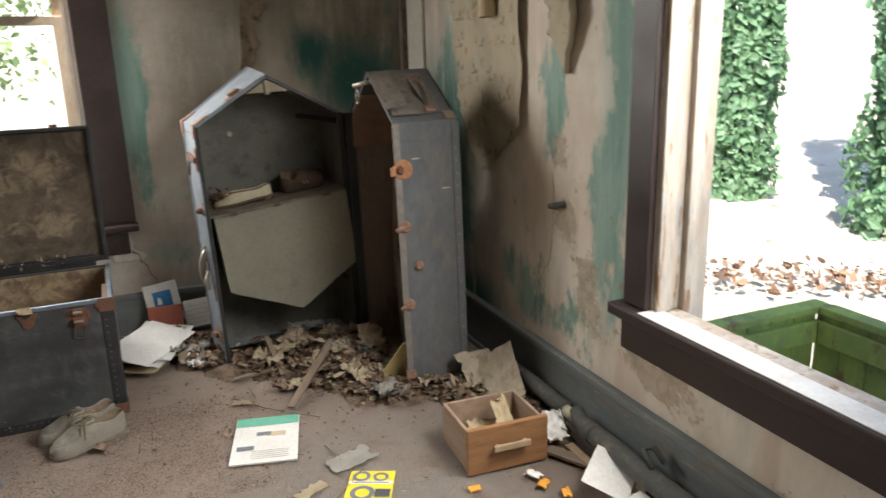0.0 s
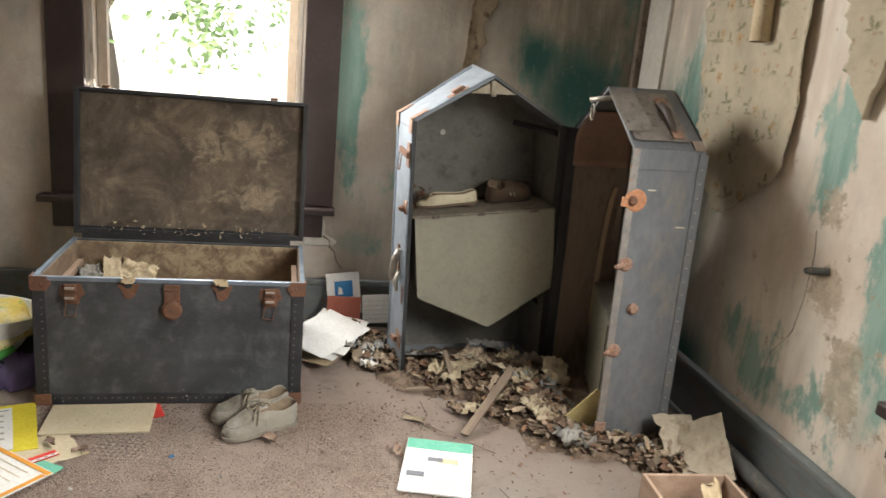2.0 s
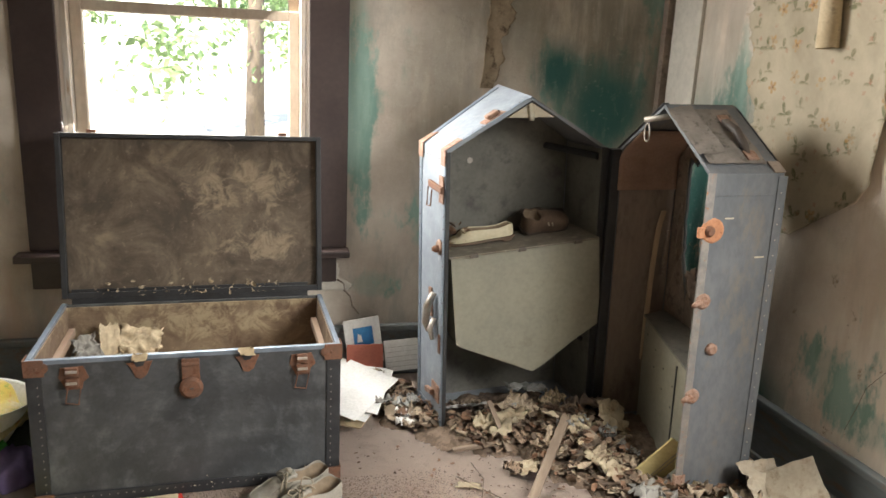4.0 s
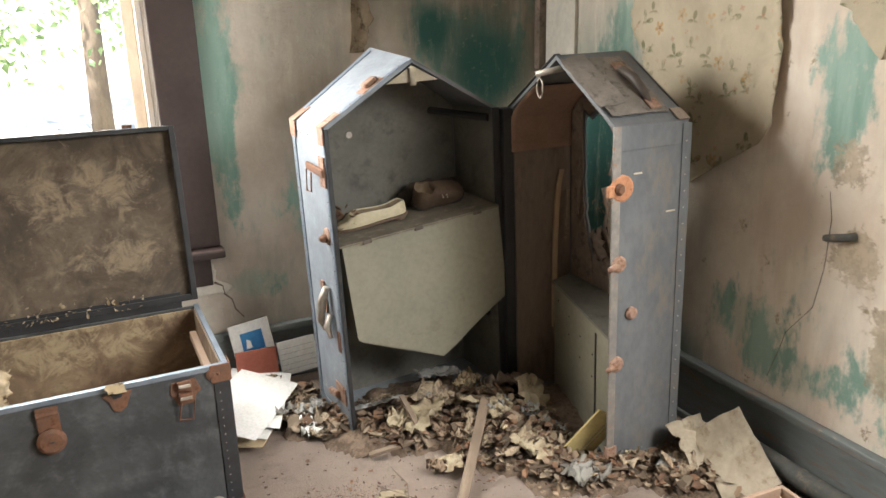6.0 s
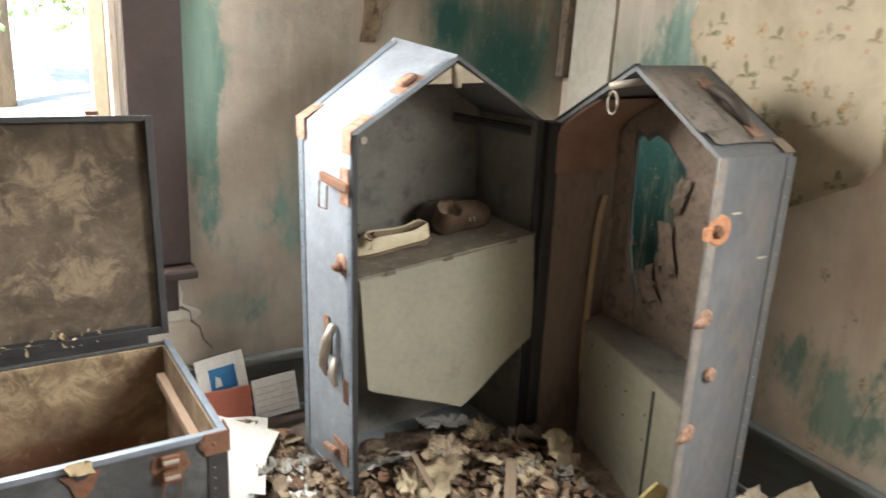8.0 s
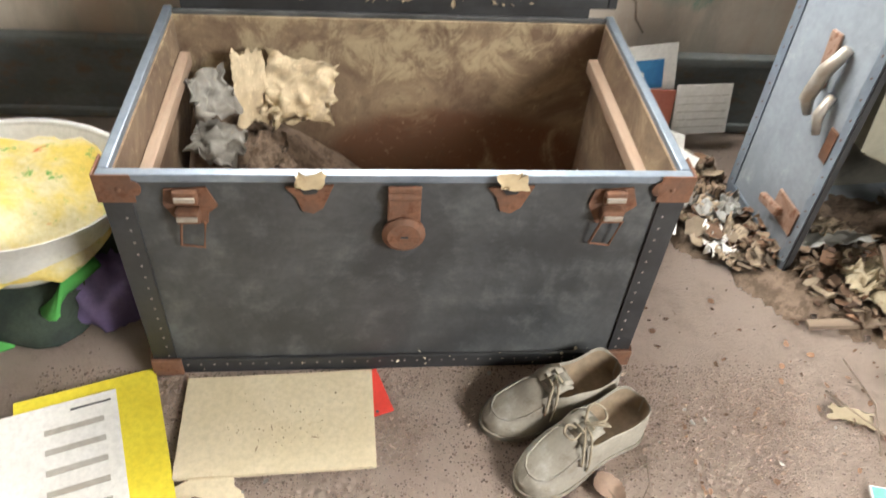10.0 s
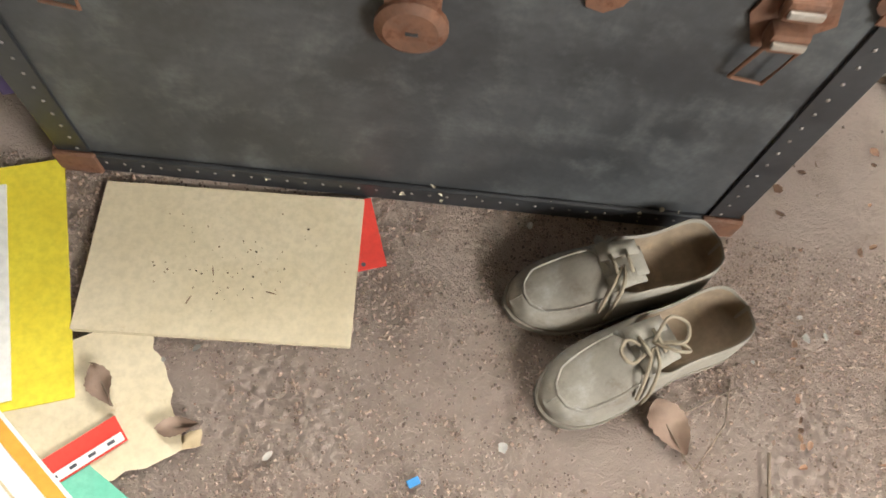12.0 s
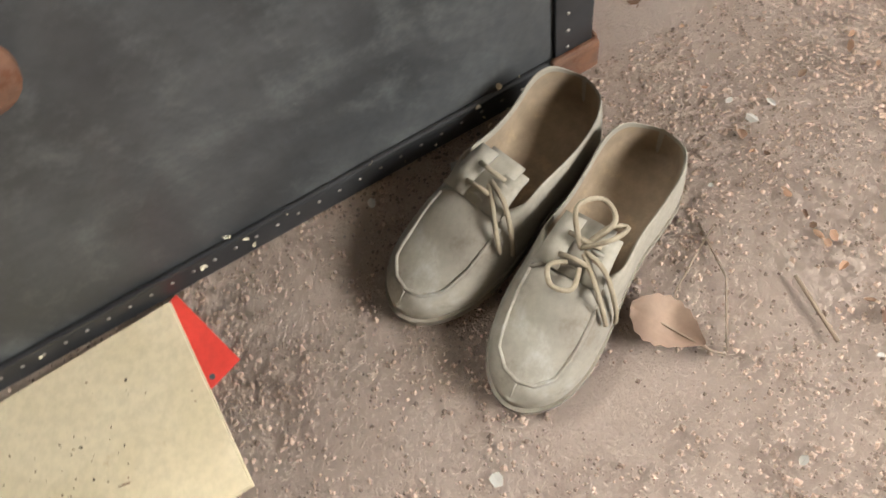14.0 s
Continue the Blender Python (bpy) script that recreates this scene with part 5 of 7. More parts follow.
def suede_shoe(m, bend, tied):
    s = empty("shoe", m, "worn dusty grey-brown lace-up suede shoe on the floor by the trunk", "shoe", "pair of suede shoes")
    L, H, W = 0.284, 0.080, 0.0500
    soften(part("upper", shoe_shape(L, H, W, 0.52, bend), [suede, insole], s, "", True))
    part("sole", sole_shape(L, W, bend), sole_rubber, s)

    def on(u, side, up):
        w = W * shoe_width(u)
        h = H * curve(u, (0, 0.86), (0.06, 1.0), (0.25, 0.80), (0.50, 0.98), (0.62, 0.86), (0.82, 0.58), (0.94, 0.44), (1.0, 0.24))
        return Vector((u * L, side * w + bend * math.sin(math.pi * min(1, u * 1.1)) * W, 0.010 + h * up))

    seam = [on(0.60 + 0.055 * i, -0.70 + 0.0 * i, 0.90) for i in range(6)] + [on(0.925, -0.45, 0.98), on(0.94, 0.0, 1.02), on(0.925, 0.45, 0.98)] + [on(0.875 - 0.055 * i, 0.70, 0.90) for i in range(6)]
    part("toe_seam", tube(seam, 0.0022, 6), suede, s, "raised apron seam", True)
    part("toe_stitch", tube([on(0.94, 0.0, 1.0), on(0.97, 0.0, 0.92), on(1.0, 0.0, 0.75)], 0.0018, 6), suede, s, "", True)
    part("throat_seam", tube([on(0.62, -0.72, 0.9), on(0.585, -0.4, 1.0), on(0.57, 0, 1.035), on(0.585, 0.4, 1.0), on(0.62, 0.72, 0.9)], 0.0020, 6), suede, s, "", True)
    tongue = [[on(u, v, 1.03 + 0.10 * (0.60 - u) * 4) for v in (-0.45, -0.2, 0.0, 0.2, 0.45)] for u in (0.60, 0.55, 0.50, 0.45, 0.41)]
    bm = bmesh.new()
    rows = [[bm.verts.new(p) for p in row] for row in tongue]
    for a, b in zip(rows, rows[1:]):
        for i in range(4):
            bm.faces.new((a[i], a[i + 1], b[i + 1], b[i]))
    ton = part("tongue", bm, suede, s, "", True)
    thick = ton.modifiers.new("thick", "SOLIDIFY")
    thick.thickness = 0.003
    for side in (-1, 1):
        quarter = [[on(u, side * v, 1.03) + Vector((0, 0, 0.004)) for v in (0.20, 0.42, 0.66)] for u in (0.60, 0.54, 0.48, 0.43)]
        bm = bmesh.new()
        rows = [[bm.verts.new(p) for p in row] for row in quarter]
        for a, b in zip(rows, rows[1:]):
            for i in range(2):
                bm.faces.new((a[i], a[i + 1], b[i + 1], b[i]))
        q = part("eyelet_flap", bm, suede, s, "", True)
        q.modifiers.new("thick", "SOLIDIFY").thickness = 0.004
    lift = Vector((0, 0, 0.007))
    part("lace", tube([on(0.56, -0.30, 1.05) + lift, on(0.56, 0, 1.12) + lift, on(0.555, 0.30, 1.05) + lift], 0.0024, 6), lace_cord, s, "", True)
    part("lace", tube([on(0.49, -0.34, 1.04) + lift, on(0.50, 0, 1.13) + lift, on(0.49, 0.34, 1.04) + lift], 0.0024, 6), lace_cord, s, "", True)
    ends = [[on(0.53, 0.1, 1.14), on(0.58, 0.45, 1.16), on(0.63, 0.75, 1.05), on(0.66, 0.95, 0.80)], [on(0.52, 0.1, 1.14), on(0.55, 0.6, 1.18), on(0.60, 0.98, 0.85), on(0.62, 1.06, 0.5)]]
    if tied:
        ends += [[on(0.52, 0, 1.15), on(0.44, -0.4, 1.45), on(0.36, -0.1, 1.42), on(0.40, 0.35, 1.3), on(0.50, 0.1, 1.16)],
                 [on(0.52, 0, 1.15), on(0.47, 0.5, 1.35), on(0.39, 0.62, 1.2), on(0.42, 0.3, 1.22), on(0.51, 0.05, 1.16)],
                 [on(0.57, -0.1, 1.16), on(0.61, -0.35, 1.22), on(0.66, -0.15, 1.25), on(0.64, 0.2, 1.2), on(0.57, 0.15, 1.14)]]
    for e in ends:
        fine = []
        for i in range(len(e) - 1):
            p0, p1, p2, p3 = e[max(i - 1, 0)], e[i], e[i + 1], e[min(i + 2, len(e) - 1)]
            for k in range(5):
                s1 = k / 5
                fine.append(0.5 * (2 * p1 + (p2 - p0) * s1 + (2 * p0 - 5 * p1 + 4 * p2 - p3) * s1 ** 2 + (3 * p1 - p0 - 3 * p2 + p3) * s1 ** 3))
        fine.append(e[-1])
        part("lace", tube(fine, 0.0024, 6), lace_cord, s, "", True)
    return s


suede_shoe(pose(0.455, 3.571, 0.003, 0, 0, -159.5), 0.10, False)
suede_shoe(pose(0.486, 3.484, 0.003, 0, 0, -150), -0.10, True)


# ---- things on the drawer top inside the wardrobe trunk ----
def on_shelf(x, y, rz, lift=0.0):
    return LEFT_POSE @ CASE @ pose(x, y, 0.0115 + lift, 0, 0, rz)


flat = empty("flat_shoe", on_shelf(0.318, 0.128, 174, 0.016) @ pose(0, 0, 0, 0, 3.4, 0), "cream leather flat slip-on shoe on the drawer top", "shoe")
soften(part("upper", shoe_shape(0.262, 0.046, 0.038, 0.70, 0.12), [cream_leather, insole], flat, "", True))
part("sole", sole_shape(0.262, 0.038, 0.12, 1.02, 0.008), brown_leather, flat)
part("heel", disc((0.030, 0, -0.013), (0, 0, 1), 0.024, 0.015, 16), brown_leather, flat)
other = empty("brown_shoe", on_shelf(0.372, 0.185, 3, 0.019) @ pose(0, 0, 0, 28, 0, 0), "brown leather shoe with eyelets tipped over on the drawer top", "shoe")
soften(part("upper", shoe_shape(0.205, 0.072, 0.046, 0.30, 0.0), [brown_leather, insole], other, "", True))
part("sole", sole_shape(0.205, 0.046, 0.0, 1.03, 0.010), leather_dark, other)
for ex, ez in ((0.092, 0.052), (0.110, 0.049), (0.097, 0.041), (0.115, 0.038)):
    part("eyelet", disc((ex, -0.041, ez), (0, -1, 0.5), 0.0036, 0.003, 8), bone_paint, other)


# added black lump that stands in for the soft shadow behind the shoes
shade = bmesh.new()
bmesh.ops.create_icosphere(shade, subdivisions=3, radius=1.0)
for v in shade.verts:
    f = 1 + 0.3 * noise.noise(v.co * 1.9 + Vector((3, 1, 2))) + 0.12 * noise.noise(v.co * 5)
    v.co = Vector((v.co.x * 0.135 * f, v.co.y * 0.030 * f, max(0.0, v.co.z) * 0.085 * f))
rag = part("shadow_lump", shade, leather_dark, None, "black lump standing in for the shadow at the back of the drawer top", True)
rag.matrix_world = on_shelf(0.470, 0.262, 0)
tagged(rag, category="rag")


def scraps(count, where, size, seed, flatness=0.5, leaf=False):
    """Many small torn or withered pieces as one mesh."""
    r = random.Random(seed)
    verts, faces = [], []
    for _ in range(count):
        p = where(r)
        s = size * r.uniform(0.45, 1.5)
        q = Euler((r.gauss(0, flatness), r.gauss(0, flatness), r.uniform(0, 6.28))).to_matrix()
        base = len(verts)
        asp = r.uniform(0.4, 1.0)
        fold = r.uniform(-0.4, 0.5)
        ring = ((-1, 0), (-0.45, 0.8), (0.4, 0.75), (1, 0.05), (0.45, -0.8), (-0.5, -0.75))
        for x, y in ring:
            v = q @ Vector((x * s * r.uniform(0.75, 1.1), y * s * asp * r.uniform(0.75, 1.15), abs(y) * s * fold))
            verts.append(tuple(Vector(p) + v))
        verts.append(tuple(Vector(p) + q @ Vector((0, 0, -0.12 * s))))
        for k in range(6):
            faces.append((base + k, base + (k + 1) % 6, base + 6))
    data = bpy.data.meshes.new("scraps")
    data.from_pydata(verts, [], faces)
    return data


def stuff(name, data, material, label, category):
    data.materials.append(material)
    data.name = name
    return tagged(new(name, data), label, category, kind="stuff")


stuff("leaf_crumbs", scraps(90, lambda r: on_shelf(r.uniform(0.02, 0.14), r.uniform(0.11, 0.26), 0) @ Vector((0, 0, abs(r.gauss(0.025, 0.025)))), 0.016, 5), leaf_brown,
      "withered leaf crumbs heaped on the drawer top", "dead leaves")


# ---- litter heap round the wardrobe trunk ----
def heap_height(x, y):
    """Height of the litter heap over the floor."""
    h = 0.0
    y += 0.05
    for cx, cy, rx, ry, top in ((1.22, 3.98, 0.36, 0.28, 0.075), (1.42, 3.72, 0.26, 0.30, 0.085), (1.02, 3.98, 0.22, 0.22, 0.055), (1.62, 3.34, 0.22, 0.10, 0.045), (1.46, 3.40, 0.16, 0.12, 0.04),
                                (0.80, 4.16, 0.13, 0.24, 0.035), (1.66, 3.75, 0.16, 0.25, 0.07), (1.92, 3.0, 0.12, 0.40, 0.05), (1.85, 3.22, 0.2, 0.15, 0.05)):
        d = ((x - cx) / rx) ** 2 + ((y - cy) / ry) ** 2
        if d < 1:
            h = max(h, top * (1 - d) ** 0.7)
    if h > 0:
        h += 0.022 * noise.noise(Vector((x * 17, y * 17, 2))) + 0.012 * noise.noise(Vector((x * 45, y * 45, 5)))
    return max(0.0, h - 0.012)


def heap_mesh():
    bm = bmesh.new()
    n, x0, x1, y0, y1 = 92, 0.55, 2.05, 2.50, 4.40
    grid = {}
    for j in range(n + 1):
        for i in range(n + 1):
            x, y = lerp(x0, x1, i / n), lerp(y0, y1, j / n)
            grid[i, j] = (x, y, heap_height(x, y))
    verts = {}

    def vert(k):
        if k not in verts:
            x, y, h = grid[k]
            verts[k] = bm.verts.new((x, y, h if h > 0 else -0.012))
        return verts[k]

    for j in range(n):
        for i in range(n):
            ks = ((i, j), (i + 1, j), (i + 1, j + 1), (i, j + 1))
            if any(grid[k][2] > 0.003 for k in ks):
                bm.faces.new([vert(k) for k in ks])
    return bm


tagged(part("litter_heap", heap_mesh(), heap_dirt, None, "heap of rotted paper, leaves and soil on the floor", True), category="debris", kind="stuff")


def on_heap(r, boxes, lift=0.012):
    for _ in range(60):
        x0, x1, y0, y1 = boxes[r.randrange(len(boxes))]
        x, y = r.uniform(x0, x1), r.uniform(y0, y1)
        h = heap_height(x, y)
        if h > 0.006:
            break
    return (x, y, h + r.uniform(0.0, lift))


FRONT = [(0.95, 1.55, 3.45, 3.92), (1.2, 1.6, 3.35, 3.9), (1.35, 1.9, 3.05, 3.35), (0.74, 0.92, 3.88, 4.3)]
stuff("paper_scraps", scraps(1100, lambda r: on_heap(r, FRONT, 0.03), 0.019, 11, 0.4), rubbish, "torn rotted paper scraps over the heap", "debris")
stuff("pale_scraps", scraps(420, lambda r: on_heap(r, FRONT, 0.035), 0.025, 12, 0.35), heap_paper, "yellowed torn paper scraps over the heap", "debris")
stuff("leaf_scraps", scraps(800, lambda r: on_heap(r, FRONT, 0.035), 0.017, 13, 0.4), leaf_brown, "withered brown leaves in the heap", "dead leaves")
stuff("wall_litter", scraps(160, lambda r: on_heap(r, [(1.8, 2.03, 2.6, 3.4)], 0.02), 0.018, 14, 0.5), rubbish, "litter along the pipe and baseboard", "debris")


def loose_crumbs(r):
    x, y = r.gauss(1.15, 0.38), r.gauss(3.42, 0.28)
    return (min(max(x, 0.58), 1.95), min(max(y, 2.3), 4.2), r.uniform(0.002, 0.007))


stuff("floor_crumbs", scraps(380, loose_crumbs, 0.0065, 15, 0.35), leaf_brown, "crumbs of leaf and bark strewn on the dust", "debris")
stuff("floor_flakes", scraps(170, lambda r: (r.uniform(-1.0, 1.9), r.uniform(1.6, 3.6), r.uniform(0.002, 0.006)), 0.0065, 16, 0.25), paper_grey, "pale plaster flakes strewn on the dust", "debris")


def grit(count, where, size, seed):
    r = random.Random(seed)
    verts, faces = [], []
    for _ in range(count):
        x, y = where(r)
        s = size * r.uniform(0.35, 1.0) ** 1.5 * 1.3
        base = len(verts)
        z = s * 0.2
        for dx, dy, dz in ((1, 0, 0), (0, 1, 0), (-1, 0, 0), (0, -1, 0), (0, 0, 0.8)):
            j = [r.uniform(0.7, 1.2) for _ in range(3)]
            verts.append((x + dx * s * j[0] + dy * s * 0.3, y + dy * s * j[1] - dx * s * 0.3, z + dz * s * j[2]))
        for k in range(4):
            faces.append((base + k, base + (k + 1) % 4, base + 4))
    data = bpy.data.meshes.new("grit")
    data.from_pydata(verts, [], faces)
    return data


def near_shoes(r):
    while True:
        x, y = r.uniform(-0.65, 0.95), r.uniform(2.85, 3.62)
        if noise.noise(Vector((x * 5, y * 5, 1))) + 0.6 * noise.noise(Vector((x * 14, y * 14, 4))) > r.uniform(-0.6, 0.7):
            return x, y


stuff("floor_grit", grit(30000, near_shoes, 0.0022, 21), grit_mat, "reddish grit and crumbs of soil on the floor", "grit")
stuff("soil_clods", grit(2200, near_shoes, 0.0034, 23), grit_mat, "small clods of dry soil on the floor", "grit")
stuff("floor_grit", grit(3000, lambda r: (r.uniform(-1.5, 1.9), r.uniform(1.2, 4.4)), 0.0028, 22), grit_mat, "scattered grit on the floor", "grit")


def crumpled(at, w, h, material, seed, rz, tilt=(0, 0), crumple=0.03, label="crumpled yellowed paper on the litter heap"):
    return lay("crumpled_paper", w, h, at, rz, material, label, "paper", "crumpled papers", tilt, nx=16, ny=16, seed=seed, crumple=crumple, jag=0.25)


def heap_at(x, y, up=0.0):
    return (x, y - 0.05, heap_height(x, y - 0.05) + up)


crumpled(heap_at(1.03, 3.98, 0.02), 0.20, 0.14, litter_pale, 1, 15, (-25, 5), 0.012, "grey dusty crumpled paper inside the wardrobe trunk")
crumpled(heap_at(1.14, 3.86, 0.01), 0.19, 0.22, litter_cream, 2, 40, (-18, -14), 0.03)
crumpled(heap_at(1.40, 3.80, 0.015), 0.24, 0.17, litter_cream, 3, -20, (-24, 10), 0.03)
crumpled(heap_at(1.52, 3.92, 0.03), 0.16, 0.16, torn_cover, 4, 60, (-12, 20), 0.05, "crumpled brown wrapping paper on the heap")
crumpled(heap_at(1.54, 3.74, 0.03), 0.13, 0.16, litter_cream, 5, 10, (35, 20), 0.03)
crumpled(heap_at(1.30, 3.70, 0.0), 0.13, 0.10, heap_paper, 6, 75, (10, -10), 0.035)
crumpled(heap_at(1.42, 3.52, 0.0), 0.14, 0.16, litter_cream, 7, 25, (15, 8), 0.03)
crumpled(heap_at(1.24, 3.93, 0.02), 0.14, 0.12, heap_paper, 8, -35, (12, 18), 0.035)
crumpled(heap_at(0.72, 4.16, 0.02), 0.14, 0.15, heap_grey, 9, 30, (-20, 10), 0.03, "grey crumpled paper by the baseboard")
crumpled(heap_at(0.80, 4.02, 0.0), 0.10, 0.09, paper_white, 10, 5, (10, 10), 0.04, "small crumpled white paper on the floor")
crumpled(heap_at(0.69, 4.36, 0.04), 0.17, 0.10, heap_paper, 11, 5, (30, 0), 0.05, "crumpled tan paper by the baseboard")
crumpled(heap_at(1.52, 3.34, 0.0), 0.20, 0.12, heap_grey, 12, 12, (6, 5), 0.04)
crumpled(heap_at(1.70, 3.33, 0.01), 0.22, 0.10, heap_paper, 13, 20, (-8, 6), 0.03)
crumpled(heap_at(1.33, 4.08, 0.03), 0.18, 0.09, litter_pale, 14, -12, (-8, 0), 0.02, "folded grey paper under the drawer case")


def strewn_papers():
    """More crumpled sheets over the heap, each of its own size, tone and tilt."""
    r = random.Random(77)
    spots = [(1.0, 1.5, 3.50, 3.98)] * 14 + [(1.3, 1.6, 3.35, 3.7)] * 6 + [(1.45, 1.85, 3.15, 3.35)] * 6 + [(0.74, 0.92, 3.82, 4.25)] * 8
    tones = (heap_paper, litter_cream, heap_grey, rubbish, torn_cover, heap_paper, paper_old, litter_pale)
    for i, (x0, x1, y0, y1) in enumerate(spots):
        x, y = r.uniform(x0, x1), r.uniform(y0, y1)
        w = r.uniform(0.05, 0.13)
        crumpled((x, y, heap_height(x, y) + 0.014), w, w * r.uniform(0.5, 0.9), tones[i % len(tones)], 200 + i, r.uniform(0, 360), (r.gauss(0, 16), r.gauss(0, 16)), r.uniform(0.012, 0.035),
                 "torn crumpled paper scrap among leaves on the heap")


strewn_papers()


def lath(a, b, w, t, label="weathered wooden lath lying in the litter"):
    a, b = Vector(a) + Vector((0, -0.06, 0)), Vector(b) + Vector((0, -0.06, 0))
    d = b - a
    ob = part("wooden_lath", block((0, -w / 2, -t / 2), (d.length, w / 2, t / 2), 0.002), wood_grey, None, label)
    ob.matrix_world = Matrix.Translation(a) @ d.to_track_quat("X", "Z").to_matrix().to_4x4()
    return tagged(ob, category="lath", group="loose laths")


lath((1.10, 3.41, 0.012), (1.37, 3.77, 0.125), 0.034, 0.010)
lath((0.93, 3.78, 0.012), (1.27, 3.76, 0.050), 0.022, 0.012)
lath((1.13, 3.72, 0.02), (1.10, 3.90, 0.14), 0.020, 0.008)
lath((1.36, 3.46, 0.03), (1.66, 3.35, 0.055), 0.030, 0.010)
lath((1.40, 3.40, 0.03), (1.62, 3.29, 0.050), 0.022, 0.008)
lath((0.66, 4.20, 0.05), (0.86, 4.04, 0.02), 0.020, 0.012)
lath((1.76, 2.86, 0.015), (2.00, 2.42, 0.015), 0.05, 0.012)


def twig(points, radius, seed):
    ob = part("twig", tube([Vector(p) for p in points], radius, 5), wood_grey, None, "thin dry twig on the dusty floor", True)
    return tagged(ob, category="twig", group="twigs")


twig([(0.90, 3.55, 0.006), (1.01, 3.39, 0.010), (1.19, 3.23, 0.006)], 0.0022, 1)
twig([(0.975, 3.63, 0.006), (0.985, 3.51, 0.012), (0.945, 3.40, 0.006)], 0.0018, 2)
twig([(1.15, 3.01, 0.006), (1.18, 2.92, 0.006), (1.17, 2.85, 0.006)], 0.0020, 3)
twig([(0.955, 2.59, 0.006), (1.09, 2.65, 0.006), (1.25, 2.82, 0.008)], 0.0028, 4)
twig([(0.44, 3.29, 0.004), (0.48, 3.35, 0.006), (0.49, 3.41, 0.004)], 0.0012, 5)
twig([(0.53, 3.25, 0.004), (0.535, 3.32, 0.006)], 0.0022, 6)
twig([(0.40, 3.31, 0.004), (0.43, 3.36, 0.005), (0.50, 3.40, 0.004)], 0.0010, 7)


# ---- papers on the floor ----
def tile_on(parent, w, h, x, y, material, name="printed_panel", lift=0.0012, label=""):
    """A printed panel lying on a sheet."""
    ob = part(name, block((x - w / 2, y - h / 2, lift), (x + w / 2, y + h / 2, lift + 0.0004)), material, parent, label)
    return ob


def flat_paper(name, w, h, at, rz, material, label, thick=0.002, group="papers on the floor", warp=0.0012):
    ob = part(name, sheet(w, h, 12, 12, warp, at[0] * 9 + at[1], thick=thick), material, None, label, True)
    ob.matrix_world = pose(at[0], at[1], at[2], 0, 0, rz)
    return tagged(ob, category="paper", group=group)


red_card = flat_paper("red_card", 0.085, 0.105, (-0.034, 3.546, 0.004), 20, paper_red, "bright red card with a punched hole, under the manila folder")
folder = flat_paper("manila_folder", 0.350, 0.212, (-0.190, 3.488, 0.0085), 3.2, paper_manila, "large stained manila folder lying before the trunk")
part("back_leaf", block((-0.177, -0.1075, -0.0048), (0.1765, 0.1075, -0.0030), 0.0006), paper_manila, folder)


def on_folder(r):
    q = pose(-0.190, 3.488, 0.0, 0, 0, 3.2) @ Vector((r.gauss(0.02, 0.06), r.gauss(0.0, 0.035), 0))
    return (min(max(q.x, -0.35), -0.03), min(max(q.y, 3.40), 3.58), 0.0105)


stuff("soil_specks", scraps(70, on_folder, 0.0015, 31, 0.25), rubbish, "brown specks of soil on the manila folder", "grit")
yellow = flat_paper("yellow_folder", 0.25, 0.34, (-0.502, 3.410, 0.006), 18.9, paper_yellow, "bright yellow card folder lying before the trunk")
form = flat_paper("printed_form", 0.21, 0.30, (-0.548, 3.383, 0.0105), 19.6, paper_white, "white printed form with grey bars lying on yellow card")
for i in range(5):
    tile_on(form, 0.10, 0.012, 0.03, 0.09 - i * 0.042, paper_grey, "grey_bar", 0.0022)
tile_on(form, 0.07, 0.004, 0.06, 0.128, print_dark, "printed_line", 0.0022)
lay("torn_manila", 0.26, 0.19, (-0.335, 3.262, 0.0035), 30, paper_manila, "torn scrap of manila paper on the floor", "paper", "papers on the floor", nx=14, ny=12, warp=0.002, seed=5, jag=0.08)
pouch = flat_paper("striped_card", 0.22, 0.035, (-0.346, 3.187, 0.009), 41.6, paper_red, "red card with a white dashed edge")
tile_on(pouch, 0.216, 0.011, 0.0, -0.0105, paper_white, "white_edge", 0.0022)
for i in range(9):
    tile_on(pouch, 0.009, 0.004, -0.095 + i * 0.0235, -0.0105, print_dark, "dash", 0.0028)
cert = flat_paper("bordered_form", 0.30, 0.22, (-0.419, 3.133, 0.013), -38, paper_white, "cream printed form with an orange border")
tile_on(cert, 0.296, 0.016, 0.0, 0.098, paper_orange, "orange_border", 0.0022)
tile_on(cert, 0.016, 0.19, 0.138, -0.008, paper_orange, "orange_border", 0.0022)
for i in range(6):
    tile_on(cert, 0.20, 0.003, -0.01, 0.065 - i * 0.028, paper_old, "printed_line", 0.0022)
flat_paper("green_slip", 0.10, 0.05, (-0.272, 3.175, 0.006), -30, paper_green, "pale green slip under a cream form")

mag = flat_paper("magazine", 0.235, 0.335, (0.966, 3.150, 0.009), -13.5, paper_white, "open white magazine with a mint green band", 0.006)
tile_on(mag, 0.231, 0.066, 0.0, 0.132, paper_green, "green_band", 0.0016)
tile_on(mag, 0.052, 0.026, -0.010, 0.035, print_grey, "grey_picture", 0.0016)
tile_on(mag, 0.060, 0.030, -0.070, -0.065, print_grey, "grey_picture", 0.0016)
tile_on(mag, 0.070, 0.030, 0.035, 0.030, paper_old, "faded_picture", 0.0014)
for i in range(5):
    tile_on(mag, 0.13, 0.003, 0.02, -0.09 - i * 0.013, paper_grey, "printed_line", 0.0016)
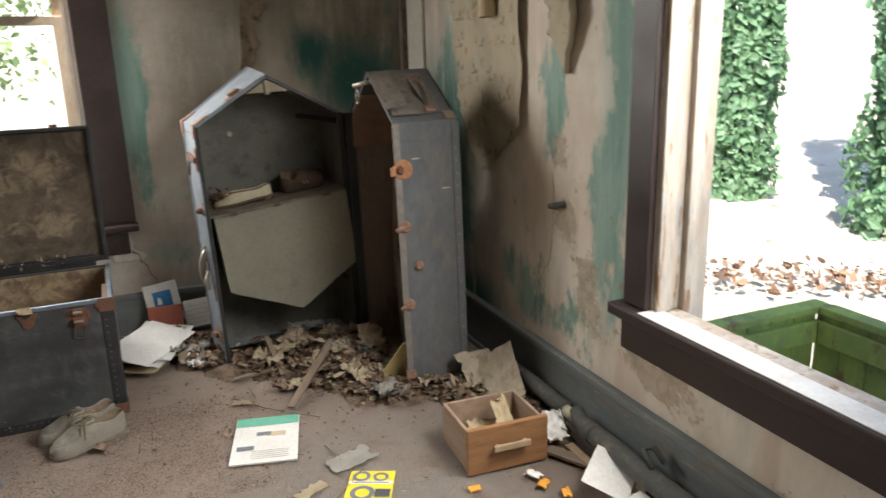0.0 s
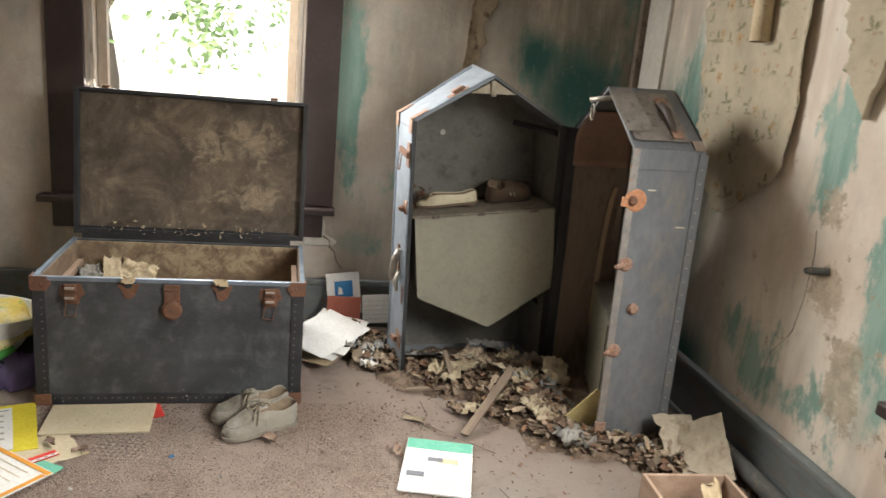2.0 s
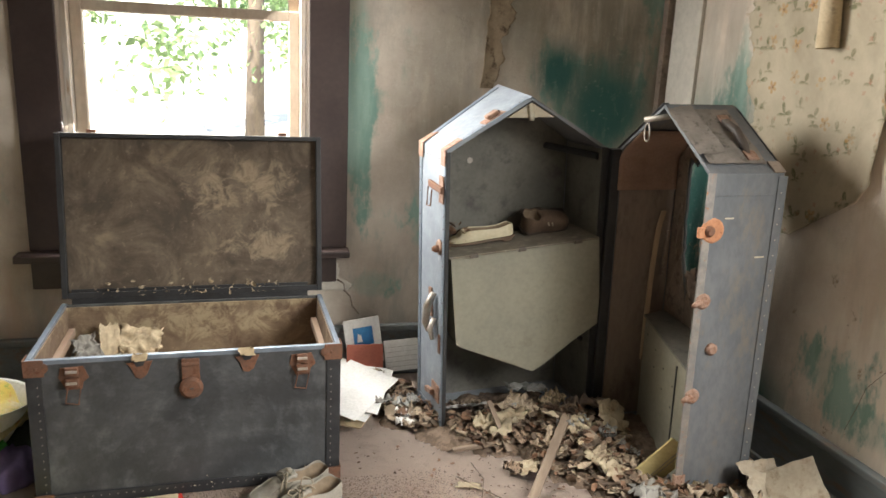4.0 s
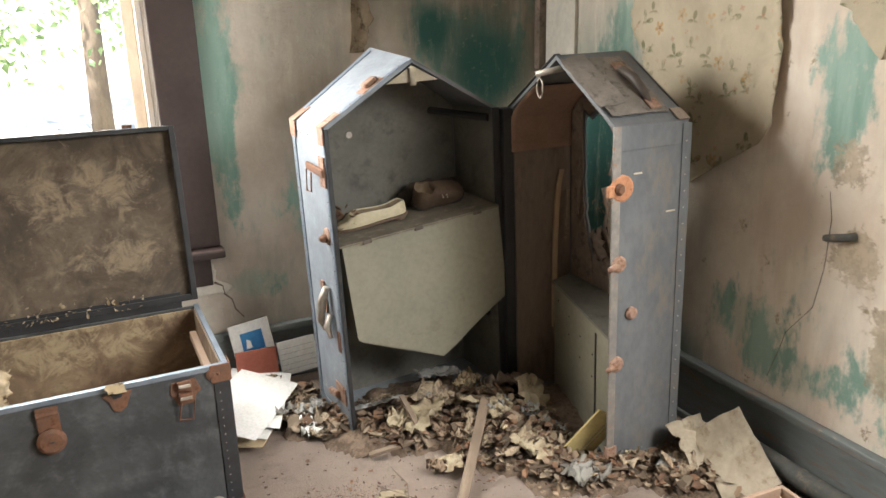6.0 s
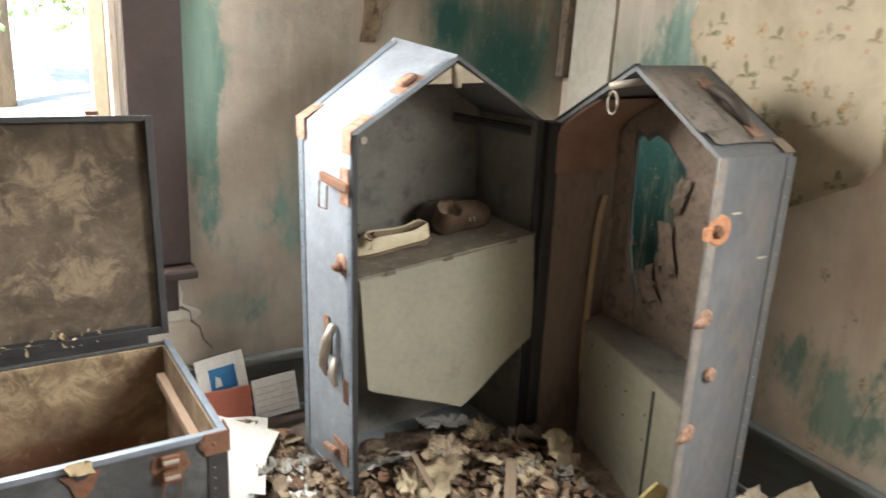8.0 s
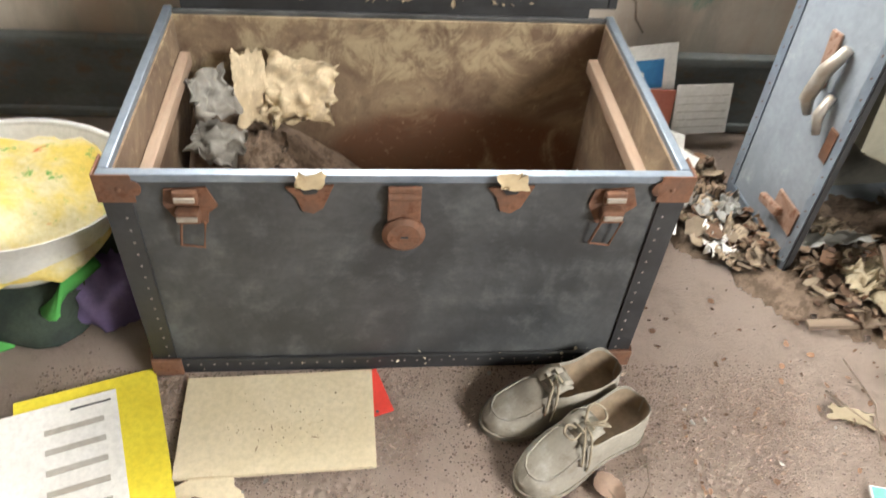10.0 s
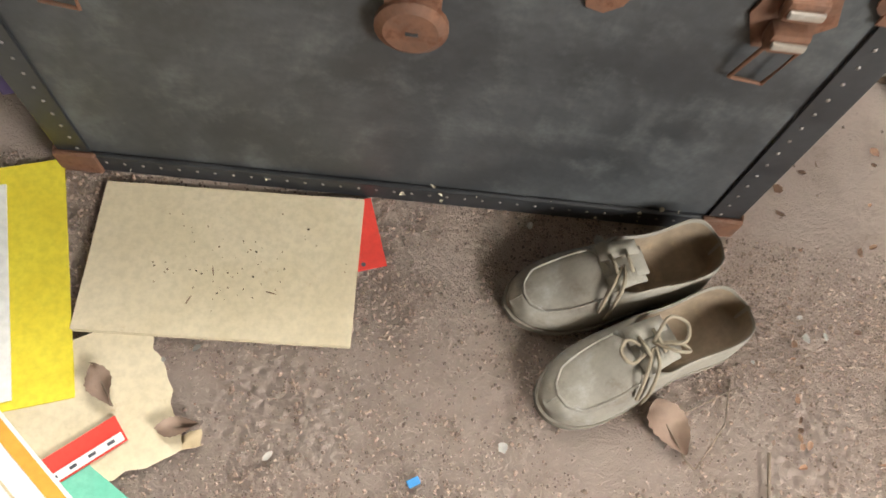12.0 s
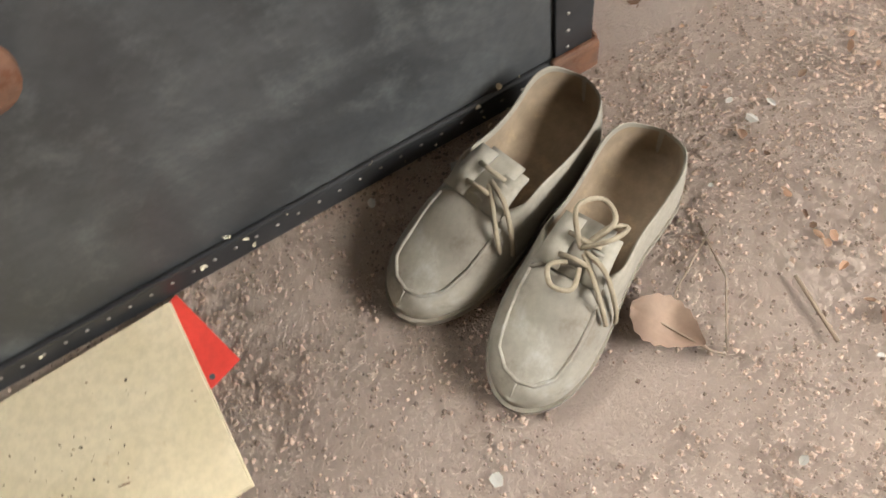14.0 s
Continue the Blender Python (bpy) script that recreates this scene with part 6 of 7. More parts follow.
book = flat_paper("yellow_magazine", 0.150, 0.20, (1.216, 2.677, 0.008), -25, paper_yellow, "yellow magazine with grey and black printed shapes", 0.006)
tile_on(book, 0.146, 0.016, 0.0, 0.030, paper_white, "white_band", 0.0016)
tile_on(book, 0.120, 0.004, 0.0, 0.030, print_dark, "printed_line", 0.0022)
for x, y, r in ((-0.035, 0.066, 0.030), (0.030, 0.062, 0.026), (-0.02, -0.03, 0.04)):
    bm = bmesh.new()
    ring = [(x + r * math.cos(a), y + r * math.sin(a)) for a in (2 * math.pi * k / 20 for k in range(20))]
    hole = [(x + r * 0.6 * math.cos(a), y + r * 0.6 * math.sin(a)) for a in (2 * math.pi * k / 20 for k in range(20))]
    a = [bm.verts.new((px, py, 0.0024)) for px, py in ring]
    b = [bm.verts.new((px, py, 0.0024)) for px, py in hole]
    for k in range(20):
        bm.faces.new((a[k], a[(k + 1) % 20], b[(k + 1) % 20], b[k]))
    part("printed_ring", bm, print_grey, book)
tile_on(book, 0.05, 0.045, 0.045, -0.03, print_dark, "dark_shape", 0.0018)
lay("torn_sheet", 0.19, 0.11, (1.212, 2.880, 0.006), 22, paper_grey, "torn grey-white sheet on the dust", "paper", "papers on the floor", nx=12, ny=10, warp=0.003, seed=9, jag=0.25)
lay("torn_sheet", 0.13, 0.06, (1.042, 2.747, 0.006), 30, paper_old, "torn yellowed strip on the dust", "paper", "papers on the floor", nx=12, ny=8, warp=0.004, seed=10, jag=0.5)
lay("torn_sheet", 0.10, 0.045, (0.927, 3.489, 0.006), -20, paper_old, "torn pale strip on the dust", "paper", "papers on the floor", nx=10, ny=8, warp=0.006, seed=12, jag=0.5)
for i, (x, y, s) in enumerate(((1.525, 2.523, 0.05), (1.738, 2.458, 0.06), (1.776, 2.38, 0.055), (1.733, 2.515, 0.06))):
    lay("orange_scrap" if i < 3 else "white_scrap", s, s * 0.7, (x, y, 0.006), 40 * i, paper_orange if i < 3 else paper_white,
        "torn orange-brown scrap by the drawer" if i < 3 else "torn white scrap by the drawer", "paper", "papers on the floor", nx=8, ny=8, warp=0.004, seed=30 + i, jag=0.5, crumple=0.008)

# papers beside the trunk and against the baseboard
for i, (x, y, z, rz, tx, ty) in enumerate(((0.630, 4.16, 0.062, -27, 0, 8), (0.650, 4.19, 0.080, -19, 1, 10), (0.615, 4.12, 0.098, -34, 0, 12))):
    lay("white_sheet", 0.235, 0.42, (x - 0.005, y, z), rz, paper_white, "clean white sheet in a loose stack beside the trunk", "paper", "white sheets by the trunk", (tx, ty), nx=8, ny=12, warp=0.004, seed=40 + i)
flat_paper("brown_card", 0.20, 0.42, (0.63, 4.13, 0.035), -30, paper_tan, "brown card under white sheets", 0.004)
card = part("picture_card", block((-0.08, -0.002, 0.0), (0.08, 0.002, 0.205), 0.001), paper_white, None, "white card with a blue picture leaning on the baseboard")
card.matrix_world = pose(0.710, 4.400, 0.085, -10, -7, 2)
tagged(card, category="card")
part("picture", block((-0.042, -0.0032, 0.085), (0.045, -0.0022, 0.165)), paper_blue, card, "blue printed picture")
part("picture_figure", prism([(-0.028, 0.10), (-0.004, 0.10), (-0.008, 0.13), (-0.022, 0.138)], 0.0006, m=pose(0, -0.0038, 0)), paper_white, card)
c = part("red_booklet", block((-0.082, -0.004, 0.0), (0.080, 0.004, 0.150), 0.001), paper_coral, None, "faded red booklet leaning on the baseboard")
c.matrix_world = pose(0.698, 4.358, 0.032, -16, 2, 2)
tagged(c, category="booklet")
c = part("white_card", block((-0.078, -0.002, 0.0), (0.078, 0.002, 0.140), 0.001), paper_white, None, "white ruled card leaning on the baseboard")
c.matrix_world = pose(0.872, 4.382, 0.050, -14, -3, 2)
tagged(c, category="card")
for i in range(5):
    part("ruled_line", block((-0.07, -0.0030, 0.02 + i * 0.022), (0.07, -0.0022, 0.0215 + i * 0.022)), paper_grey, c)
pad = part("buff_pad", block((-0.048, -0.005, 0.0), (0.048, 0.005, 0.185), 0.002), paper_buff, None, "buff lined pad leaning on the litter")
lean = Vector((0.092, -0.074, 0.163)).normalized()
flat_x = (Vector((0.95, -0.3, -0.15)) - lean * Vector((0.95, -0.3, -0.15)).dot(lean)).normalized()
pad.matrix_world = Matrix((flat_x, lean.cross(flat_x), lean)).transposed().to_4x4()
pad.matrix_world.translation = (1.540, 3.400, 0.030)
tagged(pad, category="pad")
for i in range(2):
    part("ruled_line", block((0.004 + i * 0.012, -0.0068, 0.02), (0.0055 + i * 0.012, -0.0061, 0.165)), print_grey, pad)

def leaf_blade(length, half):
    """A dry leaf: midrib fold, pointed tip, wavy toothed edge."""
    bm = bmesh.new()
    rows = []
    for i in range(15):
        u = i / 14
        w = half * math.sin(math.pi * min(1, u * 1.02) ** 0.8) * (1 + 0.12 * (i % 2)) + 0.0008
        rows.append([bm.verts.new((u * length, v * w, 0.010 * abs(v) + 0.004 * math.sin(u * 7 + v * 2) + 0.006 * u)) for v in (-1, -0.5, 0, 0.5, 1)])
    for a, b in zip(rows, rows[1:]):
        for k in range(4):
            bm.faces.new((a[k], b[k], b[k + 1], a[k + 1]))
    return bm


leaf_dry = surface("dry_leaf", (0.30, 0.21, 0.155), (0.22, 0.145, 0.105), 14.0, 80.0, 0.85)
leaf = part("dead_leaf", leaf_blade(0.075, 0.024), leaf_dry, None, "dry brown leaf lying beside a shoe", True)
part("midrib", tube([(0.0, 0, 0.0005), (0.05, 0, 0.0038), (0.082, 0, 0.0056), (0.095, 0.005, 0.003)], [0.0009, 0.0011, 0.0014, 0.0012], 5), wood_grey, leaf)
leaf.matrix_world = pose(0.387, 3.369, 0.006, 0, 0, -62)
tagged(leaf, category="leaf")
bit = part("blue_chip", block((-0.008, -0.005, 0), (0.008, 0.005, 0.005), 0.002), paper_blue, None, "small blue chip of plastic on the floor")
bit.matrix_world = pose(0.092, 3.236, 0.001, 0, 0, 30)
tagged(bit, category="chip")


# ---- loose wooden drawer by the wall ----
def loose_drawer():
    w, d, h, k = 0.295, 0.25, 0.165, 0.012
    t = empty("wooden_box", pose(1.535, 2.602, 0.004, 0, 0, -2.5), "loose brown wooden drawer holding torn papers on the floor", "wooden box")
    part("front", block((0, 0, 0), (w, 0.020, h), 0.003), drawer_wood, t, "varnished brown drawer front")
    part("side", block((0.006, 0.021, 0.006), (0.006 + k, d, h - 0.012), 0.002), drawer_side, t)
    part("side", block((w - 0.006 - k, 0.021, 0.006), (w - 0.006, d, h - 0.012), 0.002), drawer_side, t)
    part("back", block((0.006 + k + 0.001, d - k, 0.006), (w - 0.007 - k, d, h - 0.012), 0.002), drawer_side, t)
    part("bottom", block((0.006 + k + 0.001, 0.021, 0.010), (w - 0.007 - k, d - k - 0.001, 0.016)), drawer_side, t)
    bar = part("handle", block((0.085, -0.026, h * 0.50), (0.220, -0.014, h * 0.50 + 0.022), 0.004), wood_pale, t, "pale wooden bar handle")
    for x in (0.098, 0.200):
        part("handle_post", block((x, -0.0135, h * 0.50 + 0.002), (x + 0.012, -0.001, h * 0.50 + 0.018), 0.002), wood_pale, bar)
    return t


loose_drawer()
for i, (x, y, z, rz, tx, w, h, mat) in enumerate(((1.625, 2.70, 0.055, 20, 12, 0.13, 0.10, paper_old), (1.665, 2.76, 0.060, -15, 15, 0.12, 0.12, paper_tan), (1.73, 2.73, 0.105, 8, 62, 0.075, 0.19, paper_tan))):
    lay("torn_paper", w, h, (x, y, z), rz, mat, "torn tan paper inside the loose drawer", "paper", "papers in the drawer", (tx, 0), nx=12, ny=12, warp=0.003, seed=50 + i, crumple=0.02, jag=0.3)
def on_axes(at, across, along):
    """The pose of a sheet that lies along two given directions."""
    y = Vector(along).normalized()
    x = (Vector(across) - y * Vector(across).dot(y)).normalized()
    m = Matrix((x, y, x.cross(y))).transposed().to_4x4()
    m.translation = at
    return m


news = lay("newspaper", 0.175, 0.27, (0, 0, 0), 0, newsprint, "creased yellowed newspaper leaning on the pipe behind the drawer", "newspaper", "", nx=18, ny=18, warp=0.008, seed=60, crumple=0.006, jag=0.02)
news.matrix_world = on_axes((1.897, 3.070, 0.098), (0.123, -0.05, 0.108), (0.062, 0.262, 0.137))
lay("newspaper", 0.20, 0.16, (1.86, 3.20, 0.085), 15, newsprint, "crumpled brown paper behind the drawer", "newspaper", "", (40, 10), nx=16, ny=14, warp=0.008, seed=61, crumple=0.02, jag=0.1)
lay("torn_paper", 0.10, 0.12, (1.885, 2.655, 0.085), -8, paper_white, "torn white paper beside the drawer", "paper", "", (58, 0), nx=12, ny=12, warp=0.004, seed=62, crumple=0.02, jag=0.4)
lay("paper_sheet", 0.17, 0.15, (1.918, 2.345, 0.060), 38, paper_white, "creased cream sheet leaning by the pipe", "paper", "", (18, -14), nx=10, ny=10, warp=0.006, seed=63)
lay("paper_sheet", 0.14, 0.10, (1.90, 2.19, 0.030), 10, paper_white, "creased cream sheet on the floor by the pipe", "paper", "", (4, -6), nx=10, ny=10, warp=0.006, seed=64)

pipe = empty("pipe", pose(1.985, -0.07, 0.085), "dark lagged pipe with an elbow running along the baseboard", "pipe")
part("pipe_run", tube([(0, 0.6, 0), (0, 1.5, 0.003), (0, 2.30, 0.0), (0.0, 2.66, 0.002)], [0.036, 0.034, 0.037, 0.035], 14), iron_pipe, pipe, "dark wrapped pipe run", True)
part("elbow", tube([(0, 2.60, 0.0), (-0.002, 2.70, 0.008), (0.012, 2.74, 0.03)], [0.040, 0.030, 0.024], 12), iron_pipe, pipe, "", True)
part("pipe_run", tube([(0.004, 2.72, 0.0), (0.006, 2.82, 0.002)], [0.022, 0.022], 12), bone_paint, pipe, "bare pale pipe joint", True)
part("pipe_run", tube([(0.008, 2.80, 0.002), (0.016, 3.30, 0.0)], [0.032, 0.030], 12), iron_pipe, pipe, "", True)
part("hook", tube([(0.0, 2.30, 0.036), (0.012, 2.36, 0.070), (0.03, 2.33, 0.085), (0.03, 2.28, 0.06)], 0.010, 8), iron_pipe, pipe, "", True)
for yy in (0.7, 1.5, 2.3, 3.1):
    part("pipe_block", block((-0.02, yy, -0.085), (0.03, yy + 0.05, -0.030), 0.004), wood_grey, pipe)
strip = part("floor_strip", block((1.915, 0.4, 0.0), (1.952, 2.62, 0.022), 0.004), wood_pale, None, "pale wooden strip on the floor beside the pipe")
tagged(strip, category="trim", kind="structure")


# ---- torn papers inside the trunk, clothes beside it ----
inside = pose(0.033, 3.622, 0.0, 0, 0, 1.4)


def in_trunk(x, y, z, rx=0, ry=0, rz=0):
    return inside @ pose(x, y, z, rx, ry, rz)


def bank_mesh():
    """Rotted stuff banked up in a trunk's corner."""
    bm = bmesh.new()
    n = 28
    rows = []
    for j in range(n + 1):
        row = []
        for i in range(n + 1):
            x, y = lerp(-0.425, 0.425, i / n), lerp(0.03, 0.515, j / n)
            corner = max(0.0, 1 - math.hypot((x + 0.40) / 0.36, (y - 0.475) / 0.36))
            z = 0.045 + 0.27 * corner ** 0.8 + 0.05 * max(0, (y - 0.3)) + 0.016 * noise.noise(Vector((x * 14, y * 14, 3)))
            row.append(bm.verts.new((x, y, z)))
        rows.append(row)
    for j in range(n):
        for i in range(n):
            bm.faces.new((rows[j][i], rows[j][i + 1], rows[j + 1][i + 1], rows[j + 1][i]))
    return bm


bank = part("rotted_contents", bank_mesh(), heap_dirt, None, "brown rotted matter covering the trunk's bottom", True)
bank.matrix_world = inside
tagged(bank, category="debris", kind="stuff")
for i, (x, y, z, rx, ry, rz, w, h, mat) in enumerate(((-0.30, 0.50, 0.355, 62, 0, 12, 0.075, 0.17, paper_old), (-0.20, 0.51, 0.345, 50, 0, -10, 0.17, 0.14, paper_old), (-0.375, 0.47, 0.345, 40, 0, 30, 0.10, 0.11, heap_grey),
                                                      (-0.36, 0.40, 0.275, 25, 8, -20, 0.12, 0.10, heap_grey), (-0.28, 0.42, 0.235, 20, -5, 15, 0.13, 0.12, heap_dirt), (-0.24, 0.50, 0.30, 45, 10, 40, 0.10, 0.08, paper_old))):
    ob = part("torn_paper", sheet(w, h, 14, 14, 0.004, 70 + i, crumple=0.008 if i == 0 else 0.03, jag=0.3), mat, None, "torn crumpled paper inside the open trunk", True)
    ob.matrix_world = in_trunk(x, y - 0.045, z, rx, ry, rz)
    tagged(ob, category="paper", group="papers in the trunk")
crumbs = stuff("plaster_crumbs", scraps(110, lambda r: (r.uniform(-0.36, 0.30), 0.542 + r.uniform(-0.002, 0.012), 0.508 + abs(r.gauss(0, 0.022))), 0.008, 80, 0.8), paper_old,
               "pale crumbs lodged along the lid's lower edge", "debris")
crumbs.matrix_world = inside


flakes = stuff("pale_flakes", scraps(17, lambda r: (r.gauss(0.0, 0.25) % 0.44 * (1 if r.random() < 0.75 else -1), -0.0105, 0.006 + abs(r.gauss(0, 0.022))), 0.0040, 84, 0.9), flake_paint,
               "pale flakes stuck along the trunk's lower edge", "debris")
flakes.matrix_world = inside


def cloth_lump(at, size, seed, material, name, label):
    bm = bmesh.new()
    bmesh.ops.create_icosphere(bm, subdivisions=4, radius=1.0)
    off = Vector((seed * 3.1, seed, seed * 2.2))
    for v in bm.verts:
        n = v.co.normalized()
        f = 1 + 0.28 * noise.noise(n * 1.8 + off) + 0.14 * abs(noise.noise(n * 4.5 + off)) + 0.05 * noise.noise(n * 11 + off)
        v.co = Vector((n.x * size[0] * f, n.y * size[1] * f, max(-0.02, n.z) * size[2] * f))
    ob = part(name, bm, material, None, label, True)
    ob.matrix_world = pose(*at)
    return tagged(ob, category="clothes", group="clothes by the trunk")


cloth_lump((-0.70, 3.95, 0.0), (0.24, 0.26, 0.16), 1, cloth_dark, "dark_clothes", "heap of dark clothes on the floor beside the trunk")
cloth_lump((-0.565, 3.80, 0.0), (0.075, 0.085, 0.115), 2, cloth_purple, "lilac_clothes", "crumpled lilac garment beside the trunk")
strap = part("green_strap", tube([(-0.655, 3.72, 0.01), (-0.645, 3.70, 0.07), (-0.60, 3.72, 0.13), (-0.55, 3.75, 0.16)], [0.016, 0.018, 0.017, 0.014], 8), cloth_green, None, "bright green strap over the clothes", True)
tagged(strap, category="strap")
cloth_lump((-0.86, 3.76, 0.0), (0.15, 0.12, 0.10), 3, cloth_green, "green_clothes", "green and yellow garment on the floor")


def basin():
    bm = bmesh.new()
    rings = []
    for r, z in ((0.13, 0.0), (0.16, 0.03), (0.20, 0.10), (0.225, 0.165), (0.235, 0.17), (0.218, 0.160), (0.19, 0.10), (0.14, 0.02)):
        rings.append([bm.verts.new((r * math.cos(a), r * math.sin(a), z)) for a in (2 * math.pi * k / 32 for k in range(32))])
    for a, b in zip(rings, rings[1:]):
        for k in range(32):
            bm.faces.new((a[k], a[(k + 1) % 32], b[(k + 1) % 32], b[k]))
    bm.faces.new(rings[0][::-1])
    bm.faces.new(rings[-1])
    ob = part("basin", bm, tub_white, None, "white basin tipped on clothes beside the trunk", True)
    ob.matrix_world = pose(-0.730, 3.847, 0.10, -6, 4, 0)
    return tagged(ob, category="basin")


basin()
cloth_lump((-0.730, 3.867, 0.165), (0.21, 0.20, 0.125), 4, cloth_print, "flowered_cloth", "yellow flowered cloth heaped in the white basin")


# ---- wallpaper and loose plaster on the walls ----
def peel(name, rows, wall_side, material, label, curl=0.03, seed=0, steps_across=26):
    """Paper still clinging to a wall: rows of height, near edge and far edge; its near edge curls away."""
    bm = bmesh.new()
    lines = []
    fine = []
    for (z0, a0, b0), (z1, a1, b1) in zip(rows, rows[1:]):
        k = max(2, int(abs(z1 - z0) / 0.008))
        fine += [(lerp(z0, z1, i / k), lerp(a0, a1, i / k), lerp(b0, b1, i / k)) for i in range(k)]
    fine.append(rows[-1])
    for z, a, b in fine:
        rag = min(1.0, abs(b - a) / 0.12)
        a += rag * (0.010 * noise.noise(Vector((z * 9, seed, 1))) + 0.007 * noise.noise(Vector((z * 27, seed, 3))) + 0.004 * noise.noise(Vector((z * 80, seed, 2))))
        b += rag * (0.050 * noise.noise(Vector((z * 9, seed, 5))) + 0.030 * noise.noise(Vector((z * 27, seed, 7))) + 0.014 * noise.noise(Vector((z * 80, seed, 6))))
        line = []
        for i in range(steps_across + 1):
            u = i / steps_across
            p = lerp(a, b, u)
            away = 0.004 + 0.004 * noise.noise(Vector((p * 9, z * 9, seed))) + curl * max(0, 1 - u * 6) ** 2 * (0.6 + 0.6 * noise.noise(Vector((z * 5, seed, 9))))
            away = max(0.003, away)
            line.append(bm.verts.new((X1 - away, p, z) if wall_side == "right" else (p, Y1 - away, z)))
        lines.append(line)
    for a, b in zip(lines, lines[1:]):
        for i in range(steps_across):
            bm.faces.new((a[i], a[i + 1], b[i + 1], b[i]))
    ob = part(name, bm, material, None, label, True)
    ob.modifiers.new("thick", "SOLIDIFY").thickness = 0.0015
    return tagged(ob, category="wallpaper")


peel("hanging_wallpaper", [(0.86, 3.525, 3.599), (0.93, 3.412, 3.693), (1.03, 3.235, 3.768), (1.10, 3.188, 3.805), (1.39, 3.193, 3.871), (1.62, 3.207, 3.908), (1.95, 3.225, 3.927), (2.35, 3.282, 3.861)], "right", paper_floral,
     "yellowed floral wallpaper peeling from the plaster", 0.035, 1)
peel("hanging_wallpaper", [(1.285, 2.875, 2.894), (1.36, 2.851, 2.973), (1.48, 2.791, 3.038), (1.64, 2.823, 3.076), (1.80, 2.833, 3.095), (2.2, 2.851, 3.104)], "right", paper_floral,
     "strip of floral wallpaper curling off the wall", 0.07, 2)
peel("wallpaper_scrap", [(1.30, 1.195, 1.255), (1.43, 1.205, 1.29), (1.58, 1.21, 1.315), (1.80, 1.22, 1.33), (2.1, 1.22, 1.35)], "back", heap_paper, "brown wallpaper strip hanging on the back wall", 0.02, 6, 12)
peel("plaster_flap", [(0.40, 0.49, 0.63), (0.52, 0.48, 0.60), (0.59, 0.47, 0.58)], "back", plain_plaster, "cracked pale plaster under the sill", 0.0, 7, 12)
roll = part("curled_paper", tube([(X1 - 0.035, 3.455, 1.50), (X1 - 0.037, 3.465, 1.65), (X1 - 0.030, 3.49, 1.85)], [0.036, 0.033, 0.028], 14, caps=False), paper_old, None, "curled strip of wallpaper hanging off the wall", True)
tagged(roll, category="wallpaper")
board = part("corner_board", block((X1 - 0.018, 4.23, 0.24), (X1 - 0.001, 4.445, 2.70), 0.003), plain_plaster, None, "pale board upright in the room's corner")
tagged(board, category="board", kind="structure")
post = part("corner_post", block((X1 - 0.045, 4.455, 1.20), (X1 - 0.004, 4.496, 2.70), 0.004), torn_cover, None, "brown narrow post in the room's corner")
tagged(post, category="post", kind="structure")
crack = part("wall_crack", tube([(0.585, Y1 - 0.001, 0.450), (0.615, Y1 - 0.001, 0.430), (0.620, Y1 - 0.001, 0.395), (0.645, Y1 - 0.001, 0.370), (0.655, Y1 - 0.001, 0.325), (0.685, Y1 - 0.001, 0.285)], [0.006, 0.004, 0.004, 0.003, 0.003, 0.002], 5),
             torn_cover, None, "brown crack running through the plaster", True)
tagged(crack, category="crack", kind="structure")

crack = part("wall_crack", tube([(X1 - 0.0005, 2.994, 0.926), (X1 - 0.0005, 2.978, 0.85), (X1 - 0.0005, 2.982, 0.705), (X1 - 0.0005, 3.004, 0.578), (X1 - 0.0005, 3.087, 0.468), (X1 - 0.0005, 3.102, 0.409), (X1 - 0.0005, 3.138, 0.298)], [0.001, 0.0016, 0.001, 0.0013, 0.001, 0.001, 0.0008], 5),
             torn_cover, None, "fine brown crack wandering down the plaster", True)
tagged(crack, category="crack", kind="structure")
peg = part("wall_peg", tube([(X1 - 0.016, 2.980, 0.797), (X1 - 0.022, 2.945, 0.806), (X1 - 0.016, 2.910, 0.815), (X1 + 0.002, 2.900, 0.818)], [0.010, 0.012, 0.012, 0.013], 8), iron_pipe, None, "dark rusty iron peg fixed in the plaster", True)
tagged(peg, category="peg")

part("punched_hole", disc((0.012, -0.0445, 0.0014), (0, 0, 1), 0.0032, 0.0004, 12, dome=1.0), print_dark, red_card, "dark punched hole")
for x, y, z, turn, size, half, rx in ((-0.315, 3.330, 0.014, -50, 0.062, 0.014, 8), (-0.222, 3.262, 0.006, 15, 0.050, 0.011, 4), (0.83, 3.22, 0.004, 70, 0.06, 0.014, 6)):
    one = part("dead_leaf", leaf_blade(size, half), leaf_dry, None, "curled dry leaf among the papers and dust", True)
    part("midrib", tube([(0.0, 0, 0.0005), (size * 0.5, 0, 0.0038), (size, 0, 0.0066)], 0.0009, 5), wood_grey, one)
    one.matrix_world = pose(x, y, z, rx, 0, turn)
    tagged(one, category="leaf", group="dry leaves on the floor")
for i, (x, y) in enumerate(((-0.200, 3.471), (-0.222, 3.428), (-0.12, 3.45), (-0.05, 3.20), (0.23, 3.22), (0.55, 3.18))):
    r = random.Random(300 + i)
    a = r.uniform(0, 3.1)
    dx, dy = math.cos(a) * 0.0065, math.sin(a) * 0.0065
    z = 0.0125 if i < 3 else 0.003
    tw = part("twig", tube([(x - dx, y - dy, z), (x, y, z + 0.001), (x + dx, y + dy, z)], [0.0005, 0.0009, 0.0006], 5), leaf_brown, None, "tiny brown twig lying among the dust", True)
    tagged(tw, category="twig", group="twigs on the floor")
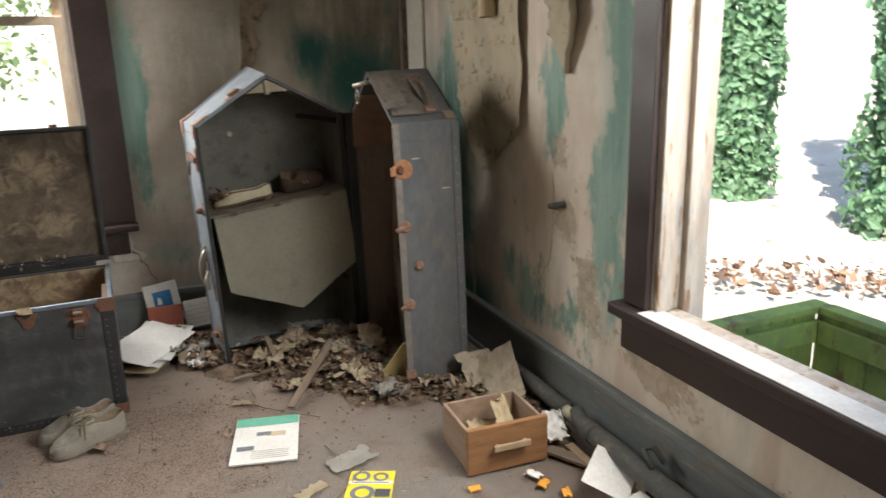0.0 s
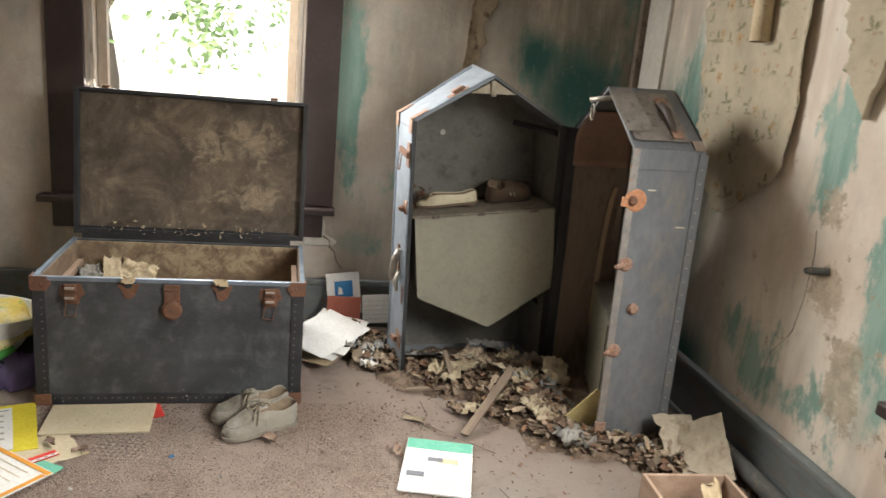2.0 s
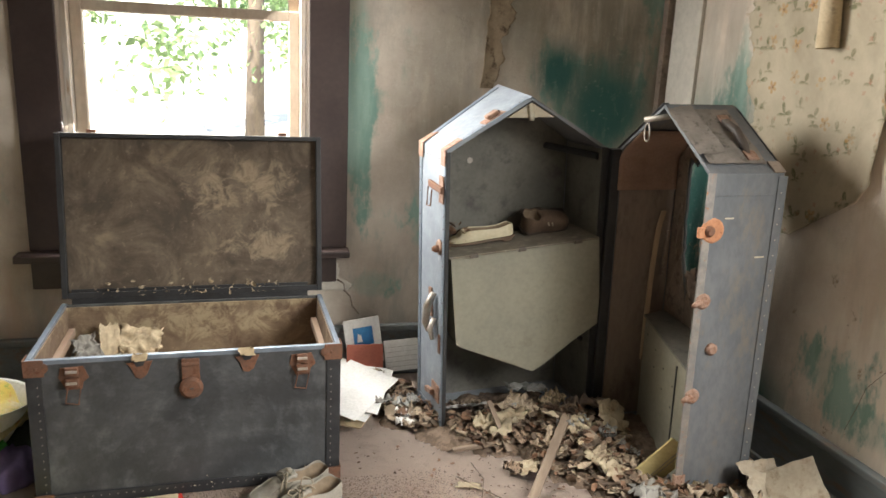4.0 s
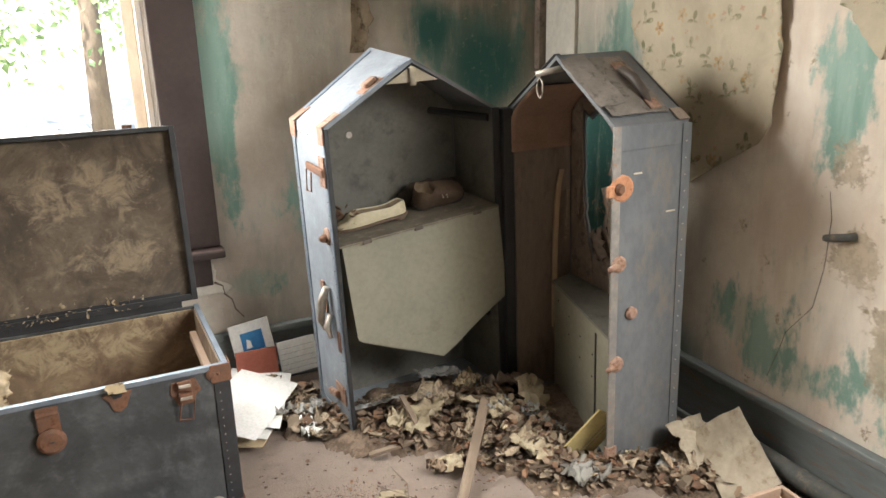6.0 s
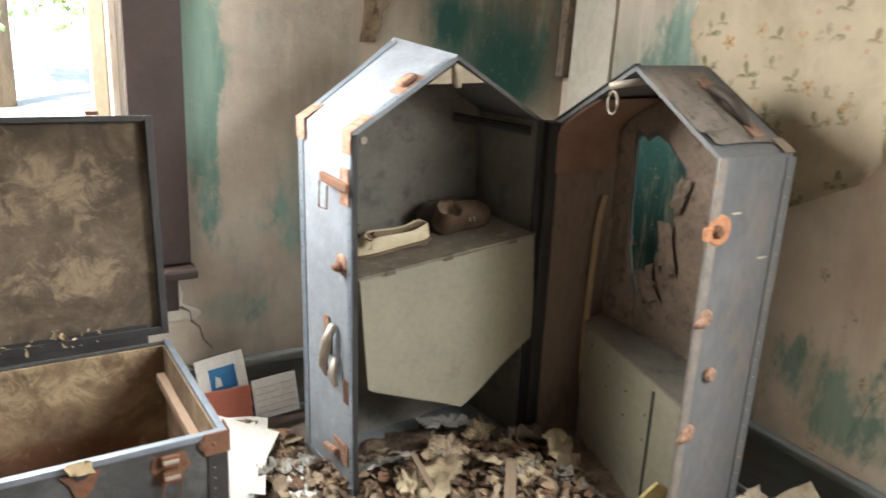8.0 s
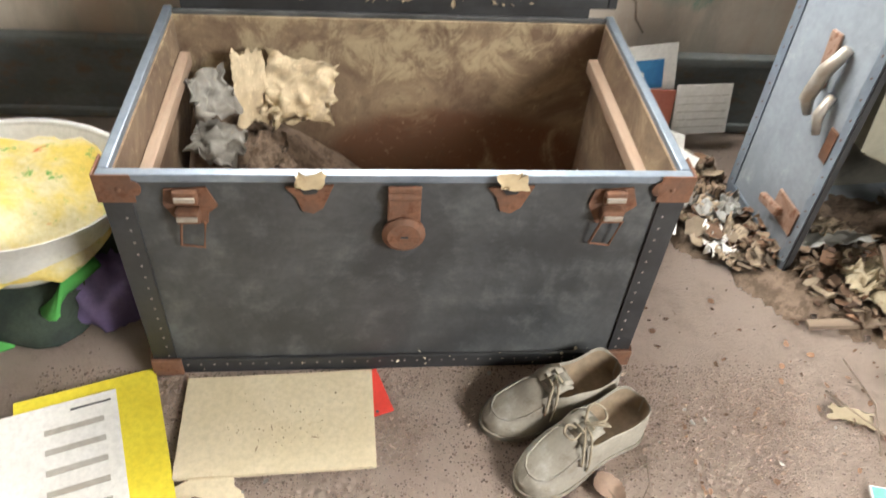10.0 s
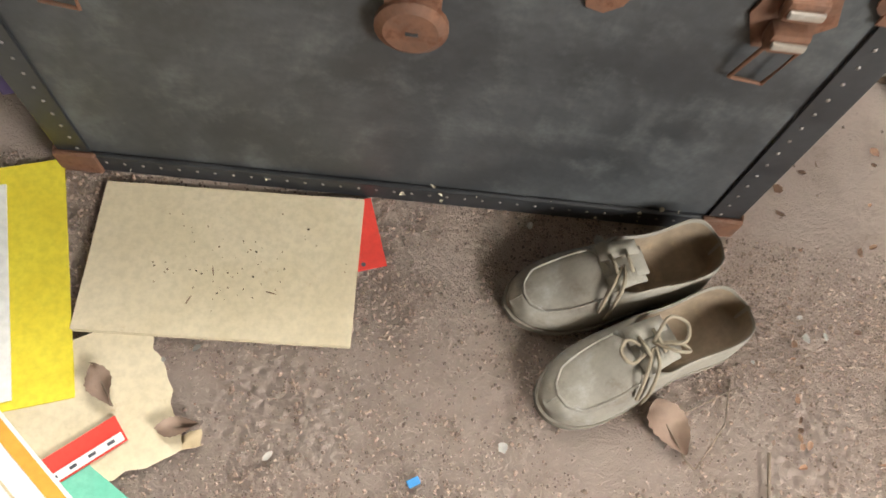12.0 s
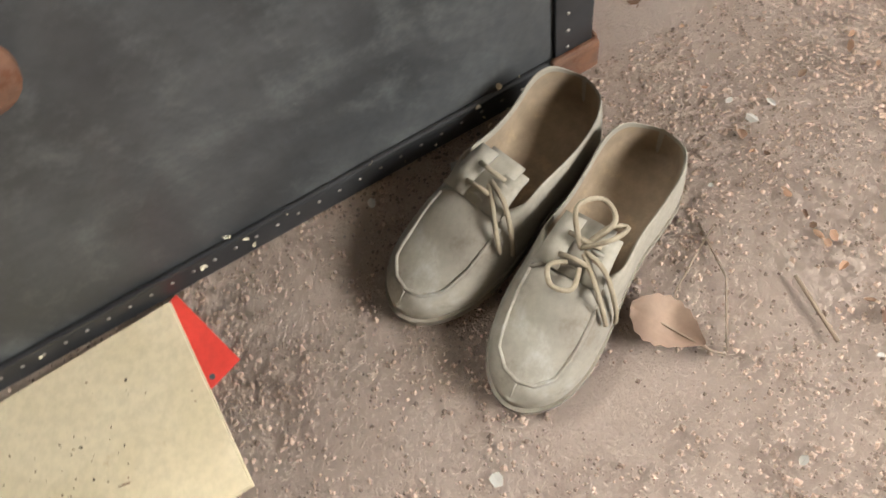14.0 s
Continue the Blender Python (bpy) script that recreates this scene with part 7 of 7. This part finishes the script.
lay("paper_scrap", 0.03, 0.022, (-0.18, 3.255, 0.005), 20, paper_tan, "small tan scrap of paper in the dust", "paper", "papers on the floor", nx=6, ny=6, warp=0.003, seed=91, jag=0.4)

# ---- outdoors ----
ground_mat = surface("sunlit_ground", (0.52, 0.48, 0.40), (0.44, 0.40, 0.33), 1.5, 20.0, 0.95, bump=0.4, depth=0.02, dirt=(0.26, 0.14, 0.08), dirt_at=(0.60, 0.7))
moss_wood = surface("mossy_green_boards", (0.27, 0.36, 0.08), (0.18, 0.23, 0.08), 4.0, 40.0, 0.9, stretch=(1, 1, 0.5), dirt=(0.16, 0.11, 0.06), dirt_at=(0.52, 0.66))
bark = surface("bark", (0.12, 0.09, 0.065), (0.18, 0.14, 0.10), 8.0, 50.0, 0.95, stretch=(1, 1, 0.3), bump=0.6, depth=0.02)
ivy_leaf = surface("ivy_leaves", (0.16, 0.30, 0.16), (0.23, 0.38, 0.21), 6.0, 50.0, 0.5, bump=0.0, islands=0.35, translucent=0.35)
tree_leaf = surface("tree_leaves", (0.27, 0.39, 0.16), (0.36, 0.47, 0.22), 6.0, 50.0, 0.5, bump=0.0, islands=0.35, translucent=0.5)
# wooded slope made pale: bright haze is put into its colour
wood_haze = surface("far_woods_haze", (0.42, 0.42, 0.32), (0.52, 0.50, 0.40), 0.35, 3.0, 0.9, bump=0.6, depth=0.4)


def ground_sheet():
    bm = bmesh.new()
    xs = [-400, -60, -12, 0] + [2 + i for i in range(16)] + [24, 60, 400]
    ys = [-400, -60, -10, 0] + [2 + i for i in range(20)] + [28, 60, 400]
    grid = [[bm.verts.new((x, y, GROUND + 0.05 * noise.noise(Vector((x * 0.7, y * 0.7, 0))) + 0.06 * max(0, math.hypot(max(0, x - 3), max(0, y - 5)) - 2) * (1 if x < 50 and y < 50 else 0))) for x in xs] for y in ys]
    for a, b in zip(grid, grid[1:]):
        for i in range(len(xs) - 1):
            bm.faces.new((a[i], a[i + 1], b[i + 1], b[i]))
    return bm


tagged(part("ground", ground_sheet(), ground_mat, None, "pale sunlit ground with leaf litter", True), kind="structure", category="ground")
def drift(r):
    u = r.random()
    return (lerp(4.3, 6.2, u) + r.gauss(0, 0.18), lerp(5.1, 3.65, u) + r.gauss(0, 0.18), GROUND + 0.09 + 0.06 * r.random())


stuff("fallen_leaves", scraps(420, drift, 0.035, 90, 0.5), leaf_brown, "drift of fallen brown leaves on the ground", "dead leaves")


def timber_well():
    """A mossy timber pit against the house, its boards upright under a cap rail."""
    t = empty("timber_well", pose(0, -0.125, 0), "mossy green timber well outside the window", "timber well")
    top, low = 0.212, GROUND - 0.02
    for i in range(7):
        x = 2.42 + i * 0.132
        part("board", block((x, 2.955, low), (x + 0.126, 2.980, top - 0.005), 0.003), moss_wood, t)
    for i in range(16):
        y = 2.83 - i * 0.132
        part("board", block((3.345, y, low), (3.370, y + 0.126, top - 0.005), 0.003), moss_wood, t)
    part("cap_rail", block((2.34, 2.935, top), (3.40, 3.02, top + 0.035), 0.006), moss_wood, t, "mossy cap rail")
    part("cap_rail", block((3.325, 0.70, top), (3.41, 2.930, top + 0.035), 0.006), moss_wood, t, "mossy cap rail")
    part("rail", block((2.42, 2.925, top - 0.13), (3.34, 2.953, top - 0.03), 0.004), moss_wood, t)
    part("rail", block((3.315, 0.74, top - 0.13), (3.343, 2.92, top - 0.03), 0.004), moss_wood, t)
    return t


timber_well()


def foliage(count, where, size, seed, droop=0.6):
    r = random.Random(seed)
    verts, faces = [], []
    for _ in range(count):
        p, out = where(r)
        s = size * r.uniform(0.6, 1.4)
        q = (Vector(out).normalized() + Vector((r.gauss(0, droop), r.gauss(0, droop), r.gauss(0, droop)))).to_track_quat("Z", "Y")
        base = len(verts)
        spin = r.uniform(0, 6.28)
        for x, y, z in ((-1, 0, 0), (-0.2, 0.62, 0.12), (1.1, 0, -0.1), (-0.2, -0.62, 0.12)):
            v = Vector((x * math.cos(spin) - y * math.sin(spin), x * math.sin(spin) + y * math.cos(spin), z)) * s
            verts.append(tuple(Vector(p) + q @ v))
        faces.append((base, base + 1, base + 2, base + 3))
    data = bpy.data.meshes.new("foliage")
    data.from_pydata(verts, [], faces)
    return data


def leafy(name, at, height, radius, count, size, seed, material, label, column=False):
    t = empty(name, pose(*at), label, "tree")
    r = random.Random(seed)
    pts = [(0, 0, -0.1)] + [(r.gauss(0, 0.06) * i, r.gauss(0, 0.06) * i, height * i / 4) for i in range(1, 5)]
    part("trunk", tube(pts, [0.17, 0.14, 0.11, 0.08, 0.04], 10), bark, t, "", True)
    for i in range(5):
        a = r.uniform(0, 6.28)
        z = height * r.uniform(0.35, 0.8)
        part("limb", tube([(0, 0, z), (math.cos(a) * radius * 0.5, math.sin(a) * radius * 0.5, z + 0.3), (math.cos(a) * radius * 0.95, math.sin(a) * radius * 0.95, z + 0.45)], [0.05, 0.035, 0.012], 6), bark, t, "", True)
    clumps = [(r.uniform(0, 6.28), r.uniform(0.0 if column else 0.3, 1.0), r.uniform(0.35, 1.0)) for _ in range(26)]

    def where(r):
        if column:
            a, z = r.uniform(0, 6.28), height * r.random()
            k = radius * (0.8 + 0.45 * noise.noise(Vector((math.cos(a) * 2, math.sin(a) * 2, z * 1.6 + seed)))) * r.uniform(0.75, 1.05)
            p = (math.cos(a) * k, math.sin(a) * k, z)
            return p, (math.cos(a), math.sin(a), 0.4)
        a, z, k = clumps[r.randrange(len(clumps))]
        c = Vector((math.cos(a) * radius * k, math.sin(a) * radius * k, height * z))
        d = Vector((r.gauss(0, 1), r.gauss(0, 1), r.gauss(0, 0.8)))
        return tuple(c + d * radius * 0.17), tuple(d + Vector((0, 0, 1)))

    data = foliage(count, where, size, seed + 1)
    data.materials.append(material)
    crown = new("crown", data)
    crown.parent = t
    return t


leafy("ivy_tree", (6.86, 6.95, GROUND), 6.0, 0.42, 11000, 0.055, 101, ivy_leaf, "tree trunk densely covered in green ivy", True)
leafy("ivy_tree", (7.01, 5.03, GROUND), 6.0, 0.50, 11000, 0.055, 102, ivy_leaf, "tree trunk densely covered in green ivy", True)
leafy("leafy_tree", (-1.6, 9.2, GROUND), 5.0, 1.5, 6000, 0.045, 103, tree_leaf, "small leafy tree seen through the back window")
leafy("leafy_tree", (1.9, 10.5, GROUND + 0.2), 5.5, 1.4, 4500, 0.045, 104, tree_leaf, "small leafy tree seen through the back window")
leafy("leafy_tree", (0.3, 14.0, GROUND + 0.4), 7.0, 2.4, 7000, 0.07, 105, tree_leaf, "leafy tree standing farther off")


def far_hill():
    bm = bmesh.new()
    rows = []
    for j in range(9):
        row = []
        for i in range(49):
            a = math.radians(-30 + 150 * i / 48)
            d = 60 + 8 * j
            z = GROUND + 2 + j * 1.6 + 1.4 * noise.noise(Vector((i * 0.6, j * 0.8, 0)))
            row.append(bm.verts.new((d * math.cos(a), d * math.sin(a), z - 3)))
        rows.append(row)
    for a, b in zip(rows, rows[1:]):
        for i in range(48):
            bm.faces.new((a[i], a[i + 1], b[i + 1], b[i]))
    return bm


tagged(part("backdrop", far_hill(), wood_haze, None, "distant wooded slope with pale haze painted into its colour", True), kind="structure", category="backdrop")
